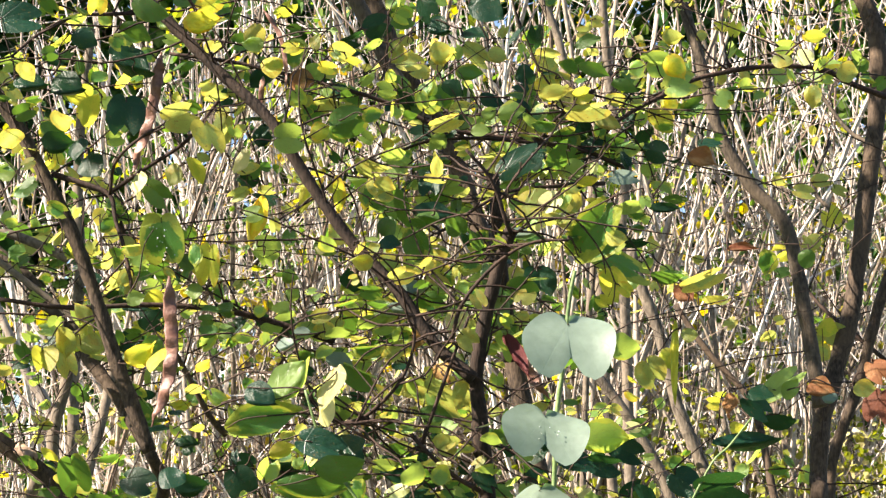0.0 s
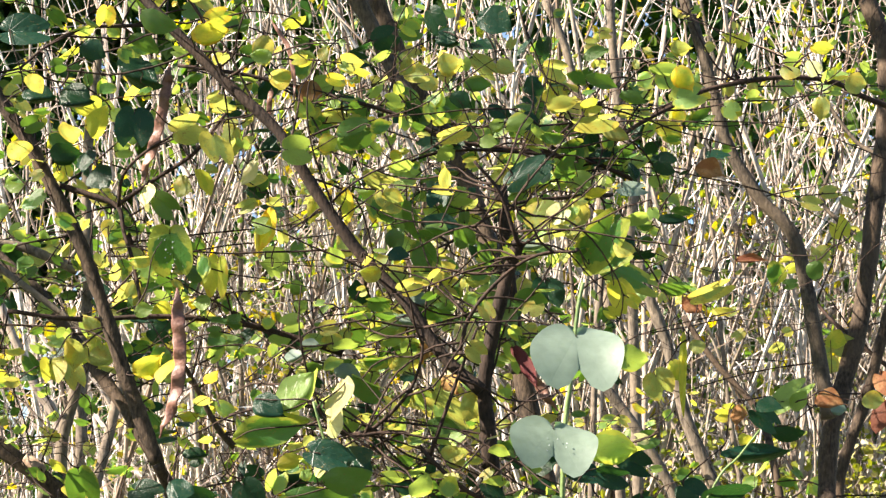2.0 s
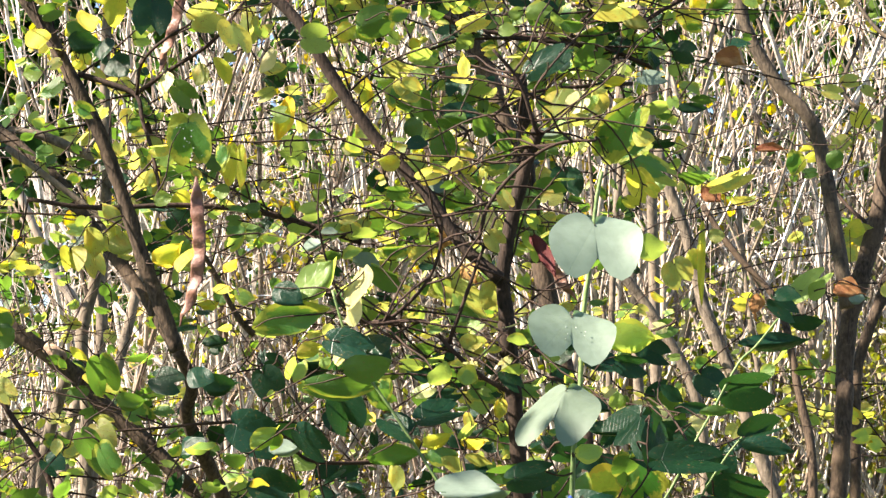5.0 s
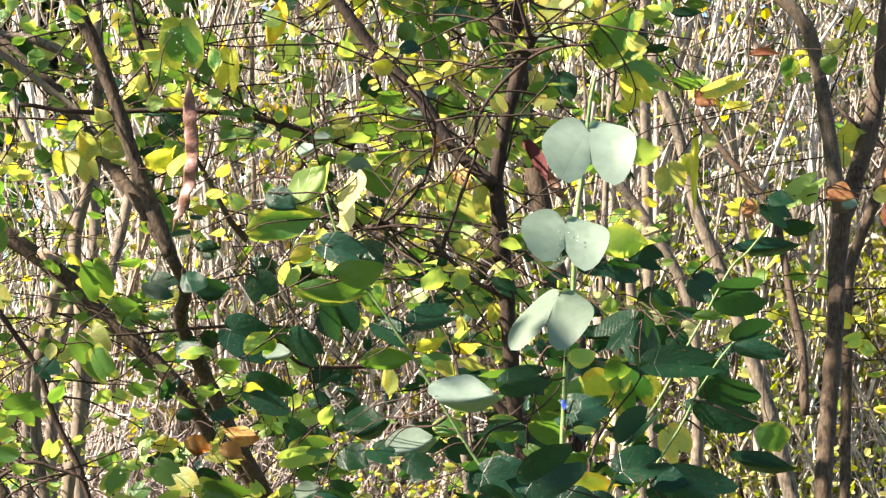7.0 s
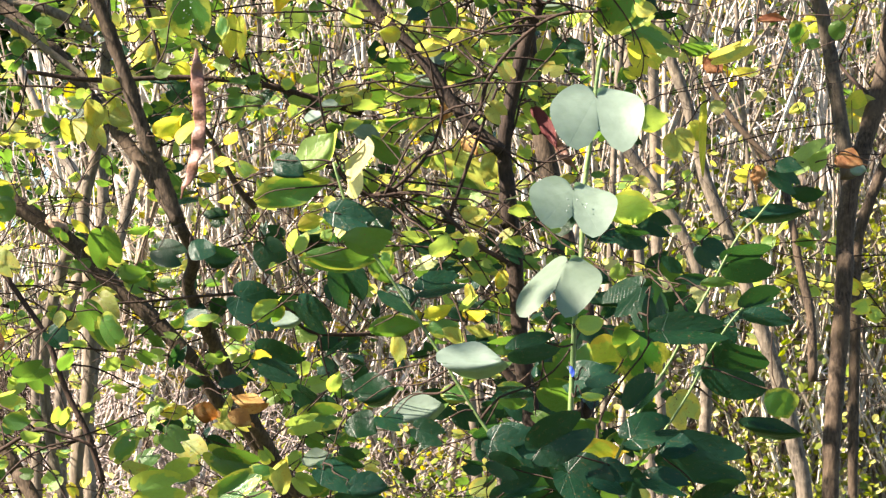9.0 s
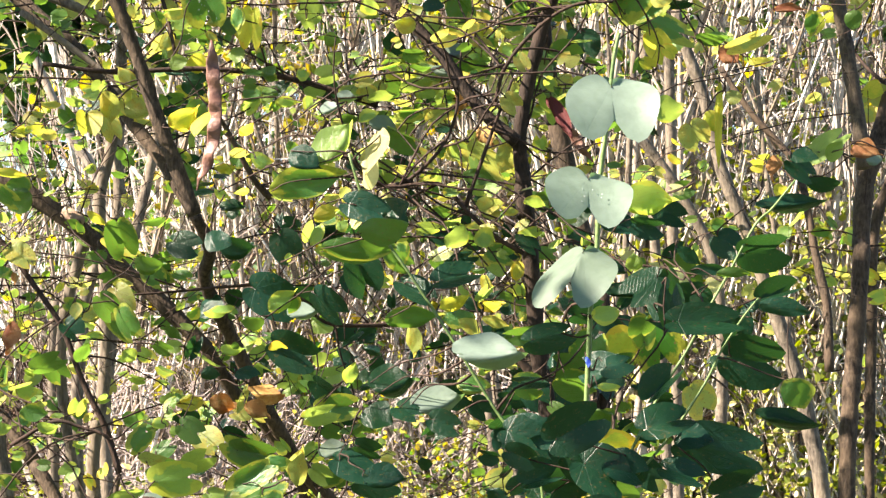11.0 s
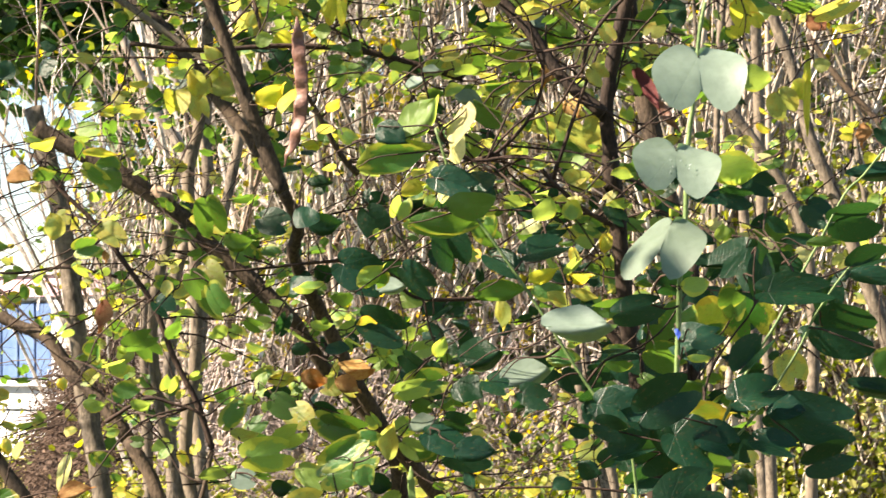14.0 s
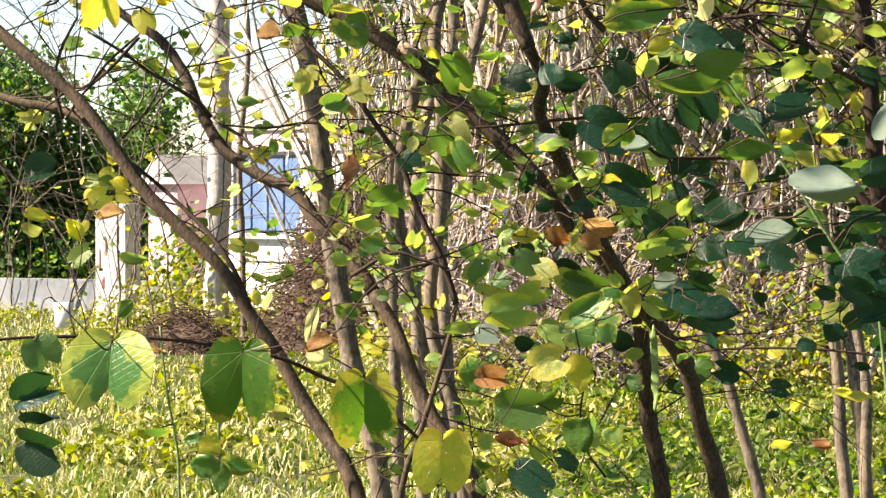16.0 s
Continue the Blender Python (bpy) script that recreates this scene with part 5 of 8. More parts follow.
limb(weed_a, "stem", green_stem, [(-1.373, 4.200, 1.217, 0.0023), (-1.361, 4.200, 1.099, 0.0027), (-1.340, 4.200, 0.980, 0.0030), (-1.332, 4.200, 0.883, 0.0034), (-1.326, 4.200, 0.411, 0.0036), (-1.320, 4.200, -0.060, 0.0038)])
limb(weed_b, "stem", green_stem, [(-1.303, 4.400, 1.180, 0.0024), (-1.304, 4.400, 1.031, 0.0030), (-1.305, 4.400, 0.855, 0.0036), (-1.306, 4.400, 0.397, 0.0038), (-1.306, 4.400, -0.060, 0.0039)])
limb(weed_b, "stem", green_stem, [(-1.336, 4.400, 1.018, 0.0018), (-1.334, 4.400, 0.907, 0.0024), (-1.318, 4.400, 0.832, 0.0030)])
limb(tree_back_f, "limb", pale_bark, [(-1.878, 8.400, 2.820, 0.0160), (-1.815, 8.400, 2.670, 0.0173), (-1.749, 8.400, 2.531, 0.0187), (-1.683, 8.400, 2.393, 0.0200), (-1.593, 8.400, 2.255, 0.0213), (-1.563, 8.400, 2.060, 0.0227), (-1.537, 8.400, 1.762, 0.0240)])
limb(tree_stub, "limb", grey_bark, [(-1.175, 5.200, 2.421, 0.0100), (-1.089, 5.200, 2.406, 0.0113), (-1.018, 5.200, 2.378, 0.0127), (-0.946, 5.200, 2.346, 0.0140)])
limb(tree_stub, "limb", grey_bark, [(-1.141, 5.050, 2.349, 0.0090), (-1.043, 5.050, 2.280, 0.0083), (-0.931, 5.050, 2.196, 0.0075), (-0.840, 5.050, 2.124, 0.0067), (-0.777, 5.050, 2.069, 0.0060)])
limb(tree_twin, "limb", dark_bark, [(0.037, 5.200, 1.551, 0.0100), (0.094, 5.200, 1.481, 0.0115), (0.150, 5.200, 1.411, 0.0130), (0.199, 5.200, 1.341, 0.0145), (0.227, 5.200, 1.258, 0.0160)])
limb(tree_twin, "limb", dark_bark, [(0.116, 5.250, 1.666, 0.0120), (0.130, 5.250, 1.552, 0.0135), (0.151, 5.250, 1.467, 0.0150), (0.187, 5.250, 1.354, 0.0165), (0.215, 5.250, 1.241, 0.0180)])
limb(tree_twin, "limb", dark_bark, [(0.299, 5.350, 1.669, 0.0170), (0.302, 5.350, 1.553, 0.0175), (0.299, 5.350, 1.438, 0.0180), (0.284, 5.350, 1.323, 0.0185), (0.262, 5.350, 1.222, 0.0190)])
limb(tree_twin, "limb", dark_bark, [(0.174, 5.300, 1.538, 0.0070), (0.189, 5.300, 1.467, 0.0080), (0.207, 5.300, 1.381, 0.0090), (0.231, 5.300, 1.267, 0.0100)])
pod(tree_left, "pod", pod_brown, [(-0.585, 4.200, 2.618, 0.0120), (-0.592, 4.200, 2.548, 0.0117), (-0.609, 4.200, 2.464, 0.0114), (-0.627, 4.200, 2.404, 0.0111), (-0.638, 4.200, 2.355, 0.0108)])
pod(tree_left, "pod", pod_brown, [(-0.519, 3.900, 2.101, 0.0132), (-0.514, 3.900, 2.024, 0.0131), (-0.511, 3.900, 1.949, 0.0130), (-0.523, 3.900, 1.874, 0.0128), (-0.548, 3.900, 1.816, 0.0127)])
pod(tree_twin, "pod", pod_brown, [(-0.376, 4.200, 2.711, 0.0051), (-0.340, 4.200, 2.656, 0.0051), (-0.327, 4.200, 2.596, 0.0051), (-0.324, 4.200, 2.530, 0.0051)])
pod(tree_left, "pod", pod_brown, [(-0.381, 4.300, 2.591, 0.0058), (-0.385, 4.300, 2.554, 0.0058), (-0.387, 4.300, 2.514, 0.0058)])
pod(tree_fork, "pod", pod_brown, [(0.135, 4.200, 2.029, 0.0091), (0.156, 4.200, 1.983, 0.0102), (0.184, 4.200, 1.937, 0.0114), (0.214, 4.200, 1.894, 0.0125)])
pod(tree_fork, "pod", pod_green, [(0.094, 4.200, 2.151, 0.0080), (0.106, 4.200, 2.099, 0.0091), (0.122, 4.200, 2.047, 0.0102), (0.142, 4.200, 2.012, 0.0114)])
limb(tree_left, "cut_stub", cut_wood, [(-0.964, 4.740, 1.836, 0.0154), (-0.941, 4.730, 1.822, 0.0141), (-0.924, 4.720, 1.809, 0.0128)])
pod(tree_fork, "pod", pod_green, [(-0.337, 4.200, 1.231, 0.0074), (-0.333, 4.200, 1.139, 0.0080), (-0.333, 4.200, 1.054, 0.0085)])
limb(tree_back, "twig", twig_bark, [(-0.533, 6.800, 0.944, 0.0037), (-0.367, 6.800, 0.982, 0.0039), (-0.185, 6.800, 0.993, 0.0041), (-0.005, 6.800, 0.990, 0.0042), (0.138, 6.800, 0.977, 0.0044), (0.351, 6.800, 0.946, 0.0046)])
limb(branch_low, "twig", twig_bark, [(-0.472, 4.200, 1.241, 0.0017), (-0.475, 4.225, 1.136, 0.0020), (-0.490, 4.250, 1.041, 0.0023), (-0.481, 4.275, 0.968, 0.0026), (-0.443, 4.300, 0.907, 0.0029)])
limb(tree_far, "twig", twig_bark, [(-1.767, 4.700, 1.671, 0.0025), (-1.717, 4.700, 1.737, 0.0032), (-1.654, 4.700, 1.790, 0.0038), (-1.585, 4.700, 1.861, 0.0045)])
limb(tree_far, "twig", twig_bark, [(-1.820, 4.700, 1.939, 0.0025), (-1.785, 4.700, 1.951, 0.0032), (-1.750, 4.700, 2.017, 0.0038)])
limb(tree_far, "twig", twig_bark, [(-1.737, 4.700, 1.910, 0.0032), (-1.779, 4.700, 1.831, 0.0040), (-1.794, 4.700, 1.751, 0.0049), (-1.774, 4.700, 1.671, 0.0057)])
limb(tree_mid, "twig", twig_bark, [(-1.410, 4.800, 1.657, 0.0026), (-1.299, 4.800, 1.650, 0.0030), (-1.188, 4.800, 1.662, 0.0035), (-1.066, 4.800, 1.638, 0.0039)])
limb(tree_mid, "twig", twig_bark, [(-1.534, 4.800, 1.895, 0.0020), (-1.560, 4.800, 1.767, 0.0024), (-1.606, 4.800, 1.686, 0.0028), (-1.663, 4.800, 1.626, 0.0033)])
pod(tree_right, "pod", pod_green, [(0.084, 4.180, 2.171, 0.0150), (0.104, 4.180, 2.115, 0.0175), (0.137, 4.180, 2.038, 0.0165)])

leaf(tree_left, leaf_mature, "bilobed", (-0.861, 4.080, 2.653), 0.100, 0.077, 0, -27, 5, (-0.881, 4.337, 2.682))
leaf(tree_left, leaf_mature, "lobe", (-0.709, 3.988, 2.584), 0.054, 0.044, 20, 4, 10, (-0.787, 4.413, 2.755))
leaf(tree_left, leaf_mature, "lobe", (-0.825, 4.036, 2.515), 0.061, 0.058, 0, -24, -17, (-0.917, 4.300, 2.634))
leaf(tree_left, leaf_mature, "lobe", (-0.752, 4.046, 2.513), 0.064, 0.073, 10, 3, -36, (-0.881, 4.337, 2.682))
leaf(tree_left, leaf_mature, "lobe", (-0.803, 4.176, 2.592), 0.050, 0.028, 15, 26, -5, (-0.881, 4.337, 2.682))
leaf(tree_twin, leaf_mature, "lobe", (-0.649, 4.183, 2.598), 0.095, 0.059, 30, -26, -7, (-0.595, 4.400, 2.667))
leaf(tree_left, leaf_mature, "bilobed", (-0.620, 3.970, 2.428), 0.083, 0.079, 90, -16, -9, (-0.630, 4.458, 2.438))
leaf(tree_left, leaf_green, "lobe", (-0.582, 4.003, 2.654), 0.077, 0.047, 20, -4, 22, (-0.659, 4.487, 2.784))
leaf(tree_left, leaf_green, "lobe", (-0.636, 4.178, 2.651), 0.070, 0.038, 30, 3, 29, (-0.682, 4.475, 2.779))
leaf(tree_fork, leaf_yellow, "lobe", (-0.479, 3.991, 2.625), 0.074, 0.046, -10, 4, 18, (-0.517, 4.073, 2.610))
leaf(tree_left, leaf_yellow, "lobe", (-0.732, 4.235, 2.500), 0.079, 0.045, -65, 3, 32, (-0.867, 4.263, 2.431))
leaf(tree_left, leaf_aging, "lobe", (-0.782, 4.163, 2.464), 0.045, 0.063, 0, 16, 47, (-0.879, 4.261, 2.454))
leaf(tree_left, leaf_aging, "bilobed", (-0.530, 4.095, 2.457), 0.070, 0.075, -21, 11, 35, (-0.541, 4.425, 2.500))
leaf(tree_left, leaf_mature, "lobe", (-0.789, 4.160, 2.419), 0.063, 0.049, 0, 22, 0, (-0.855, 4.264, 2.409))
leaf(tree_left, leaf_mature, "lobe", (-0.729, 4.065, 2.381), 0.056, 0.050, 90, 28, -33, (-0.811, 4.420, 2.389))
leaf(tree_left, leaf_mature, "lobe", (-0.705, 4.117, 2.363), 0.063, 0.060, 60, 15, -31, (-0.778, 4.440, 2.381))
leaf(tree_left, leaf_aging, "lobe", (-0.884, 4.146, 2.420), 0.045, 0.056, 80, -27, 41, (-0.879, 4.261, 2.454))
leaf(tree_left, leaf_yellow, "lobe", (-0.508, 4.179, 2.361), 0.068, 0.038, 70, 22, 39, (-0.582, 4.442, 2.466))
leaf(tree_left, leaf_green, "bilobed", (-0.583, 4.188, 2.315), 0.060, 0.052, 40, 4, 17, (-0.654, 4.467, 2.424))
leaf(tree_left, leaf_fresh, "lobe", (-0.597, 4.286, 2.276), 0.070, 0.036, 10, 26, 38, (-0.707, 4.530, 2.299))
leaf(tree_left, leaf_green, "bilobed", (-0.540, 3.974, 2.183), 0.102, 0.099, 85, 12, 27, (-0.697, 4.560, 2.251))
leaf(tree_left, leaf_yellow, "bilobed", (-0.494, 4.347, 2.192), 0.094, 0.062, 95, 19, 28, (-0.519, 4.555, 2.127))
leaf(tree_fork, leaf_yellow, "lobe", (-0.382, 4.217, 2.272), 0.093, 0.039, 105, -28, 20, (-0.266, 4.033, 2.312))
leaf(tree_left, leaf_aging, "bilobed", (-0.459, 3.997, 2.395), 0.088, 0.074, 70, -26, -32, (-0.541, 4.425, 2.500))
leaf(tree_fork, leaf_cream, "lobe", (-0.402, 4.049, 2.355), 0.055, 0.027, 120, -6, 7, (-0.323, 4.043, 2.404))
leaf(tree_fork, leaf_fresh, "bilobed", (-0.300, 3.982, 2.386), 0.058, 0.063, 0, -13, 30, (-0.323, 4.043, 2.404))
leaf(tree_fork, leaf_yellow, "lobe", (-0.250, 4.170, 2.439), 0.045, 0.039, -30, 12, -2, (-0.304, 4.040, 2.373))
leaf(tree_fork, leaf_fresh, "lobe", (-0.279, 4.102, 2.331), 0.033, 0.027, 0, -16, 20, (-0.266, 4.033, 2.312))
leaf(tree_fork, leaf_yellow, "lobe", (-0.287, 4.213, 2.312), 0.079, 0.026, 95, -29, -29, (-0.245, 4.030, 2.281))
leaf(tree_fork, leaf_yellow, "lobe", (-0.209, 4.063, 2.289), 0.085, 0.028, 90, -21, 36, (-0.224, 4.027, 2.251))
leaf(tree_twin, leaf_aging, "lobe", (-0.255, 4.077, 2.605), 0.034, 0.026, -80, -22, 12, (-0.277, 4.433, 2.612))
leaf(tree_twin, leaf_aging, "lobe", (-0.211, 4.212, 2.620), 0.057, 0.061, 0, 14, 45, (-0.240, 4.438, 2.602))
leaf(tree_twin, leaf_dry, "lobe", (-0.307, 4.331, 2.593), 0.055, 0.060, 120, 10, -9, (-0.320, 4.429, 2.622))
leaf(tree_twin, leaf_aging, "lobe", (-0.378, 4.109, 2.620), 0.064, 0.045, 90, -6, 29, (-0.406, 4.421, 2.641))
leaf(tree_twin, leaf_green, "bilobed", (-0.189, 4.026, 2.430), 0.071, 0.064, -21, -23, 25, (-0.203, 4.442, 2.592))
leaf(tree_twin, leaf_green, "lobe", (-0.138, 3.991, 2.433), 0.044, 0.032, -20, 4, 21, (-0.129, 4.450, 2.572))
leaf(tree_twin, leaf_fresh, "bilobed", (-0.101, 4.330, 2.414), 0.054, 0.069, -10, -17, 37, (-0.115, 4.400, 2.441))
leaf(tree_twin, leaf_yellow, "lobe", (-0.119, 4.332, 2.451), 0.027, 0.028, 90, 6, 19, (-0.115, 4.400, 2.441))
leaf(tree_twin, leaf_aging, "lobe", (-0.148, 4.145, 2.363), 0.068, 0.051, 10, 28, 25, (-0.115, 4.400, 2.441))
leaf(tree_twin, leaf_aging, "lobe", (-0.115, 4.008, 2.295), 0.044, 0.034, 20, 14, 31, (-0.115, 4.400, 2.441))
leaf(tree_fork, leaf_green, "lobe", (-0.156, 4.227, 2.321), 0.051, 0.034, 90, 0, 5, (-0.203, 4.023, 2.221))
leaf(tree_twin, leaf_green, "bilobed", (-0.100, 4.331, 2.310), 0.083, 0.060, 80, -8, 29, (-0.005, 4.200, 2.239))
leaf(tree_twin, leaf_mature, "bilobed", (-0.023, 4.316, 2.362), 0.064, 0.061, 100, 15, -23, (-0.051, 4.415, 2.468))
leaf(tree_twin, leaf_mature, "lobe", (-0.022, 4.207, 2.279), 0.082, 0.045, 5, -24, 6, (-0.005, 4.200, 2.239))
leaf(tree_twin, leaf_green, "bilobed", (-0.045, 4.157, 2.208), 0.069, 0.070, 60, 24, 12, (-0.005, 4.200, 2.239))
leaf(tree_fork, leaf_mature, "lobe", (-0.104, 4.039, 2.186), 0.044, 0.031, 0, 2, -12, (-0.137, 4.013, 2.142))
leaf(tree_twin, leaf_aging, "bilobed", (-0.033, 4.205, 2.175), 0.091, 0.065, -2, 19, 22, (-0.005, 4.200, 2.239))
leaf(tree_twin, leaf_mature, "lobe", (0.065, 4.157, 2.642), 0.057, 0.052, 10, -8, -38, (-0.120, 5.438, 2.868))
leaf(tree_twin, leaf_aging, "lobe", (-0.004, 3.961, 2.554), 0.047, 0.048, 0, -13, 39, (-0.120, 5.438, 2.868))
leaf(tree_twin, leaf_aging, "bilobed", (0.074, 4.333, 2.643), 0.082, 0.049, 42, 13, 49, (0.057, 4.475, 2.509))
leaf(tree_twin, leaf_aging, "lobe", (0.107, 3.982, 2.554), 0.039, 0.034, 20, -23, 26, (0.088, 4.479, 2.504))
leaf(tree_twin, leaf_mature, "bilobed", (-0.034, 4.143, 2.695), 0.056, 0.057, 60, 29, -6, (-0.186, 5.463, 2.997))
leaf(tree_back_k, leaf_mature, "lobe", (0.084, 3.951, 2.634), 0.076, 0.062, 30, 24, -21, (0.443, 9.500, 4.336))
leaf(tree_twin, leaf_mature, "lobe", (-0.011, 4.207, 2.673), 0.046, 0.048, 20, 20, -33, (-0.168, 5.456, 2.959))
leaf(tree_twin, leaf_green, "lobe", (0.053, 4.105, 2.548), 0.056, 0.034, 0, 12, 4, (0.026, 4.471, 2.514))
leaf(tree_twin, leaf_mature, "lobe", (0.103, 4.306, 2.543), 0.054, 0.033, 20, -3, -5, (0.088, 4.479, 2.504))
leaf(tree_twin, leaf_mature, "lobe", (0.018, 3.985, 2.483), 0.048, 0.036, 30, 26, 0, (-0.055, 5.413, 2.773))
leaf(tree_twin, leaf_aging, "lobe", (0.226, 4.135, 2.514), 0.063, 0.037, -10, 14, 20, (0.261, 4.300, 2.514))
leaf(tree_twin, leaf_aging, "lobe", (0.273, 4.347, 2.550), 0.062, 0.047, -10, -28, 31, (0.282, 4.300, 2.530))
leaf(tree_twin, leaf_green, "lobe", (0.312, 4.212, 2.581), 0.069, 0.033, 20, 6, 24, (0.309, 4.300, 2.553))
leaf(tree_right, leaf_green, "lobe", (0.370, 4.140, 2.527), 0.056, 0.028, 20, 26, 2, (0.425, 4.554, 2.573))
leaf(tree_twin, leaf_aging, "bilobed", (0.297, 4.169, 2.487), 0.091, 0.058, -8, 28, 33, (0.291, 4.300, 2.537))
leaf(tree_right, leaf_aging, "lobe", (0.349, 4.323, 2.498), 0.059, 0.035, 20, -3, 5, (0.376, 4.532, 2.534))
leaf(tree_back_j, leaf_green, "lobe", (0.289, 4.034, 2.593), 0.055, 0.028, -20, -14, 9, (0.720, 9.000, 3.978))
leaf(tree_right, leaf_fresh, "lobe", (0.430, 4.046, 2.564), 0.072, 0.030, 5, 5, 29, (0.526, 4.596, 2.636))
leaf(tree_right, leaf_yellow, "lobe", (0.461, 4.002, 2.535), 0.056, 0.049, 60, 24, 31, (0.547, 4.607, 2.648))
leaf(tree_right, leaf_fresh, "lobe", (0.444, 4.183, 2.574), 0.053, 0.058, 45, 24, 47, (0.506, 4.586, 2.624))
leaf(tree_right, leaf_fresh, "bilobed", (0.487, 4.151, 2.536), 0.068, 0.062, -13, -28, 21, (0.547, 4.607, 2.648))
leaf(tree_right, leaf_yellow, "lobe", (0.725, 3.952, 2.582), 0.047, 0.032, 0, 17, 31, (0.876, 4.714, 2.714))
leaf(tree_right, leaf_cream, "lobe", (0.759, 4.240, 2.622), 0.039, 0.042, 0, 3, -22, (0.841, 4.704, 2.713))
leaf(tree_right, leaf_aging, "lobe", (0.697, 4.157, 2.591), 0.045, 0.041, 10, 3, -34, (0.772, 4.682, 2.710))
leaf(tree_right, leaf_aging, "lobe", (0.833, 4.174, 2.565), 0.045, 0.047, 0, -15, 42, (0.940, 4.746, 2.694))
leaf(tree_right, leaf_aging, "lobe", (0.758, 4.153, 2.512), 0.046, 0.038, 90, 3, 10, (1.080, 5.783, 2.910))
leaf(tree_twin, leaf_aging, "bilobed", (0.007, 4.127, 2.453), 0.068, 0.038, -18, -2, 31, (-0.005, 4.467, 2.519))
leaf(tree_twin, leaf_fresh, "lobe", (0.073, 4.327, 2.499), 0.036, 0.029, -80, 11, 11, (0.057, 4.475, 2.509))
leaf(tree_twin, leaf_fresh, "lobe", (0.091, 4.054, 2.453), 0.033, 0.027, -40, 3, 6, (0.088, 4.479, 2.504))
leaf(tree_twin, leaf_fresh, "lobe", (0.073, 4.005, 2.405), 0.037, 0.030, 0, -22, 17, (0.088, 4.479, 2.504))
leaf(tree_twin, leaf_fresh, "lobe", (0.136, 4.046, 2.452), 0.056, 0.038, -15, -25, 42, (0.144, 4.487, 2.498))
leaf(tree_twin, leaf_aging, "lobe", (0.187, 4.309, 2.483), 0.066, 0.038, 10, -20, 38, (0.195, 4.496, 2.496))
leaf(tree_twin, leaf_mature, "bilobed", (0.151, 4.007, 2.346), 0.098, 0.057, -32, -16, 12, (0.184, 4.455, 2.481))
leaf(tree_twin, leaf_pale, "lobe", (0.190, 4.109, 2.360), 0.032, 0.025, -60, 0, 14, (0.218, 4.460, 2.479))
leaf(tree_twin, leaf_green, "bilobed", (0.250, 4.283, 2.416), 0.071, 0.055, -49, 29, 15, (0.261, 4.470, 2.475))
leaf(tree_twin, leaf_pale, "bilobed", (0.366, 4.119, 2.338), 0.063, 0.055, 0, -8, -34, (0.381, 4.495, 2.441))
leaf(tree_twin, leaf_yellow, "lobe", (0.290, 4.096, 2.322), 0.045, 0.023, -15, -9, 39, (0.320, 4.388, 2.375))
leaf(tree_twin, leaf_aging, "bilobed", (0.205, 4.104, 2.266), 0.111, 0.083, 13, -26, 3, (0.211, 4.338, 2.357))
leaf(tree_twin, leaf_aging, "lobe", (0.271, 4.339, 2.328), 0.061, 0.046, 90, -23, 16, (0.264, 4.363, 2.367))
leaf(tree_twin, leaf_yellow, "lobe", (0.178, 4.262, 2.327), 0.047, 0.035, -20, -13, 29, (0.187, 4.325, 2.352))
leaf(tree_back_j, leaf_fresh, "lobe", (0.394, 4.315, 2.310), 0.066, 0.034, -15, 19, 20, (0.791, 9.000, 3.185))
leaf(tree_twin, leaf_mature, "lobe", (0.466, 4.318, 2.312), 0.063, 0.023, 0, 4, -1, (0.381, 4.495, 2.441))
leaf(tree_fork, leaf_green, "bilobed", (0.292, 3.986, 2.207), 0.144, 0.081, -61, -18, 39, (0.236, 3.880, 2.166))
leaf(tree_back_j, leaf_mature, "bilobed", (0.336, 4.058, 2.214), 0.056, 0.047, 120, -28, -35, (0.783, 9.000, 3.109))
leaf(tree_fork, leaf_pale, "lobe", (0.152, 4.054, 2.210), 0.053, 0.023, 0, 6, -27, (0.129, 3.944, 2.195))
leaf(tree_fork, leaf_green, "bilobed", (0.308, 4.056, 2.180), 0.100, 0.045, -21, -9, 22, (0.236, 3.880, 2.166))
leaf(tree_back_j, leaf_green, "bilobed", (0.369, 4.321, 2.192), 0.156, 0.056, 26, -27, 30, (0.787, 9.000, 2.958))
leaf(sapling_pale, leaf_yellow, "bilobed", (0.363, 4.325, 2.149), 0.074, 0.068, 60, 28, 21, (0.216, 3.400, 2.022))
leaf(tree_right, leaf_dry, "lobe", (0.546, 4.323, 2.416), 0.059, 0.048, 20, 7, -10, (0.722, 5.164, 2.623))
leaf(tree_right, leaf_dry, "lobe", (0.586, 4.032, 2.176), 0.059, 0.020, 0, -3, -3, (0.859, 5.142, 2.405))
leaf(tree_back_e, leaf_green, "lobe", (0.441, 4.058, 2.124), 0.066, 0.042, 0, 18, 44, (0.810, 7.200, 2.507))
leaf(tree_back_e, leaf_aging, "bilobed", (0.501, 3.965, 2.104), 0.088, 0.041, -24, 3, 31, (0.810, 7.200, 2.507))
leaf(tree_back_e, leaf_yellow, "lobe", (0.569, 4.324, 2.119), 0.052, 0.029, 0, -23, -16, (0.835, 7.192, 2.466))
leaf(tree_back_e, leaf_dry, "lobe", (0.484, 4.148, 2.103), 0.046, 0.049, 40, 20, -18, (0.810, 7.200, 2.507))
leaf(tree_right, leaf_green, "lobe", (0.651, 4.153, 2.167), 0.063, 0.041, 90, 11, 44, (0.875, 5.136, 2.346))
leaf(tree_right, leaf_green, "lobe", (0.725, 4.087, 2.162), 0.044, 0.035, 90, 19, 30, (0.882, 5.133, 2.317))
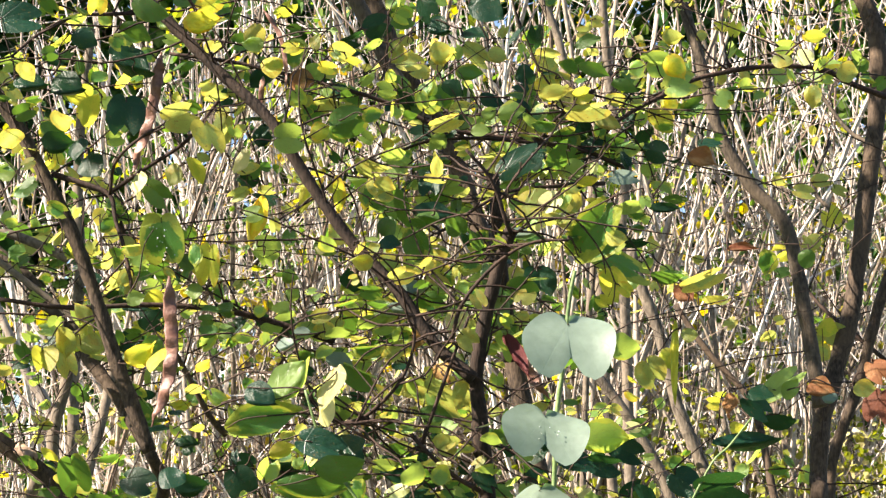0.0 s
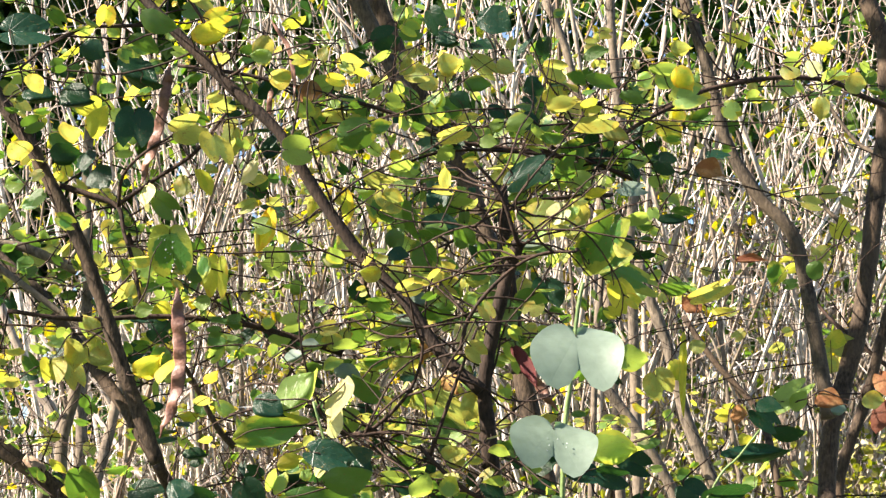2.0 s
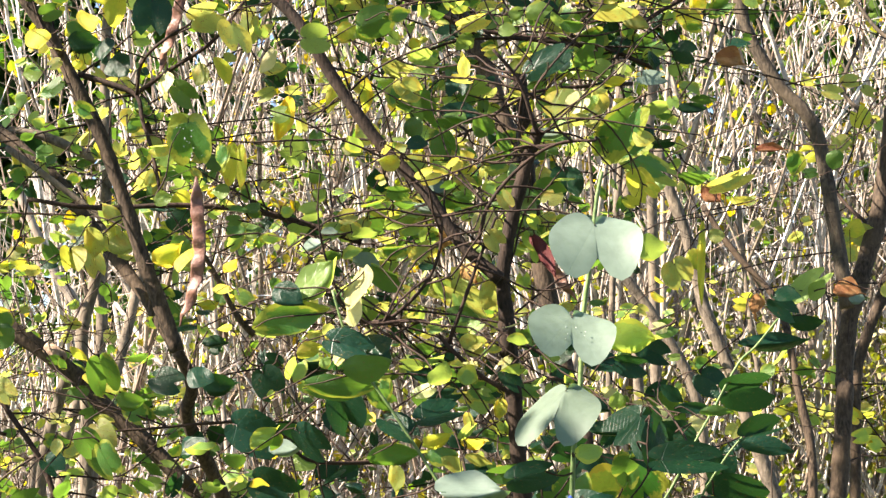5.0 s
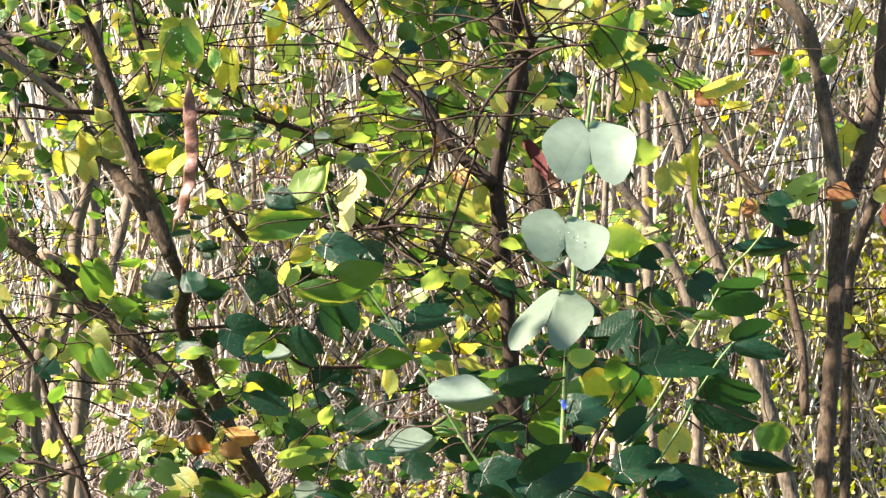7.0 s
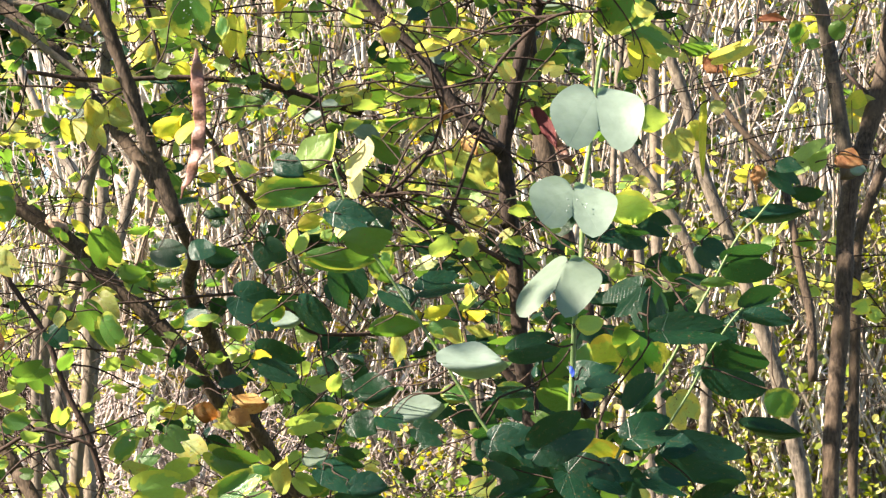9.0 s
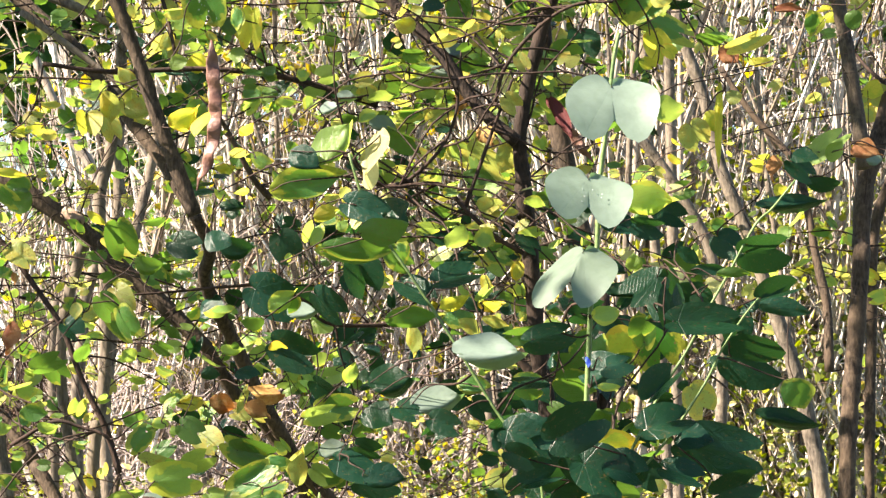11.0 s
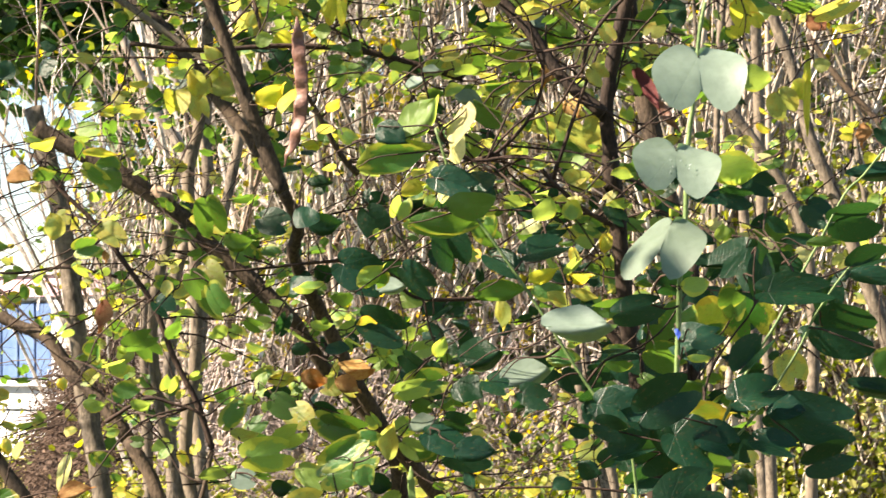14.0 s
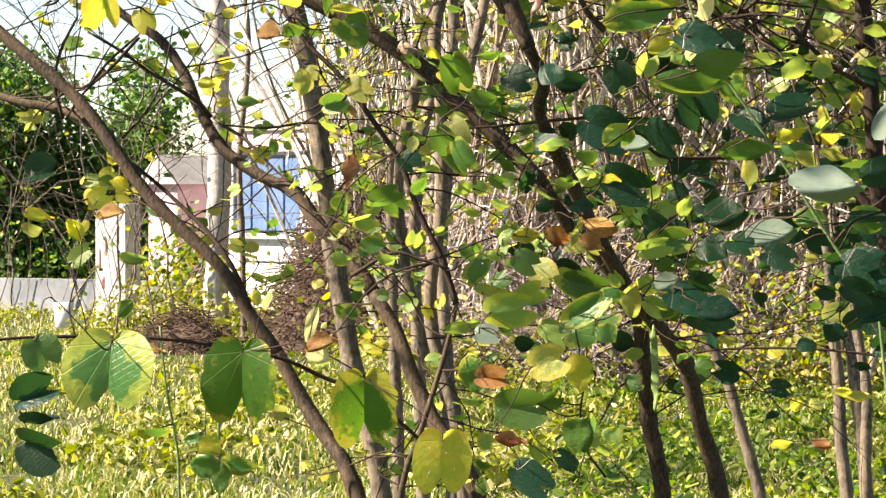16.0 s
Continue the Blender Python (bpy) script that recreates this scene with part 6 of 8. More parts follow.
leaf(tree_back_e, leaf_yellow, "lobe", (0.459, 4.204, 1.978), 0.047, 0.039, 60, -5, 16, (0.885, 7.175, 2.385))
leaf(tree_back_e, leaf_aging, "bilobed", (0.404, 4.002, 1.928), 0.058, 0.062, 60, -25, 23, (0.764, 7.000, 2.248))
leaf(tree_back_e, leaf_aging, "lobe", (0.478, 4.015, 2.006), 0.033, 0.032, 0, -24, 7, (0.860, 7.183, 2.426))
leaf(sapling_pale, leaf_mature, "bilobed", (0.198, 4.218, 2.137), 0.077, 0.071, 80, -13, -26, (0.212, 3.400, 2.004))
leaf(tree_twin, leaf_green, "bilobed", (0.157, 4.067, 2.091), 0.066, 0.051, 13, -13, -4, (0.158, 5.369, 2.262))
leaf(tree_fork, leaf_cream, "bilobed", (0.027, 4.096, 2.039), 0.050, 0.050, 80, -10, 14, (0.025, 3.943, 2.016))
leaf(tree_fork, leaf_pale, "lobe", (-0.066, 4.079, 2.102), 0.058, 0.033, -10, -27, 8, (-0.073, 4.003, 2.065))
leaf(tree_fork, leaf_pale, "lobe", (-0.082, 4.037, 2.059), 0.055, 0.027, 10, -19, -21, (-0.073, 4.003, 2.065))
leaf(tree_left, leaf_fresh, "lobe", (-0.593, 3.984, 2.068), 0.039, 0.031, -20, -13, 23, (-0.684, 4.535, 2.133))
leaf(tree_left, leaf_yellow, "bilobed", (-0.823, 4.260, 1.979), 0.068, 0.056, 80, -24, -32, (-0.920, 5.092, 2.140))
leaf(tree_left, leaf_yellow, "lobe", (-0.615, 4.185, 1.984), 0.069, 0.051, -40, -6, 37, (-0.677, 4.289, 1.982))
leaf(tree_left, leaf_yellow, "lobe", (-0.549, 3.984, 1.953), 0.062, 0.042, 110, 27, -31, (-0.639, 4.917, 2.079))
leaf(tree_left, leaf_yellow, "lobe", (-0.497, 4.307, 1.974), 0.043, 0.030, -50, 17, 41, (-0.602, 4.942, 2.013))
leaf(tree_left, leaf_aging, "lobe", (-0.774, 4.238, 2.017), 0.072, 0.044, 90, 0, 36, (-0.920, 5.092, 2.140))
leaf(tree_left, leaf_fresh, "lobe", (-0.201, 4.008, 2.002), 0.059, 0.030, -10, 19, 32, (-0.271, 4.595, 2.070))
leaf(tree_fork, leaf_fresh, "lobe", (-0.140, 4.122, 2.042), 0.069, 0.047, -20, 12, 46, (-0.073, 4.003, 2.065))
leaf(tree_left, leaf_fresh, "lobe", (-0.242, 4.251, 1.995), 0.049, 0.033, -30, 4, -39, (-0.271, 4.595, 2.070))
leaf(tree_left, leaf_fresh, "lobe", (-0.351, 4.225, 2.041), 0.046, 0.044, 0, 17, 48, (-0.386, 4.575, 2.103))
leaf(tree_left, leaf_fresh, "lobe", (-0.373, 4.207, 2.077), 0.027, 0.025, 0, -24, 37, (-0.417, 4.570, 2.111))
leaf(tree_left, leaf_pale, "lobe", (-0.295, 4.334, 2.049), 0.035, 0.022, 0, -7, -15, (-0.299, 4.590, 2.079))
leaf(tree_left, leaf_pale, "lobe", (-0.302, 3.970, 1.979), 0.039, 0.030, -20, -28, -10, (-0.327, 4.585, 2.087))
leaf(tree_fork, leaf_green, "bilobed", (-0.159, 4.048, 1.933), 0.079, 0.064, 28, 17, 32, (-0.114, 3.924, 1.868))
leaf(sapling_slim, leaf_yellow, "lobe", (-0.319, 4.151, 1.786), 0.057, 0.035, -20, 2, 17, (-0.208, 3.500, 1.769))
leaf(tree_fork, leaf_aging, "bilobed", (0.001, 4.245, 1.896), 0.116, 0.079, 42, 20, 41, (-0.008, 3.921, 1.873))
leaf(tree_fork, leaf_aging, "lobe", (0.034, 4.042, 1.888), 0.076, 0.045, 100, 8, 44, (-0.002, 3.915, 1.892))
leaf(tree_fork, leaf_dry, "lobe", (-0.004, 3.981, 1.925), 0.046, 0.039, 60, 24, -24, (0.005, 3.909, 1.910))
leaf(tree_fork, leaf_green, "lobe", (-0.015, 3.969, 1.843), 0.065, 0.033, 10, 7, 4, (-0.022, 3.933, 1.837))
leaf(tree_fork, leaf_dry, "lobe", (-0.056, 4.190, 2.017), 0.041, 0.035, 100, -10, -4, (-0.056, 3.893, 1.975))
leaf(tree_fork, leaf_fresh, "lobe", (-0.178, 4.227, 2.091), 0.051, 0.027, -10, 7, 31, (-0.115, 4.010, 2.118))
leaf(tree_left, leaf_green, "lobe", (-0.254, 4.144, 2.057), 0.045, 0.023, 10, 28, 0, (-0.299, 4.590, 2.079))
leaf(tree_left, leaf_fresh, "lobe", (-0.390, 4.037, 1.998), 0.044, 0.024, 0, 0, 24, (-0.417, 4.570, 2.111))
leaf(tree_fork, leaf_aging, "bilobed", (-0.095, 4.136, 1.987), 0.057, 0.034, -37, 2, 18, (-0.064, 3.902, 1.944))
leaf(tree_fork, leaf_fresh, "lobe", (-0.118, 4.139, 2.027), 0.050, 0.030, -10, -12, 32, (-0.055, 3.889, 1.990))
leaf(tree_left, leaf_green, "lobe", (-0.289, 4.348, 2.000), 0.042, 0.028, 0, 29, 14, (-0.299, 4.590, 2.079))
leaf(tree_left, leaf_pale, "lobe", (-0.216, 4.317, 1.985), 0.060, 0.037, 20, 25, -35, (-0.271, 4.595, 2.070))
leaf(tree_back_e, leaf_mature, "bilobed", (0.602, 3.986, 1.861), 0.065, 0.052, 36, -22, 5, (1.058, 7.125, 2.138))
leaf(tree_right, leaf_fresh, "bilobed", (0.679, 4.153, 1.921), 0.102, 0.048, -39, -16, -13, (0.919, 5.106, 2.018))
leaf(tree_back_e, leaf_mature, "lobe", (0.604, 3.960, 1.880), 0.054, 0.043, 0, -29, -12, (1.048, 7.133, 2.175))
leaf(tree_right, leaf_fresh, "lobe", (0.692, 4.130, 1.908), 0.049, 0.035, -60, -11, 27, (0.919, 5.106, 2.018))
leaf(tree_right, leaf_dry, "lobe", (0.740, 4.076, 1.902), 0.056, 0.046, 10, 20, -39, (0.922, 5.103, 1.990))
leaf(tree_right, leaf_pale, "lobe", (0.790, 4.250, 1.904), 0.032, 0.035, 0, 20, -33, (0.922, 5.103, 1.990))
leaf(tree_back_e, leaf_mature, "lobe", (0.698, 4.321, 1.862), 0.070, 0.037, 0, 12, 9, (1.078, 7.108, 2.065))
leaf(sapling_broad, leaf_mature, "lobe", (0.584, 4.066, 1.802), 0.121, 0.030, -5, -7, -18, (0.461, 3.300, 1.747))
leaf(sapling_broad, leaf_yellow, "lobe", (0.614, 4.350, 1.850), 0.031, 0.033, 0, 5, 29, (0.470, 3.300, 1.758))
leaf(tree_right, leaf_aging, "lobe", (0.823, 4.060, 1.901), 0.044, 0.038, 0, -27, 44, (1.180, 5.617, 2.150))
leaf(tree_back_e, leaf_dry, "lobe", (0.558, 4.064, 1.873), 0.049, 0.034, 100, 26, -26, (1.014, 7.142, 2.217))
leaf(tree_right, leaf_dry, "bilobed", (0.851, 4.056, 1.939), 0.054, 0.045, 60, 0, -29, (1.180, 5.617, 2.150))
leaf(tree_right, leaf_red, "bilobed", (0.858, 4.099, 1.871), 0.067, 0.070, 100, 27, 8, (1.180, 5.617, 2.150))
leaf(sapling_slim, leaf_fresh, "lobe", (-0.263, 3.526, 1.862), 0.088, 0.059, -55, -10, -20, (-0.232, 3.500, 1.845))
leaf(sapling_slim, leaf_mature, "lobe", (-0.308, 3.502, 1.839), 0.057, 0.049, 30, 10, -30, (-0.232, 3.500, 1.845))
leaf(sapling_slim, leaf_green, "lobe", (-0.306, 3.539, 1.799), 0.135, 0.065, -15, 0, 25, (-0.222, 3.500, 1.812))
leaf(sapling_slim, leaf_cream, "lobe", (-0.192, 3.542, 1.850), 0.138, 0.047, 100, 20, -50, (-0.227, 3.500, 1.829))
leaf(sapling_slim, leaf_mature, "bilobed", (-0.202, 3.491, 1.750), 0.086, 0.054, 20, 10, -30, (-0.199, 3.500, 1.750))
leaf(sapling_slim, leaf_mature, "lobe", (-0.161, 3.514, 1.751), 0.060, 0.051, 60, 10, -40, (-0.188, 3.500, 1.728))
leaf(sapling_slim, leaf_green, "lobe", (-0.170, 3.426, 1.712), 0.082, 0.052, -12, 6, 20, (-0.181, 3.500, 1.716))
leaf(sapling_slim, leaf_green, "lobe", (-0.217, 3.515, 1.685), 0.126, 0.044, 0, 0, 30, (-0.174, 3.500, 1.705))
leaf(sapling_slim, leaf_fresh, "lobe", (-0.051, 3.479, 1.702), 0.047, 0.040, -60, 15, 25, (-0.130, 3.500, 1.643))
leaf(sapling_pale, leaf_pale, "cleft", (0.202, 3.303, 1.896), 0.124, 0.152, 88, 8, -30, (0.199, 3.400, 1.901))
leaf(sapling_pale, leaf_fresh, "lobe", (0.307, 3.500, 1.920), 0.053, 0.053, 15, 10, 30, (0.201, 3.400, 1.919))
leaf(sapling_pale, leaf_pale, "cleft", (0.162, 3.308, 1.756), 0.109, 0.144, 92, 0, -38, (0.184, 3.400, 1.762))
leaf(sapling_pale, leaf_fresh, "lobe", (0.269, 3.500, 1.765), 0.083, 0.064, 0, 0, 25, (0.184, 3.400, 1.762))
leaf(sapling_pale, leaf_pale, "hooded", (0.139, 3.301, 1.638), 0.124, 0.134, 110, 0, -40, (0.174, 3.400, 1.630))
leaf(sapling_pale, leaf_fresh, "lobe", (0.188, 3.298, 1.571), 0.045, 0.033, -10, 14, -25, (0.169, 3.400, 1.563))
leaf(sapling_pale, leaf_mature, "bilobed", (0.099, 3.319, 1.535), 0.083, 0.045, -15, 0, -30, (0.168, 3.400, 1.538))
leaf(sapling_pale, leaf_mature, "bilobed", (0.054, 3.298, 1.379), 0.064, 0.060, 21, 8, -35, (0.160, 3.400, 1.378))
leaf(sapling_pale, leaf_mature, "bilobed", (0.095, 3.310, 1.378), 0.066, 0.054, 4, -2, -21, (0.160, 3.400, 1.378))
leaf(sapling_pale, leaf_mature, "bilobed", (0.144, 3.326, 1.369), 0.055, 0.045, -60, -4, -9, (0.160, 3.400, 1.378))
leaf(sapling_pale, leaf_mature, "bilobed", (0.205, 3.295, 1.490), 0.054, 0.037, -18, -24, -26, (0.165, 3.400, 1.485))
leaf(sapling_pale, leaf_fresh, "lobe", (0.192, 3.296, 1.455), 0.036, 0.014, 0, 4, 1, (0.164, 3.400, 1.458))
leaf(sapling_pale, leaf_yellow, "lobe", (0.201, 3.305, 1.366), 0.075, 0.056, 0, -10, 25, (0.159, 3.400, 1.353))
leaf(sapling_pale, leaf_mature, "bilobed", (0.085, 3.305, 1.308), 0.069, 0.054, -19, -9, -36, (0.158, 3.400, 1.302))
leaf(sapling_pale, leaf_mature, "bilobed", (0.156, 3.297, 1.326), 0.081, 0.060, 31, 0, -5, (0.159, 3.400, 1.327))
leaf(tree_left, leaf_aging, "bilobed", (-0.752, 4.288, 1.741), 0.083, 0.080, 19, 23, 37, (-0.881, 4.800, 1.744))
leaf(tree_left, leaf_green, "lobe", (-0.668, 4.094, 1.685), 0.056, 0.042, 0, -11, 35, (-0.822, 4.800, 1.688))
leaf(tree_left, leaf_green, "bilobed", (-0.695, 4.336, 1.673), 0.053, 0.052, 40, -22, 16, (-0.802, 4.800, 1.672))
leaf(tree_left, leaf_aging, "bilobed", (-0.745, 4.244, 1.617), 0.070, 0.066, 60, 18, -13, (-0.753, 4.300, 1.630))
leaf(tree_stub, leaf_aging, "lobe", (-0.779, 3.933, 1.590), 0.033, 0.031, 90, 25, -10, (-1.015, 5.000, 1.611))
leaf(tree_stub, leaf_aging, "lobe", (-0.781, 4.111, 1.585), 0.041, 0.032, -20, -3, -27, (-1.015, 5.000, 1.611))
leaf(tree_left, leaf_green, "bilobed", (-0.689, 3.968, 1.566), 0.071, 0.073, 60, 28, 0, (-0.753, 4.300, 1.630))
leaf(tree_left, leaf_mature, "bilobed", (-0.621, 4.271, 1.734), 0.071, 0.068, 20, 16, -39, (-0.613, 4.299, 1.819))
leaf(tree_left, leaf_mature, "lobe", (-0.511, 3.957, 1.728), 0.055, 0.053, 20, 4, -37, (-0.613, 4.299, 1.819))
leaf(tree_left, leaf_mature, "lobe", (-0.511, 4.222, 1.726), 0.069, 0.052, 0, 27, -5, (-0.527, 4.362, 1.652))
leaf(tree_left, leaf_mature, "bilobed", (-0.399, 4.138, 1.722), 0.067, 0.067, 60, -3, 2, (-0.449, 4.394, 1.667))
leaf(sapling_slim, leaf_mature, "bilobed", (-0.235, 3.945, 1.658), 0.083, 0.077, 70, -11, 11, (-0.154, 3.500, 1.676))
leaf(sapling_slim, leaf_fresh, "lobe", (-0.249, 3.986, 1.676), 0.050, 0.029, 80, -14, -39, (-0.166, 3.500, 1.693))
leaf(tree_left, leaf_mature, "bilobed", (-0.427, 4.142, 1.621), 0.108, 0.090, 26, -11, 6, (-0.422, 4.200, 1.651))
leaf(tree_left, leaf_fresh, "lobe", (-0.395, 4.009, 1.609), 0.062, 0.040, -40, 1, 16, (-0.398, 4.225, 1.634))
leaf(tree_left, leaf_pale, "lobe", (-0.365, 4.085, 1.591), 0.055, 0.036, -5, 8, -36, (-0.364, 4.263, 1.607))
leaf(tree_left, leaf_mature, "bilobed", (-0.303, 3.987, 1.600), 0.082, 0.071, 40, 23, -4, (-0.343, 4.288, 1.584))
leaf(sapling_slim, leaf_green, "lobe", (-0.053, 3.936, 1.578), 0.064, 0.039, 0, -16, 16, (-0.068, 3.500, 1.548))
leaf(tree_left, leaf_yellow, "lobe", (-0.407, 4.067, 1.514), 0.042, 0.049, 0, 0, 40, (-0.353, 4.275, 1.596))
leaf(tree_left, leaf_mature, "bilobed", (-0.377, 4.063, 1.514), 0.099, 0.083, 23, 17, 0, (-0.332, 4.300, 1.573))
leaf(tree_left, leaf_fresh, "lobe", (-0.470, 4.127, 1.542), 0.038, 0.033, 0, -17, -22, (-0.567, 4.655, 1.541))
leaf(tree_left, leaf_fresh, "lobe", (-0.524, 4.269, 1.518), 0.046, 0.026, 0, -16, 41, (-0.674, 4.800, 1.550))
leaf(tree_left, leaf_fresh, "bilobed", (-0.540, 4.033, 1.491), 0.057, 0.053, 46, 23, 46, (-0.674, 4.800, 1.550))
leaf(tree_left, leaf_mature, "lobe", (-0.521, 3.925, 1.468), 0.036, 0.028, 0, 5, 10, (-0.674, 4.800, 1.550))
leaf(tree_left, leaf_mature, "lobe", (-0.451, 3.924, 1.471), 0.049, 0.032, 0, -28, -7, (-0.535, 4.702, 1.461))
leaf(tree_left, leaf_fresh, "lobe", (-0.265, 4.087, 1.470), 0.051, 0.032, -70, 12, 30, (-0.264, 4.338, 1.569))
leaf(tree_left, leaf_mature, "bilobed", (-0.319, 4.220, 1.429), 0.088, 0.066, 39, 29, 11, (-0.309, 4.313, 1.572))
leaf(tree_left, leaf_fresh, "bilobed", (-0.322, 4.048, 1.391), 0.071, 0.049, -17, 1, 25, (-0.466, 4.782, 1.316))
leaf(tree_left, leaf_dry, "lobe", (-0.537, 4.226, 1.405), 0.055, 0.053, 20, 20, 14, (-0.591, 4.900, 1.415))
leaf(tree_left, leaf_dry, "lobe", (-0.438, 4.099, 1.433), 0.065, 0.041, 10, -23, -35, (-0.509, 4.734, 1.405))
leaf(tree_left, leaf_dry, "lobe", (-0.436, 3.936, 1.401), 0.049, 0.037, 30, -4, 8, (-0.550, 4.950, 1.377))
leaf(tree_left, leaf_aging, "lobe", (-0.487, 4.153, 1.418), 0.087, 0.017, 110, 15, 41, (-0.581, 4.912, 1.405))
leaf(branch_low, leaf_green, "bilobed", (-0.452, 4.039, 1.317), 0.094, 0.063, 10, 12, 4, (-0.472, 4.200, 1.241))
leaf(tree_left, leaf_aging, "lobe", (-0.380, 4.144, 1.291), 0.071, 0.039, -70, -3, 40, (-0.464, 5.025, 1.239))
leaf(tree_dark, leaf_green, "bilobed", (-0.622, 4.114, 1.275), 0.094, 0.073, 15, 7, 15, (-0.758, 4.300, 1.263))
leaf(branch_low, leaf_aging, "bilobed", (-0.544, 4.069, 1.338), 0.064, 0.062, 40, -2, -36, (-0.472, 4.200, 1.241))
leaf(branch_low, leaf_green, "bilobed", (-0.451, 3.988, 1.271), 0.098, 0.054, -34, -9, 8, (-0.472, 4.200, 1.241))
leaf(branch_low, leaf_mature, "lobe", (-0.596, 4.331, 1.269), 0.035, 0.034, 0, 7, -25, (-0.472, 4.200, 1.241))
leaf(tree_left, leaf_pale, "lobe", (-0.313, 4.222, 1.315), 0.058, 0.043, -20, -11, -24, (-0.420, 4.845, 1.235))
leaf(tree_back, leaf_mature, "lobe", (-0.115, 3.902, 1.304), 0.028, 0.027, 0, 15, 10, (-0.185, 6.800, 0.993))
leaf(tree_left, leaf_green, "bilobed", (-0.299, 4.185, 1.401), 0.091, 0.061, -8, -15, 18, (-0.309, 4.313, 1.572))
leaf(tree_left, leaf_aging, "lobe", (-0.152, 4.331, 1.539), 0.064, 0.040, 90, 27, 23, (-0.172, 4.388, 1.573))
leaf(tree_dark, leaf_fresh, "lobe", (-0.620, 4.093, 1.408), 0.043, 0.025, -70, 0, -29, (-0.806, 4.400, 1.354))
leaf(tree_dark, leaf_fresh, "lobe", (-0.668, 4.261, 1.364), 0.035, 0.026, 0, 14, 2, (-0.798, 4.400, 1.330))
leaf(tree_stub, leaf_green, "bilobed", (-0.865, 4.173, 1.479), 0.073, 0.058, 63, -2, 34, (-1.024, 5.000, 1.472))
leaf(tree_dark, leaf_green, "lobe", (-0.908, 4.168, 1.389), 0.057, 0.040, 0, 0, 14, (-0.917, 4.300, 1.357))
leaf(tree_dark, leaf_green, "bilobed", (-0.563, 3.972, 1.363), 0.055, 0.052, 29, -27, 22, (-0.790, 4.400, 1.306))
leaf(tree_dark, leaf_aging, "lobe", (-0.650, 4.047, 1.305), 0.055, 0.039, 0, 28, 14, (-0.758, 4.300, 1.263))
leaf(tree_fork, leaf_aging, "lobe", (0.060, 4.019, 1.667), 0.044, 0.031, 90, -24, 32, (0.057, 3.947, 1.705))
leaf(sapling_broad, leaf_turning, "bilobed", (0.343, 4.219, 1.533), 0.128, 0.115, 70, 0, 10, (0.306, 3.300, 1.495))
leaf(sapling_pale, leaf_yellow, "bilobed", (0.267, 4.101, 1.521), 0.085, 0.072, 115, -15, 36, (0.166, 3.400, 1.513))
leaf(sapling_broad, leaf_green, "bilobed", (0.393, 4.203, 1.664), 0.099, 0.079, 60, 14, 37, (0.358, 3.300, 1.591))
leaf(sapling_pale, leaf_green, "lobe", (0.307, 4.199, 1.675), 0.063, 0.042, 90, -22, 37, (0.176, 3.400, 1.647))
leaf(sapling_pale, leaf_mature, "lobe", (0.273, 4.032, 1.630), 0.092, 0.033, 0, 4, -19, (0.172, 3.400, 1.614))
leaf(sapling_broad, leaf_aging, "bilobed", (0.429, 4.232, 1.414), 0.078, 0.074, 60, -18, 23, (0.330, 3.300, 1.440))
leaf(tree_twin, leaf_aging, "lobe", (0.016, 3.969, 1.568), 0.054, 0.031, 20, 23, 26, (0.080, 5.300, 1.520))
leaf(sapling_slim, leaf_yellow, "lobe", (0.006, 4.078, 1.603), 0.049, 0.036, 0, 29, 23, (-0.068, 3.500, 1.548))
leaf(tree_fork, leaf_green, "lobe", (-0.029, 4.264, 1.747), 0.058, 0.056, 0, 9, 44, (-0.012, 3.933, 1.755))
leaf(tree_fork, leaf_mature, "bilobed", (0.080, 3.946, 1.718), 0.054, 0.038, 44, -16, -15, (0.057, 3.947, 1.705))
leaf(tree_fork, leaf_green, "bilobed", (0.028, 4.068, 1.702), 0.060, 0.046, 14, -26, 25, (0.044, 3.944, 1.713))
leaf(sapling_broad, leaf_mature, "bilobed", (0.388, 4.273, 1.713), 0.058, 0.045, -35, -7, 7, (0.376, 3.300, 1.622))
leaf(sapling_broad, leaf_mature, "bilobed", (0.473, 4.102, 1.727), 0.066, 0.058, 41, 9, -39, (0.405, 3.300, 1.674))
leaf(sapling_pale, leaf_mature, "bilobed", (0.267, 4.187, 1.766), 0.069, 0.060, 14, -7, -32, (0.181, 3.400, 1.707))
leaf(tree_back_k, leaf_mature, "bilobed", (0.309, 3.992, 1.753), 0.065, 0.051, 9, 13, 10, (0.764, 9.500, 2.076))
leaf(tree_back_j, leaf_mature, "bilobed", (0.376, 4.267, 1.794), 0.074, 0.058, 20, -7, -5, (0.803, 9.000, 2.091))
leaf(tree_fork, leaf_mature, "bilobed", (-0.048, 3.935, 1.685), 0.067, 0.042, -31, 2, -36, (0.002, 3.935, 1.742))
leaf(tree_fork, leaf_mature, "bilobed", (-0.091, 3.946, 1.739), 0.065, 0.052, 37, -20, -10, (-0.041, 3.927, 1.781))
leaf(sapling_slim, leaf_green, "lobe", (-0.226, 3.548, 1.681), 0.119, 0.051, 0, 0, 30, (-0.174, 3.500, 1.705))
leaf(sapling_slim, leaf_mature, "bilobed", (-0.119, 3.510, 1.612), 0.077, 0.055, 40, 0, -40, (-0.119, 3.500, 1.626))
leaf(sapling_slim, leaf_mature, "bilobed", (-0.052, 3.491, 1.636), 0.081, 0.059, -20, 0, -40, (-0.102, 3.500, 1.600))
leaf(sapling_slim, leaf_yellow, "lobe", (-0.058, 3.598, 1.596), 0.053, 0.029, -20, 10, 16, (-0.085, 3.500, 1.574))
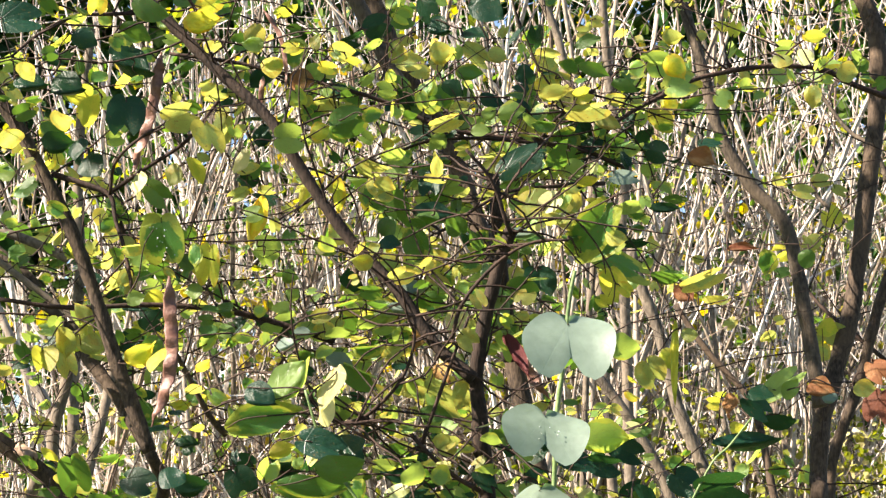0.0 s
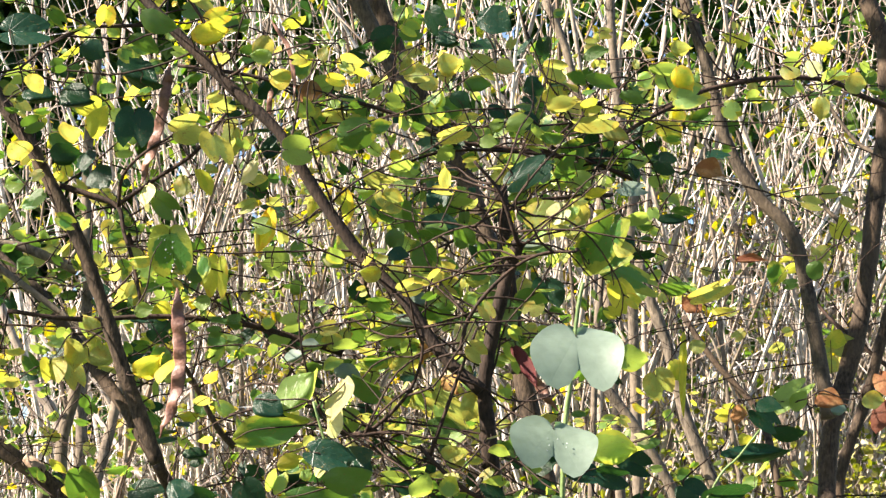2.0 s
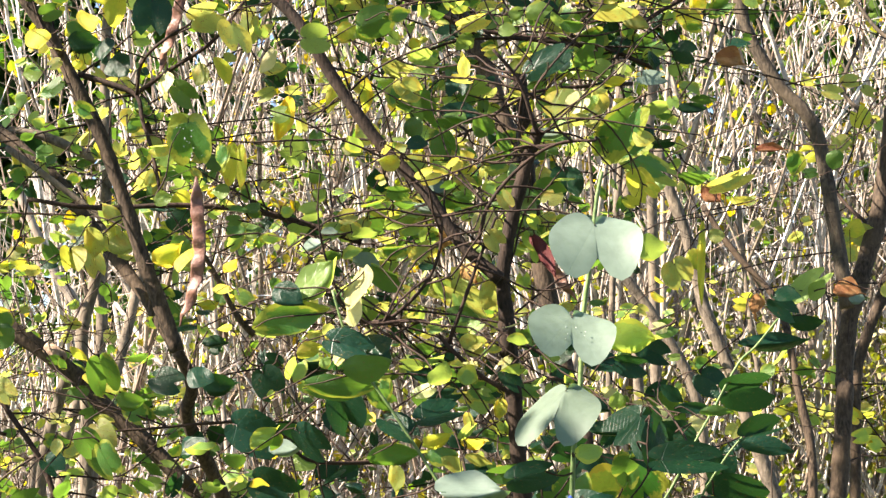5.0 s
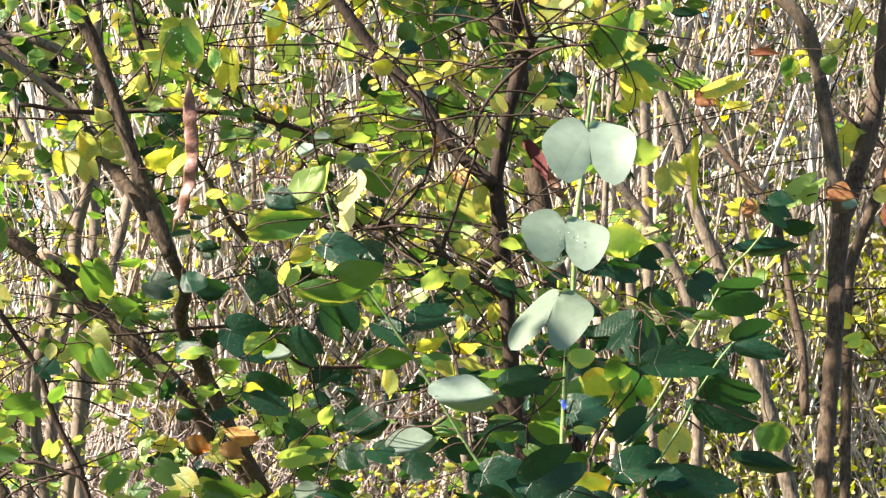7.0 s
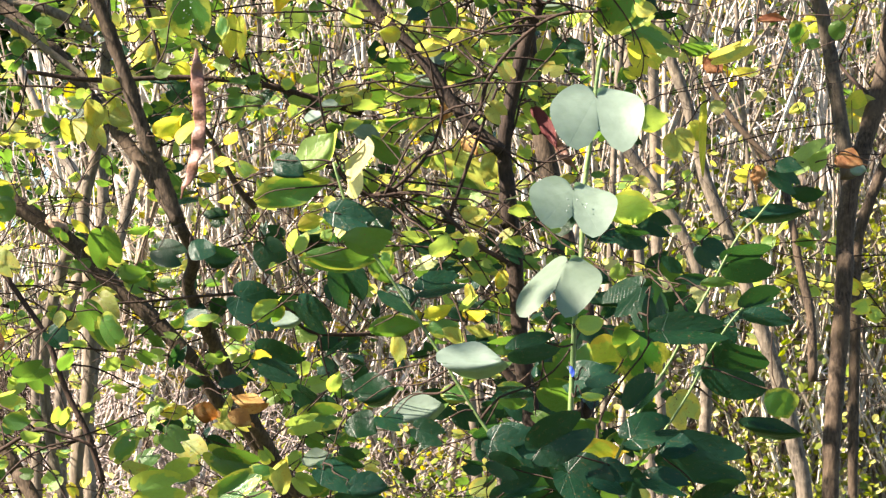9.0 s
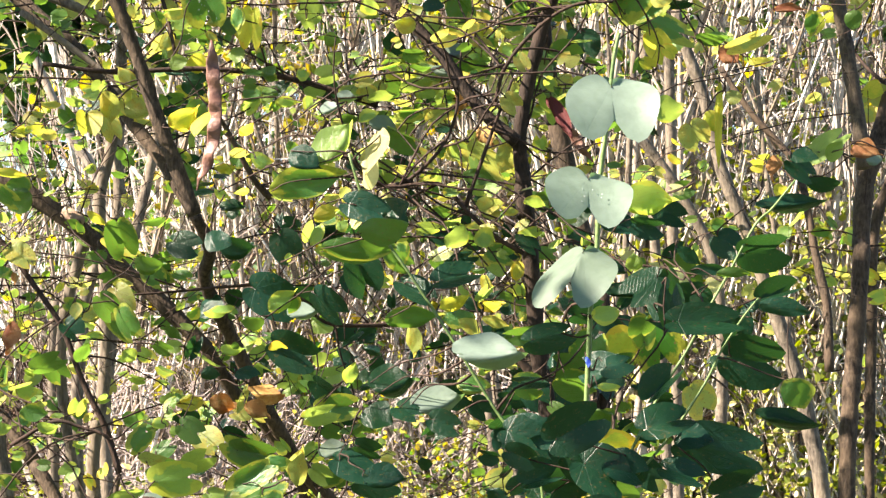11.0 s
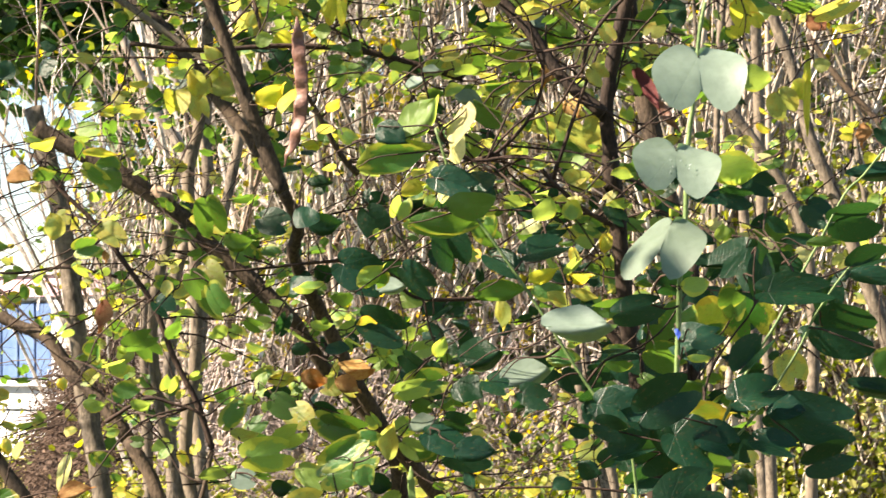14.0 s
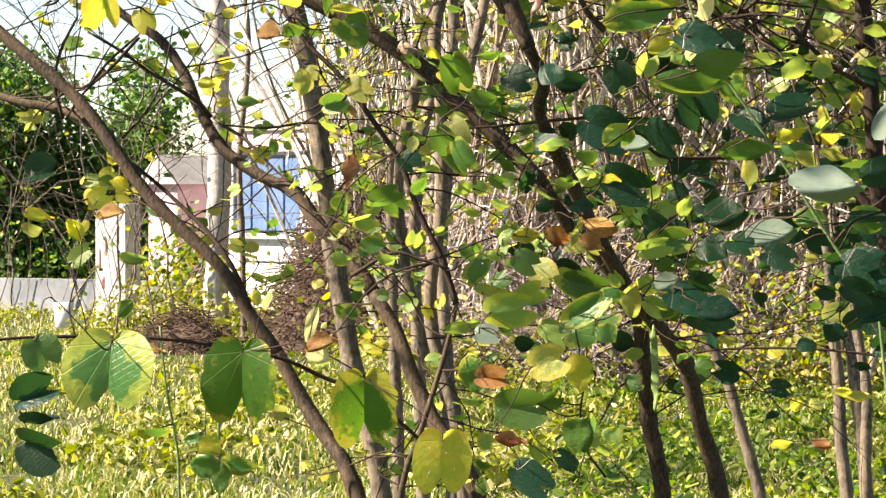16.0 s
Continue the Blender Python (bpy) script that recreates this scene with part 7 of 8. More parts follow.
leaf(sapling_slim, leaf_green, "lobe", (-0.130, 3.562, 1.569), 0.089, 0.043, -5, 0, 25, (-0.102, 3.500, 1.600))
leaf(sapling_slim, leaf_mature, "lobe", (-0.169, 3.583, 1.461), 0.070, 0.067, -10, -5, -38, (-0.052, 3.500, 1.522))
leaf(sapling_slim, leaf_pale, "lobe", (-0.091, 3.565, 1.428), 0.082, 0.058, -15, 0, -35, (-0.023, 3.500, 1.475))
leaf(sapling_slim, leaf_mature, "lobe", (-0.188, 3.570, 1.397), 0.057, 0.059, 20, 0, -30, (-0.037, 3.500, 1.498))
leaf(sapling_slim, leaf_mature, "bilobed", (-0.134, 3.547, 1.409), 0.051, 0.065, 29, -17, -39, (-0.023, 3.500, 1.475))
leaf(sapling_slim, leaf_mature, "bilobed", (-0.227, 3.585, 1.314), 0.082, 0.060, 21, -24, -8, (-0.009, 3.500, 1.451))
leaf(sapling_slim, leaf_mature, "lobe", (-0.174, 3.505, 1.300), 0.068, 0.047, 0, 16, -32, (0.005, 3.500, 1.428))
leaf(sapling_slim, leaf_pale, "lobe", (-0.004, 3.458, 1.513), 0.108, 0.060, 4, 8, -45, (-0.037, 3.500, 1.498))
leaf(sapling_slim, leaf_mature, "bilobed", (-0.070, 3.471, 1.391), 0.057, 0.045, 20, 7, -19, (0.005, 3.500, 1.428))
leaf(sapling_slim, leaf_green, "lobe", (-0.023, 3.526, 1.456), 0.057, 0.035, 0, -21, 9, (-0.009, 3.500, 1.451))
leaf(sapling_broad, leaf_mature, "bilobed", (0.341, 3.273, 1.557), 0.117, 0.059, 0, 0, -25, (0.341, 3.300, 1.560))
leaf(sapling_broad, leaf_mature, "bilobed", (0.423, 3.330, 1.495), 0.101, 0.097, 10, 15, 3, (0.380, 3.300, 1.526))
leaf(sapling_broad, leaf_mature, "bilobed", (0.440, 3.313, 1.670), 0.083, 0.081, -8, 26, 13, (0.415, 3.300, 1.692))
leaf(sapling_broad, leaf_mature, "bilobed", (0.456, 3.268, 1.601), 0.076, 0.036, -20, 0, -35, (0.433, 3.300, 1.598))
leaf(sapling_broad, leaf_mature, "lobe", (0.456, 3.207, 1.574), 0.080, 0.030, 10, 25, -18, (0.433, 3.300, 1.598))
leaf(sapling_broad, leaf_mature, "lobe", (0.356, 3.327, 1.639), 0.063, 0.020, 0, 7, 5, (0.376, 3.300, 1.622))
leaf(sapling_broad, leaf_green, "lobe", (0.380, 3.222, 1.629), 0.052, 0.018, 0, 17, 6, (0.385, 3.300, 1.638))
leaf(sapling_broad, leaf_mature, "bilobed", (0.273, 3.257, 1.456), 0.079, 0.048, -47, -19, -28, (0.284, 3.300, 1.459))
leaf(sapling_broad, leaf_mature, "bilobed", (0.277, 3.256, 1.399), 0.086, 0.071, -19, -22, -26, (0.290, 3.300, 1.379))
leaf(sapling_broad, leaf_mature, "bilobed", (0.366, 3.301, 1.357), 0.140, 0.084, 10, 3, 1, (0.303, 3.300, 1.399))
leaf(sapling_broad, leaf_green, "lobe", (0.472, 3.205, 1.444), 0.058, 0.053, 60, 0, 25, (0.364, 3.300, 1.500))
leaf(sapling_broad, leaf_mature, "lobe", (0.470, 3.317, 1.406), 0.094, 0.028, 10, -22, -7, (0.350, 3.300, 1.473))
leaf(sapling_broad, leaf_mature, "bilobed", (0.217, 3.277, 1.327), 0.069, 0.066, 27, -11, -26, (0.218, 3.300, 1.333))
leaf(sapling_broad, leaf_mature, "bilobed", (0.303, 3.254, 1.320), 0.073, 0.054, 21, -3, -38, (0.263, 3.300, 1.348))
leaf(sapling_broad, leaf_mature, "lobe", (0.324, 3.287, 1.371), 0.062, 0.050, 0, 10, -45, (0.303, 3.300, 1.399))
leaf(sapling_broad, leaf_mature, "bilobed", (0.388, 3.269, 1.298), 0.080, 0.060, -21, 7, 5, (0.290, 3.300, 1.379))
leaf(sapling_broad, leaf_mature, "bilobed", (0.256, 3.317, 1.316), 0.055, 0.049, 40, 18, -17, (0.250, 3.300, 1.333))
leaf(tree_mid, leaf_yellow, "bilobed", (-1.413, 3.980, 1.865), 0.080, 0.088, 90, 0, 20, (-1.709, 4.885, 1.950))
leaf(tree_mid, leaf_yellow, "bilobed", (-1.375, 4.111, 1.850), 0.057, 0.050, 60, -8, -12, (-1.629, 4.870, 1.894))
leaf(tree_mid, leaf_yellow, "lobe", (-1.376, 4.246, 1.914), 0.043, 0.043, 20, -27, 47, (-1.534, 4.800, 1.895))
leaf(tree_mid, leaf_yellow, "lobe", (-1.489, 4.091, 1.841), 0.038, 0.033, 0, 13, 41, (-1.711, 4.700, 1.876))
leaf(tree_mid, leaf_aging, "lobe", (-1.310, 4.353, 1.877), 0.026, 0.028, 0, 9, -38, (-1.534, 4.800, 1.895))
leaf(tree_back_m, leaf_aging, "lobe", (-1.157, 3.980, 1.852), 0.028, 0.023, -20, 6, 18, (-5.641, 20.000, 3.267))
leaf(tree_mid, leaf_yellow, "lobe", (-1.038, 4.009, 1.875), 0.049, 0.040, -20, 23, 43, (-1.341, 5.194, 1.993))
leaf(tree_left, leaf_yellow, "lobe", (-0.993, 4.308, 1.882), 0.072, 0.023, 5, 11, 22, (-1.113, 4.800, 1.910))
leaf(tree_dark, leaf_dry, "lobe", (-1.170, 4.325, 1.837), 0.054, 0.047, 10, 6, -26, (-1.144, 4.400, 1.875))
leaf(tree_dark, leaf_green, "lobe", (-1.055, 4.096, 1.820), 0.052, 0.039, -20, 6, 40, (-1.130, 4.400, 1.856))
leaf(tree_left, leaf_green, "bilobed", (-0.967, 4.155, 1.823), 0.065, 0.056, 33, 25, 5, (-1.113, 4.800, 1.910))
leaf(tree_mid, leaf_aging, "lobe", (-1.031, 4.068, 1.718), 0.057, 0.044, 100, 0, 16, (-1.290, 5.178, 1.775))
leaf(tree_mid, leaf_yellow, "lobe", (-1.220, 4.032, 1.716), 0.033, 0.026, 0, -20, -2, (-1.503, 4.835, 1.753))
leaf(tree_mid, leaf_green, "lobe", (-1.223, 4.353, 1.690), 0.050, 0.024, 0, -19, 34, (-1.354, 4.800, 1.653))
leaf(tree_mid, leaf_green, "lobe", (-1.073, 4.002, 1.588), 0.036, 0.022, 90, 1, 26, (-1.288, 4.742, 1.571))
leaf(tree_mid, leaf_green, "lobe", (-1.291, 4.112, 1.823), 0.025, 0.026, 0, 22, 22, (-1.534, 4.800, 1.895))
leaf(tree_stub, leaf_yellow, "lobe", (-0.793, 4.211, 1.784), 0.049, 0.038, 60, 22, 49, (-0.963, 5.000, 1.803))
leaf(tree_left, leaf_green, "bilobed", (-0.744, 4.233, 1.744), 0.092, 0.070, 80, -6, 34, (-0.881, 4.800, 1.744))
leaf(tree_dark, leaf_aging, "bilobed", (-0.916, 4.069, 1.703), 0.069, 0.051, 35, -8, -15, (-1.009, 4.400, 1.720))
leaf(tree_dark, leaf_green, "bilobed", (-0.953, 4.030, 1.676), 0.057, 0.045, -16, 0, 10, (-1.009, 4.400, 1.720))
leaf(tree_dark, leaf_dry, "lobe", (-0.999, 4.385, 1.671), 0.024, 0.021, 90, 22, 11, (-0.990, 4.400, 1.696))
leaf(tree_far, leaf_mature, "bilobed", (-1.691, 4.353, 1.540), 0.076, 0.075, -10, -16, -23, (-1.767, 4.700, 1.671))
leaf(tree_far, leaf_yellow, "bilobed", (-1.518, 4.232, 1.484), 0.063, 0.048, -30, -4, 16, (-1.586, 4.650, 1.542))
leaf(tree_far, leaf_dry, "lobe", (-1.472, 4.170, 1.453), 0.061, 0.040, -10, 6, -37, (-1.564, 4.647, 1.516))
leaf(tree_far, leaf_yellow, "lobe", (-1.476, 3.974, 1.423), 0.056, 0.039, 80, 4, 33, (-1.564, 4.647, 1.516))
leaf(tree_far, leaf_yellow, "lobe", (-1.641, 4.190, 1.449), 0.061, 0.031, 10, -5, 19, (-1.767, 4.700, 1.671))
leaf(branch_low, leaf_aging, "lobe", (-1.624, 4.115, 1.421), 0.045, 0.037, 0, 19, 15, (-1.543, 3.942, 1.209))
leaf(tree_mid, leaf_dry, "lobe", (-0.989, 4.311, 1.546), 0.063, 0.043, 100, 12, -15, (-1.251, 5.162, 1.544))
leaf(tree_stub, leaf_green, "bilobed", (-0.840, 3.979, 1.489), 0.067, 0.057, -24, 16, 15, (-1.024, 5.000, 1.472))
leaf(tree_left, leaf_green, "bilobed", (-0.744, 4.069, 1.601), 0.060, 0.052, 60, -29, 27, (-0.753, 4.300, 1.630))
leaf(tree_left, leaf_green, "bilobed", (-0.739, 4.203, 1.557), 0.074, 0.059, 45, 4, 25, (-0.753, 4.300, 1.630))
leaf(tree_stub, leaf_green, "bilobed", (-0.823, 4.183, 1.604), 0.059, 0.042, 15, 24, -2, (-1.008, 5.000, 1.642))
leaf(tree_stub, leaf_aging, "lobe", (-0.795, 4.189, 1.586), 0.036, 0.033, 0, -5, 17, (-1.015, 5.000, 1.611))
leaf(tree_dark, leaf_mature, "bilobed", (-0.859, 4.300, 1.557), 0.049, 0.054, 40, -29, -9, (-0.897, 4.400, 1.561))
leaf(tree_mid, leaf_fresh, "bilobed", (-0.973, 4.373, 1.440), 0.056, 0.049, -20, 1, 37, (-1.233, 5.153, 1.404))
leaf(tree_mid, leaf_fresh, "lobe", (-0.968, 4.137, 1.363), 0.045, 0.031, 0, 6, 17, (-1.220, 5.147, 1.322))
leaf(tree_dark, leaf_green, "lobe", (-0.822, 4.232, 1.512), 0.051, 0.036, -60, 29, 31, (-0.876, 4.400, 1.506))
leaf(tree_dark, leaf_fresh, "lobe", (-0.880, 4.165, 1.362), 0.041, 0.031, 0, 2, 30, (-0.917, 4.300, 1.357))
leaf(tree_dark, leaf_green, "bilobed", (-0.725, 4.361, 1.332), 0.071, 0.048, -50, -2, 6, (-0.790, 4.400, 1.306))
leaf(branch_low, leaf_fresh, "bilobed", (-1.471, 3.997, 1.372), 0.061, 0.040, -37, -22, 10, (-1.455, 3.975, 1.209))
leaf(tree_far, leaf_fresh, "lobe", (-1.493, 4.374, 1.354), 0.064, 0.031, 5, -14, 37, (-1.494, 4.639, 1.443))
leaf(weed_b, leaf_yellow, "lobe", (-1.254, 4.256, 1.226), 0.037, 0.017, 0, 11, 13, (-1.303, 4.400, 1.180))
leaf(tree_far, leaf_aging, "lobe", (-1.108, 4.083, 1.278), 0.041, 0.027, 90, 25, -35, (-1.300, 4.605, 1.253))
leaf(tree_far, leaf_aging, "lobe", (-1.156, 4.178, 1.279), 0.034, 0.024, 80, -19, 6, (-1.300, 4.605, 1.253))
leaf(tree_mid, leaf_aging, "lobe", (-0.992, 4.041, 1.318), 0.026, 0.030, 0, -20, -29, (-1.212, 5.144, 1.286))
leaf(branch_low, leaf_green, "lobe", (-1.421, 4.125, 1.255), 0.050, 0.034, -50, 6, 13, (-1.381, 4.008, 1.206))
leaf(tree_stub, leaf_green, "lobe", (-0.722, 4.333, 1.106), 0.109, 0.075, 110, 25, 44, (-0.957, 5.000, 1.085))
leaf(tree_dark, leaf_fresh, "lobe", (-0.751, 4.329, 1.213), 0.088, 0.036, -20, 2, 33, (-0.758, 4.300, 1.263))
leaf(branch_low, leaf_dry, "lobe", (-1.321, 3.953, 1.183), 0.064, 0.027, 0, -28, 12, (-1.339, 4.025, 1.204))
leaf(weed_a, leaf_green, "lobe", (-1.333, 4.055, 1.009), 0.058, 0.042, -20, 23, 34, (-1.345, 4.200, 1.010))
leaf(branch_low, leaf_green, "bilobed", (-1.329, 3.759, 1.161), 0.146, 0.188, 92, -5, -10, (-1.420, 3.992, 1.208))
leaf(branch_low, leaf_turning, "bilobed", (-1.078, 3.788, 1.140), 0.166, 0.166, 95, 5, 10, (-1.149, 4.100, 1.174))
leaf(branch_low, leaf_turning, "bilobed", (-0.841, 3.785, 1.095), 0.147, 0.136, 92, -10, 10, (-0.955, 4.192, 1.094))
leaf(branch_low, leaf_yellow, "bilobed", (-0.684, 3.726, 1.004), 0.122, 0.113, 95, 0, 10, (-0.780, 4.250, 0.936))
leaf(branch_low, leaf_dry, "lobe", (-0.905, 3.705, 1.220), 0.063, 0.035, -18, 10, -30, (-1.043, 4.150, 1.135))
leaf(branch_low, leaf_cream, "lobe", (-0.913, 3.717, 1.198), 0.044, 0.039, 10, 0, -20, (-1.028, 4.158, 1.126))
leaf(branch_low, leaf_cream, "lobe", (-0.942, 3.793, 1.247), 0.078, 0.024, 105, -20, 13, (-1.059, 4.142, 1.143))
leaf(branch_low, leaf_green, "bilobed", (-1.273, 3.270, 1.232), 0.059, 0.070, 60, -28, 1, (-1.543, 3.942, 1.209))
leaf(branch_low, leaf_mature, "bilobed", (-1.281, 3.264, 1.165), 0.078, 0.060, -28, 14, -36, (-1.543, 3.942, 1.209))
leaf(branch_low, leaf_mature, "bilobed", (-1.270, 3.259, 1.079), 0.080, 0.095, 13, 27, -10, (-1.543, 3.942, 1.209))
leaf(branch_low, leaf_mature, "lobe", (-1.282, 3.266, 1.124), 0.062, 0.025, 0, 22, 1, (-1.543, 3.942, 1.209))
leaf(weed_b, leaf_yellow, "lobe", (-1.261, 4.171, 0.971), 0.067, 0.051, -60, -6, 22, (-1.335, 4.400, 0.935))
leaf(weed_b, leaf_green, "lobe", (-1.247, 4.103, 0.935), 0.067, 0.055, 170, 26, 40, (-1.330, 4.400, 0.888))
leaf(weed_b, leaf_green, "lobe", (-1.196, 4.175, 0.932), 0.080, 0.044, 10, -24, 32, (-1.305, 4.400, 0.899))
leaf(weed_b, leaf_green, "lobe", (-1.235, 4.163, 0.904), 0.068, 0.045, 90, -1, 1, (-1.305, 4.400, 0.855))
leaf(weed_b, leaf_green, "lobe", (-1.294, 4.179, 0.983), 0.050, 0.026, 160, 8, 9, (-1.335, 4.400, 0.963))
leaf(tree_dark, leaf_fresh, "bilobed", (-0.604, 4.035, 1.265), 0.101, 0.082, -11, -14, 40, (-0.758, 4.300, 1.263))
leaf(branch_low, leaf_green, "bilobed", (-0.466, 4.047, 1.314), 0.102, 0.064, 31, 6, 18, (-0.472, 4.200, 1.241))
leaf(branch_low, leaf_green, "bilobed", (-0.446, 4.015, 1.247), 0.124, 0.087, -31, -28, 20, (-0.472, 4.200, 1.241))
leaf(tree_left, leaf_aging, "lobe", (-0.352, 3.939, 1.288), 0.077, 0.039, -80, -1, 34, (-0.452, 5.037, 1.217))
leaf(branch_low, leaf_mature, "lobe", (-0.598, 4.186, 1.192), 0.041, 0.037, 0, 19, -8, (-0.473, 4.213, 1.188))
leaf(tree_dark, leaf_pale, "bilobed", (-0.646, 4.015, 1.221), 0.048, 0.044, 0, -3, -11, (-0.758, 4.300, 1.263))
leaf(branch_low, leaf_yellow, "lobe", (-0.463, 4.015, 1.146), 0.086, 0.056, 90, 15, 27, (-0.475, 4.225, 1.136))
leaf(branch_low, leaf_aging, "bilobed", (-0.514, 3.938, 1.174), 0.077, 0.073, -17, 5, -11, (-0.474, 4.219, 1.162))
leaf(branch_low, leaf_green, "bilobed", (-0.596, 4.131, 1.066), 0.103, 0.091, -6, -17, 29, (-0.490, 4.250, 1.041))
leaf(branch_low, leaf_green, "lobe", (-0.473, 4.099, 1.017), 0.081, 0.074, -70, -23, 26, (-0.486, 4.263, 1.004))
leaf(branch_low, leaf_dry, "lobe", (-0.590, 3.932, 1.024), 0.055, 0.034, 10, 17, -1, (-0.772, 4.275, 0.921))
leaf(tree_stub, leaf_dry, "bilobed", (-0.667, 4.215, 1.117), 0.071, 0.049, 0, 7, -20, (-0.957, 5.000, 1.085))
leaf(branch_low, leaf_mature, "bilobed", (-0.564, 4.061, 0.931), 0.094, 0.071, 34, 14, -16, (-0.481, 4.275, 0.968))
leaf(branch_low, leaf_fresh, "bilobed", (-0.531, 4.158, 1.215), 0.068, 0.053, 34, -14, -12, (-0.473, 4.206, 1.215))
leaf(branch_low, leaf_fresh, "bilobed", (-0.562, 4.052, 1.299), 0.066, 0.056, -36, -22, 39, (-0.472, 4.200, 1.241))
leaf(tree_dark, leaf_green, "bilobed", (-0.643, 4.142, 1.317), 0.056, 0.038, -38, -10, 2, (-0.783, 4.400, 1.281))
leaf(tree_back, leaf_mature, "bilobed", (-0.281, 4.237, 1.286), 0.071, 0.065, 13, -3, 2, (-0.409, 6.800, 0.972))
leaf(tree_back, leaf_mature, "bilobed", (-0.218, 4.132, 1.255), 0.094, 0.071, 1, 8, -1, (-0.367, 6.800, 0.982))
leaf(tree_back, leaf_mature, "bilobed", (-0.233, 4.103, 1.321), 0.056, 0.051, 17, 12, 6, (-0.367, 6.800, 0.982))
leaf(branch_low, leaf_green, "lobe", (-0.408, 3.962, 1.227), 0.047, 0.046, 40, -20, 7, (-0.473, 4.206, 1.215))
leaf(sapling_slim, leaf_mature, "bilobed", (0.102, 4.031, 1.346), 0.092, 0.071, 12, -10, -29, (0.055, 3.500, 1.350))
leaf(sapling_slim, leaf_mature, "bilobed", (0.131, 4.290, 1.243), 0.108, 0.075, -12, 9, -29, (0.091, 3.500, 1.287))
leaf(tree_back, leaf_mature, "bilobed", (0.121, 3.960, 1.217), 0.067, 0.051, -21, 13, -16, (0.191, 6.800, 0.969))
leaf(sapling_slim, leaf_mature, "bilobed", (0.038, 3.978, 1.370), 0.065, 0.054, -16, 23, -14, (0.034, 3.500, 1.385))
leaf(tree_twin, leaf_mature, "bilobed", (0.089, 3.905, 1.434), 0.064, 0.059, 58, 0, -5, (0.151, 5.300, 1.434))
leaf(tree_twin, leaf_mature, "bilobed", (0.157, 4.085, 1.388), 0.090, 0.097, -15, 14, -39, (0.210, 5.300, 1.348))
leaf(sapling_pale, leaf_mature, "bilobed", (0.153, 3.997, 1.305), 0.087, 0.073, 29, 5, -4, (0.159, 3.400, 1.327))
leaf(branch_low, leaf_green, "bilobed", (-0.553, 4.238, 1.070), 0.058, 0.046, -28, 8, 17, (-0.486, 4.244, 1.064))
leaf(branch_low, leaf_green, "lobe", (-0.403, 4.025, 1.301), 0.050, 0.033, 0, 7, 0, (-0.472, 4.200, 1.241))
leaf(tree_back, leaf_yellow, "lobe", (0.066, 6.852, 0.850), 0.059, 0.063, 0, 16, 37, (0.051, 7.000, 0.840))
leaf(tree_back, leaf_yellow, "lobe", (-0.087, 6.750, 0.816), 0.064, 0.044, 90, -4, 36, (-0.095, 6.800, 0.992))
leaf(tree_back, leaf_aging, "lobe", (-0.024, 6.846, 0.807), 0.048, 0.048, 0, 10, -29, (-0.005, 6.800, 0.990))
leaf(tree_back, leaf_yellow, "lobe", (-0.136, 6.993, 0.659), 0.072, 0.056, -10, 16, 32, (0.058, 7.000, 0.671))
leaf(tree_back, leaf_dry, "lobe", (-0.007, 7.185, 0.638), 0.066, 0.040, 10, -27, -10, (0.058, 7.000, 0.671))
leaf(tree_back, leaf_aging, "bilobed", (0.047, 6.697, 1.101), 0.097, 0.104, -23, -23, 33, (0.031, 6.800, 0.987))
leaf(tree_back, leaf_aging, "lobe", (0.114, 7.030, 0.819), 0.077, 0.058, 10, 0, 44, (0.138, 6.800, 0.977))
leaf(tree_back, leaf_aging, "lobe", (-0.061, 6.913, 1.014), 0.064, 0.047, 0, -5, -28, (-0.050, 6.800, 0.991))
leaf(tree_back, leaf_yellow, "lobe", (-0.155, 7.011, 0.968), 0.057, 0.046, 0, -6, -33, (-0.140, 6.800, 0.992))
leaf(sapling_broad, leaf_mature, "bilobed", (0.077, 3.397, 1.372), 0.085, 0.066, 37, -14, -18, (0.207, 3.300, 1.311))
leaf(sapling_broad, leaf_mature, "bilobed", (0.136, 3.212, 1.392), 0.098, 0.078, -30, -4, -1, (0.223, 3.300, 1.344))
leaf(sapling_broad, leaf_mature, "bilobed", (0.179, 3.270, 1.320), 0.090, 0.088, 31, -11, -17, (0.207, 3.300, 1.311))
leaf(sapling_broad, leaf_mature, "bilobed", (0.134, 3.391, 1.304), 0.086, 0.071, -37, 27, -14, (0.201, 3.300, 1.299))
leaf(sapling_broad, leaf_mature, "bilobed", (0.170, 3.233, 1.244), 0.099, 0.094, -22, 8, -14, (0.201, 3.300, 1.299))
leaf(sapling_broad, leaf_mature, "bilobed", (0.186, 3.312, 1.167), 0.093, 0.091, -2, -21, -3, (0.188, 3.300, 1.129))
leaf(sapling_broad, leaf_mature, "bilobed", (0.167, 3.366, 1.095), 0.102, 0.089, 22, -12, -9, (0.188, 3.300, 1.129))
leaf(sapling_broad, leaf_mature, "bilobed", (0.185, 3.225, 1.082), 0.088, 0.080, 18, 21, -25, (0.188, 3.300, 1.129))
leaf(sapling_broad, leaf_mature, "bilobed", (0.136, 3.275, 1.066), 0.080, 0.062, 27, 10, -13, (0.188, 3.300, 1.129))
leaf(sapling_broad, leaf_yellow, "bilobed", (0.190, 3.361, 1.270), 0.073, 0.066, 0, 17, 37, (0.201, 3.300, 1.299))
leaf(sapling_broad, leaf_mature, "bilobed", (0.052, 3.264, 1.347), 0.053, 0.044, 20, 8, -3, (0.201, 3.300, 1.299))
leaf(tree_back_e, leaf_yellow, "lobe", (0.456, 4.072, 1.957), 0.168, 0.016, 90, 10, 10, (0.885, 7.175, 2.385))
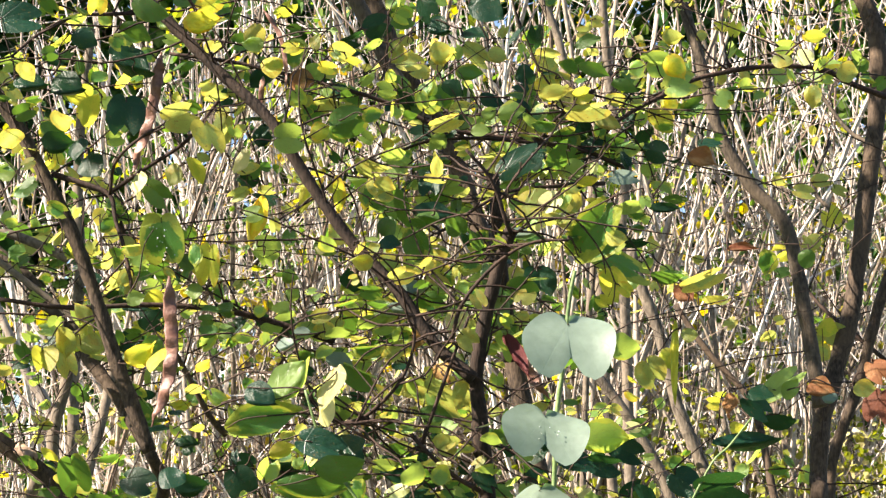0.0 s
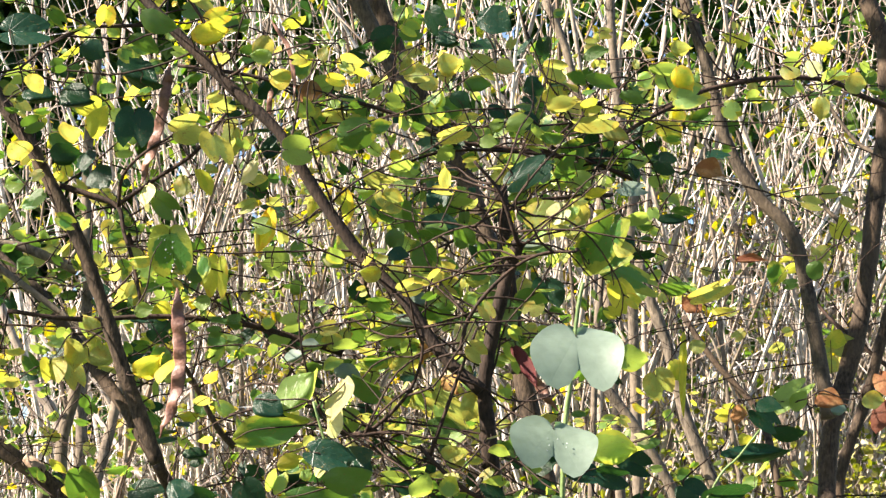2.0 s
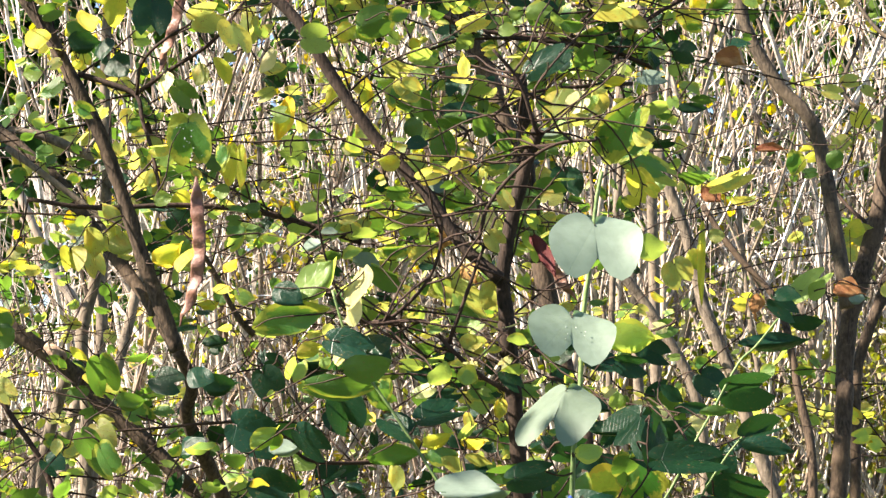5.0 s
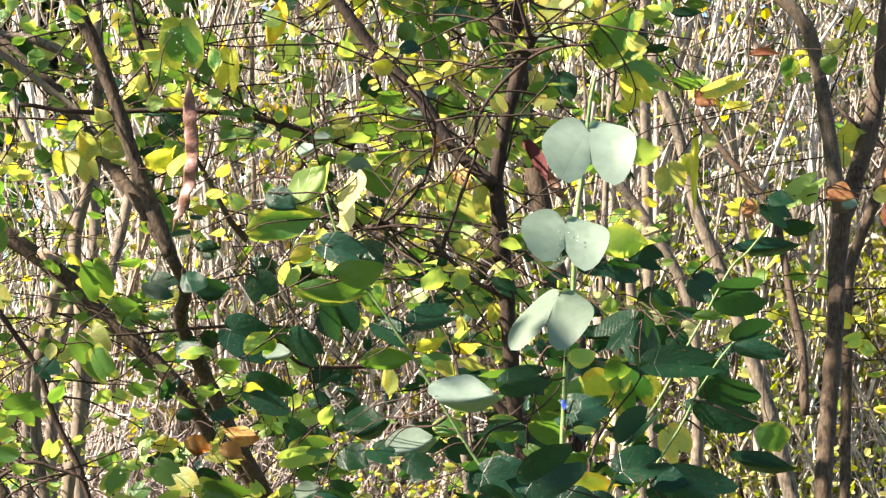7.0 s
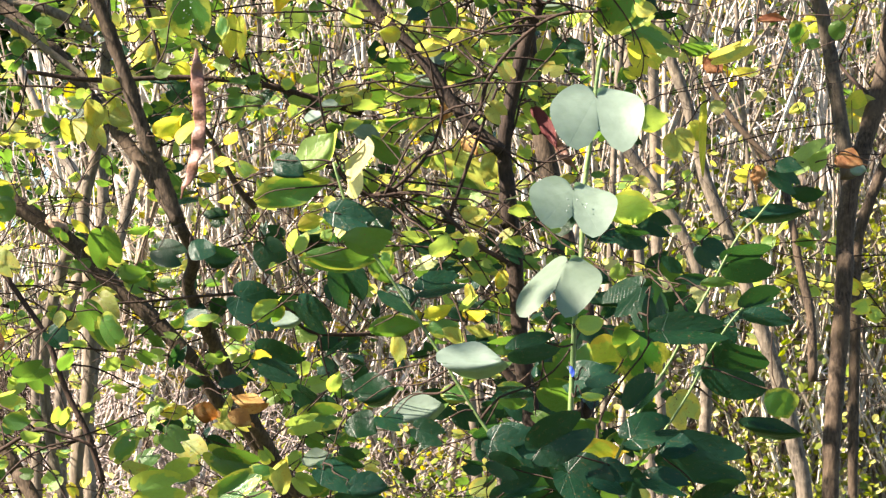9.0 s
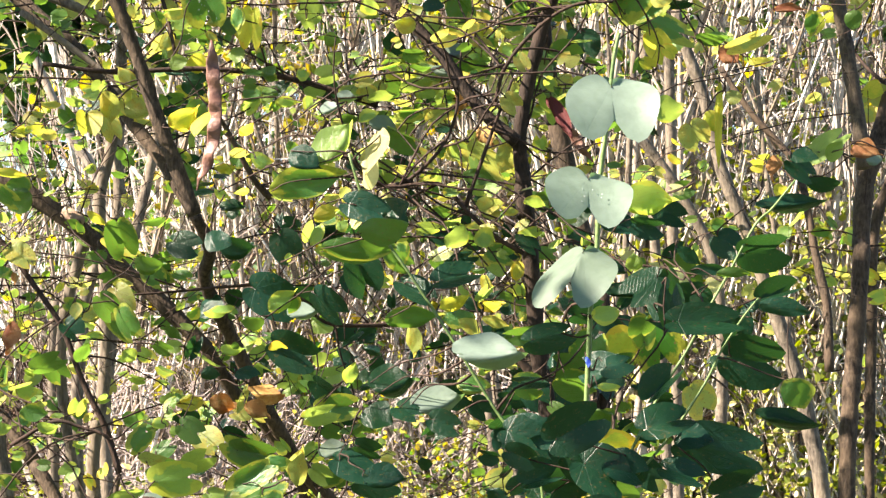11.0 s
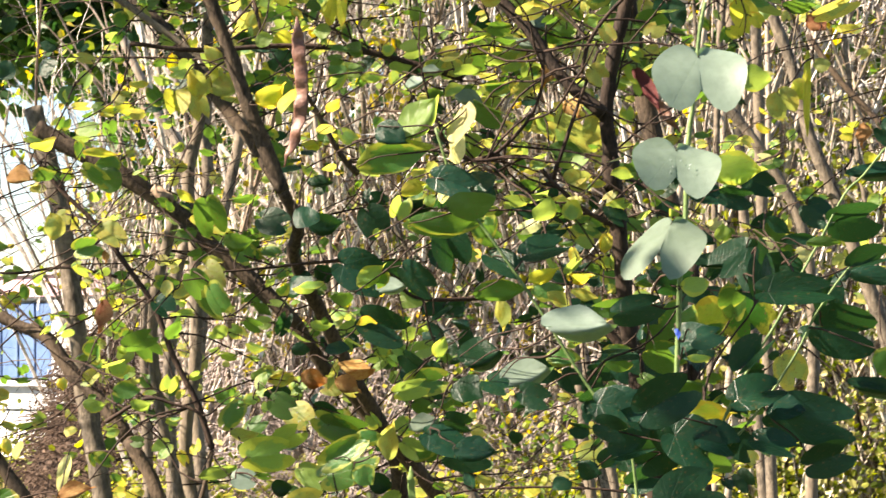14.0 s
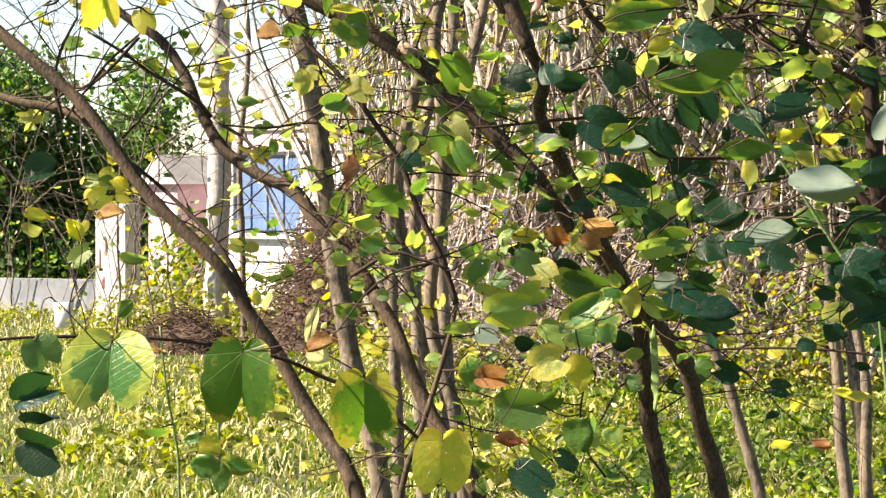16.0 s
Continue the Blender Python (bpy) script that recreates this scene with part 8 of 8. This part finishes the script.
leaf(tree_left, leaf_cream, "lobe", (-0.623, 4.186, 2.336), 0.065, 0.037, 90, 21, -36, (-0.675, 4.475, 2.411))
leaf(tree_fork, leaf_cream, "lobe", (0.041, 4.166, 2.014), 0.045, 0.032, 80, 24, 3, (0.030, 3.892, 1.974))
leaf(tree_fork, leaf_cream, "lobe", (0.007, 4.028, 1.952), 0.039, 0.046, 80, 19, -5, (0.012, 3.903, 1.928))
leaf(sapling_pale, blue_petal, "lobe", (0.159, 3.300, 1.493), 0.018, 0.008, 80, 0, 0, (0.165, 3.400, 1.485))
leaf(tree_twin, leaf_red, "lobe", (0.144, 4.002, 1.963), 0.096, 0.028, 65, 20, -20, (0.174, 5.394, 2.135))
leaf(tree_twin, leaf_red, "lobe", (0.142, 4.190, 2.007), 0.059, 0.025, 50, -20, -20, (0.171, 5.388, 2.164))

def drops(ob, count, seed, spread):
    """Drops of water that lie on a leaf blade."""
    rng = random.Random(seed)
    if "droplet" not in blades:
        bm = bmesh.new()
        bmesh.ops.create_icosphere(bm, subdivisions=1, radius=1.0)
        blades["droplet"] = mesh_of("droplet", bm, water)
    for _ in range(count):
        d = new("droplet", blades["droplet"])
        d.parent = ob
        r = rng.uniform(0.0009, 0.0019)
        size = ob.matrix_basis.to_scale()
        d.matrix_basis = Matrix.LocRotScale((rng.uniform(-spread, spread), rng.uniform(-spread, spread), 0.02), None, (r / size.x, r / size.y, 0.7 * r / size.z))


for spot in list(scene.objects):
    if spot.name.startswith("leaf") and spot.parent:
        for near, count, spread in (((0.162, 3.308, 1.756), 9, 0.16), ((-0.540, 3.974, 2.183), 26, 0.3), ((-0.544, 4.069, 1.338), 8, 0.2), ((-0.684, 3.726, 1.004), 6, 0.25)):
            if (spot.matrix_basis.translation - Vector(near)).length < 0.002:
                drops(spot, count, 7, spread)

A, B, C, D, E = leaf_green, leaf_fresh, leaf_aging, leaf_yellow, leaf_mature
sprigs(tree_left, 40, (A, A, B, E, C, D), 41, low=1.95)
sprigs(tree_left, 30, (A, A, B, E, E), 52, high=1.95)
sprigs(tree_left, 14, (A, A, B, C, E), 59, low=1.0, high=1.5, back=-0.6, front=4.05)
sprigs(tree_fork, 32, (A, B, B, C, C), 42, low=1.95)
sprigs(tree_fork, 26, (A, A, E, C, E), 53, high=1.95)
sprigs(tree_twin, 40, (A, B, A, C, E, B), 43, low=1.95)
sprigs(tree_twin, 16, (A, A, B, E, E), 54, high=1.95)
sprigs(tree_twin, 10, (E, E, E, A), 60, low=1.0, high=1.8, back=-0.3, size_of=(0.04, 0.08))
sprigs(tree_fork, 26, (A, B, B, C, leaf_cream), 71, low=1.65, high=2.15, back=-0.1, size_of=(0.026, 0.048), front=3.8)
sprigs(tree_fork, 22, (A, B, C, D), 72, low=2.15, back=0.0, size_of=(0.028, 0.052), front=3.95)
sprigs(tree_left, 26, (A, C, B, B, A), 73, low=1.9, back=-0.1, size_of=(0.028, 0.054), front=4.0)
sprigs(tree_twin, 22, (A, A, B, E), 74, low=2.2, high=2.7, back=-0.3, size_of=(0.028, 0.052), front=4.1)
sprigs(tree_right, 12, (A, B, C), 75, low=2.4, back=-0.1, size_of=(0.026, 0.046), front=4.4)
sprigs(tree_right, 14, (B, C, A, D), 44)
sprigs(tree_stub, 32, (A, B, C), 45, size_of=(0.024, 0.046))
sprigs(tree_dark, 34, (A, B, C), 46, size_of=(0.024, 0.046))
sprigs(tree_mid, 30, (A, B, C, D), 47, size_of=(0.024, 0.046))
sprigs(tree_far, 14, (A, B, C, D), 48, size_of=(0.024, 0.046))
sprigs(tree_back_e, 10, (B, C, D), 49)
sprigs(tree_back_d, 10, (A, B, C), 50)
sprigs(tree_back_j, 8, (B, C), 51)
sprigs(tree_twin, 12, (E, A, B), 58, low=2.15)
limb(tree_left, "twig", twig_bark, [(-0.816, 4.270, 2.373, 0.0062), (-0.748, 4.256, 2.350, 0.0057), (-0.691, 4.242, 2.323, 0.0051), (-0.675, 4.228, 2.267, 0.0046), (-0.653, 4.214, 2.205, 0.0040), (-0.633, 4.200, 2.121, 0.0035)])
limb(tree_left, "twig", twig_bark, [(-0.690, 4.240, 2.323, 0.0040), (-0.677, 4.210, 2.382, 0.0035), (-0.633, 4.180, 2.421, 0.0030), (-0.571, 4.150, 2.452, 0.0025)])
bare_twigs(tree_left, 30, 81)
bare_twigs(tree_fork, 4, 82)
bare_twigs(tree_twin, 8, 83)
bare_twigs(tree_right, 26, 84)
bare_twigs(tree_mid, 13, 85, low=1.5)
bare_twigs(tree_far, 11, 86, low=1.5)
bare_twigs(tree_stub, 14, 87)
sprigs(sapling_broad, 3, (E, E, A), 55, low=0.9, high=1.6, back=0.9, size_of=(0.05, 0.085), front=3.4)
sprigs(sapling_slim, 3, (E, A, B), 56, low=0.9, high=1.75, back=0.5, size_of=(0.05, 0.085), front=3.6)
sprigs(sapling_pale, 3, (E, A), 57, low=0.9, high=1.6, back=0.6, size_of=(0.055, 0.09), front=3.5)
for number, young in enumerate((tree_back, tree_back_b, tree_back_c, tree_back_d, tree_back_e, tree_back_f, tree_back_g, tree_back_h, tree_back_i, tree_back_j, tree_back_k, tree_back_m)):
    bare_twigs(young, 5, 100 + number, low=0.8, back=0.0, reach=(0.3, 0.8))
    sprigs(young, 3, (A, B, C), 120 + number, low=0.8, back=0.0, size_of=(0.035, 0.065), front=6.0)
grow_petioles()


def build_shade_crown(tree, seed, x0, x1, y0, y1, z0, z1, count):
    """Unseen leaf clumps added above the view to cast shade, parented to a tree."""
    rng = random.Random(seed)
    verts, faces = [], []
    while len(faces) < count * 2:
        c = Vector((rng.uniform(x0, x1), rng.uniform(y0, y1), rng.uniform(z0, z1)))
        if noise.noise(c * 1.1 + Vector((seed, 0, 0))) < -0.02:
            continue
        for _ in range(5):
            add_leaf(verts, faces, rng, c + Vector((rng.gauss(0, 0.12), rng.gauss(0, 0.12), rng.gauss(0, 0.08))), rng.uniform(0.07, 0.13))
    me = bpy.data.meshes.new("crown")
    me.from_pydata(verts, [], faces)
    me.materials.append(scrub_leaf)
    ob = new("crown", me)
    ob.parent = tree
    tagged(ob, kind="stuff")


# added toward the sun, out of view, to shade trunks, lawn and saplings
build_shade_crown(tree_left, 63, -4.05, -2.35, 3.0, 4.6, 3.05, 3.9, 190)
build_shade_crown(tree_twin, 64, -8.5, -1.5, 8.0, 12.0, 5.0, 6.2, 2300)
build_shade_crown(tree_fork, 65, -2.9, -2.2, 2.1, 2.85, 3.2, 3.85, 130)
build_shade_crown(tree_fork, 62, -3.3, -0.9, 3.4, 5.2, 3.6, 4.9, 560)
# two more unseen clumps overhead, added to cut sky light among the trees
build_shade_crown(tree_left, 66, -1.7, -0.4, 3.9, 5.6, 3.4, 4.6, 360)
build_shade_crown(tree_twin, 67, -0.6, 0.8, 4.2, 6.0, 3.5, 4.8, 420)
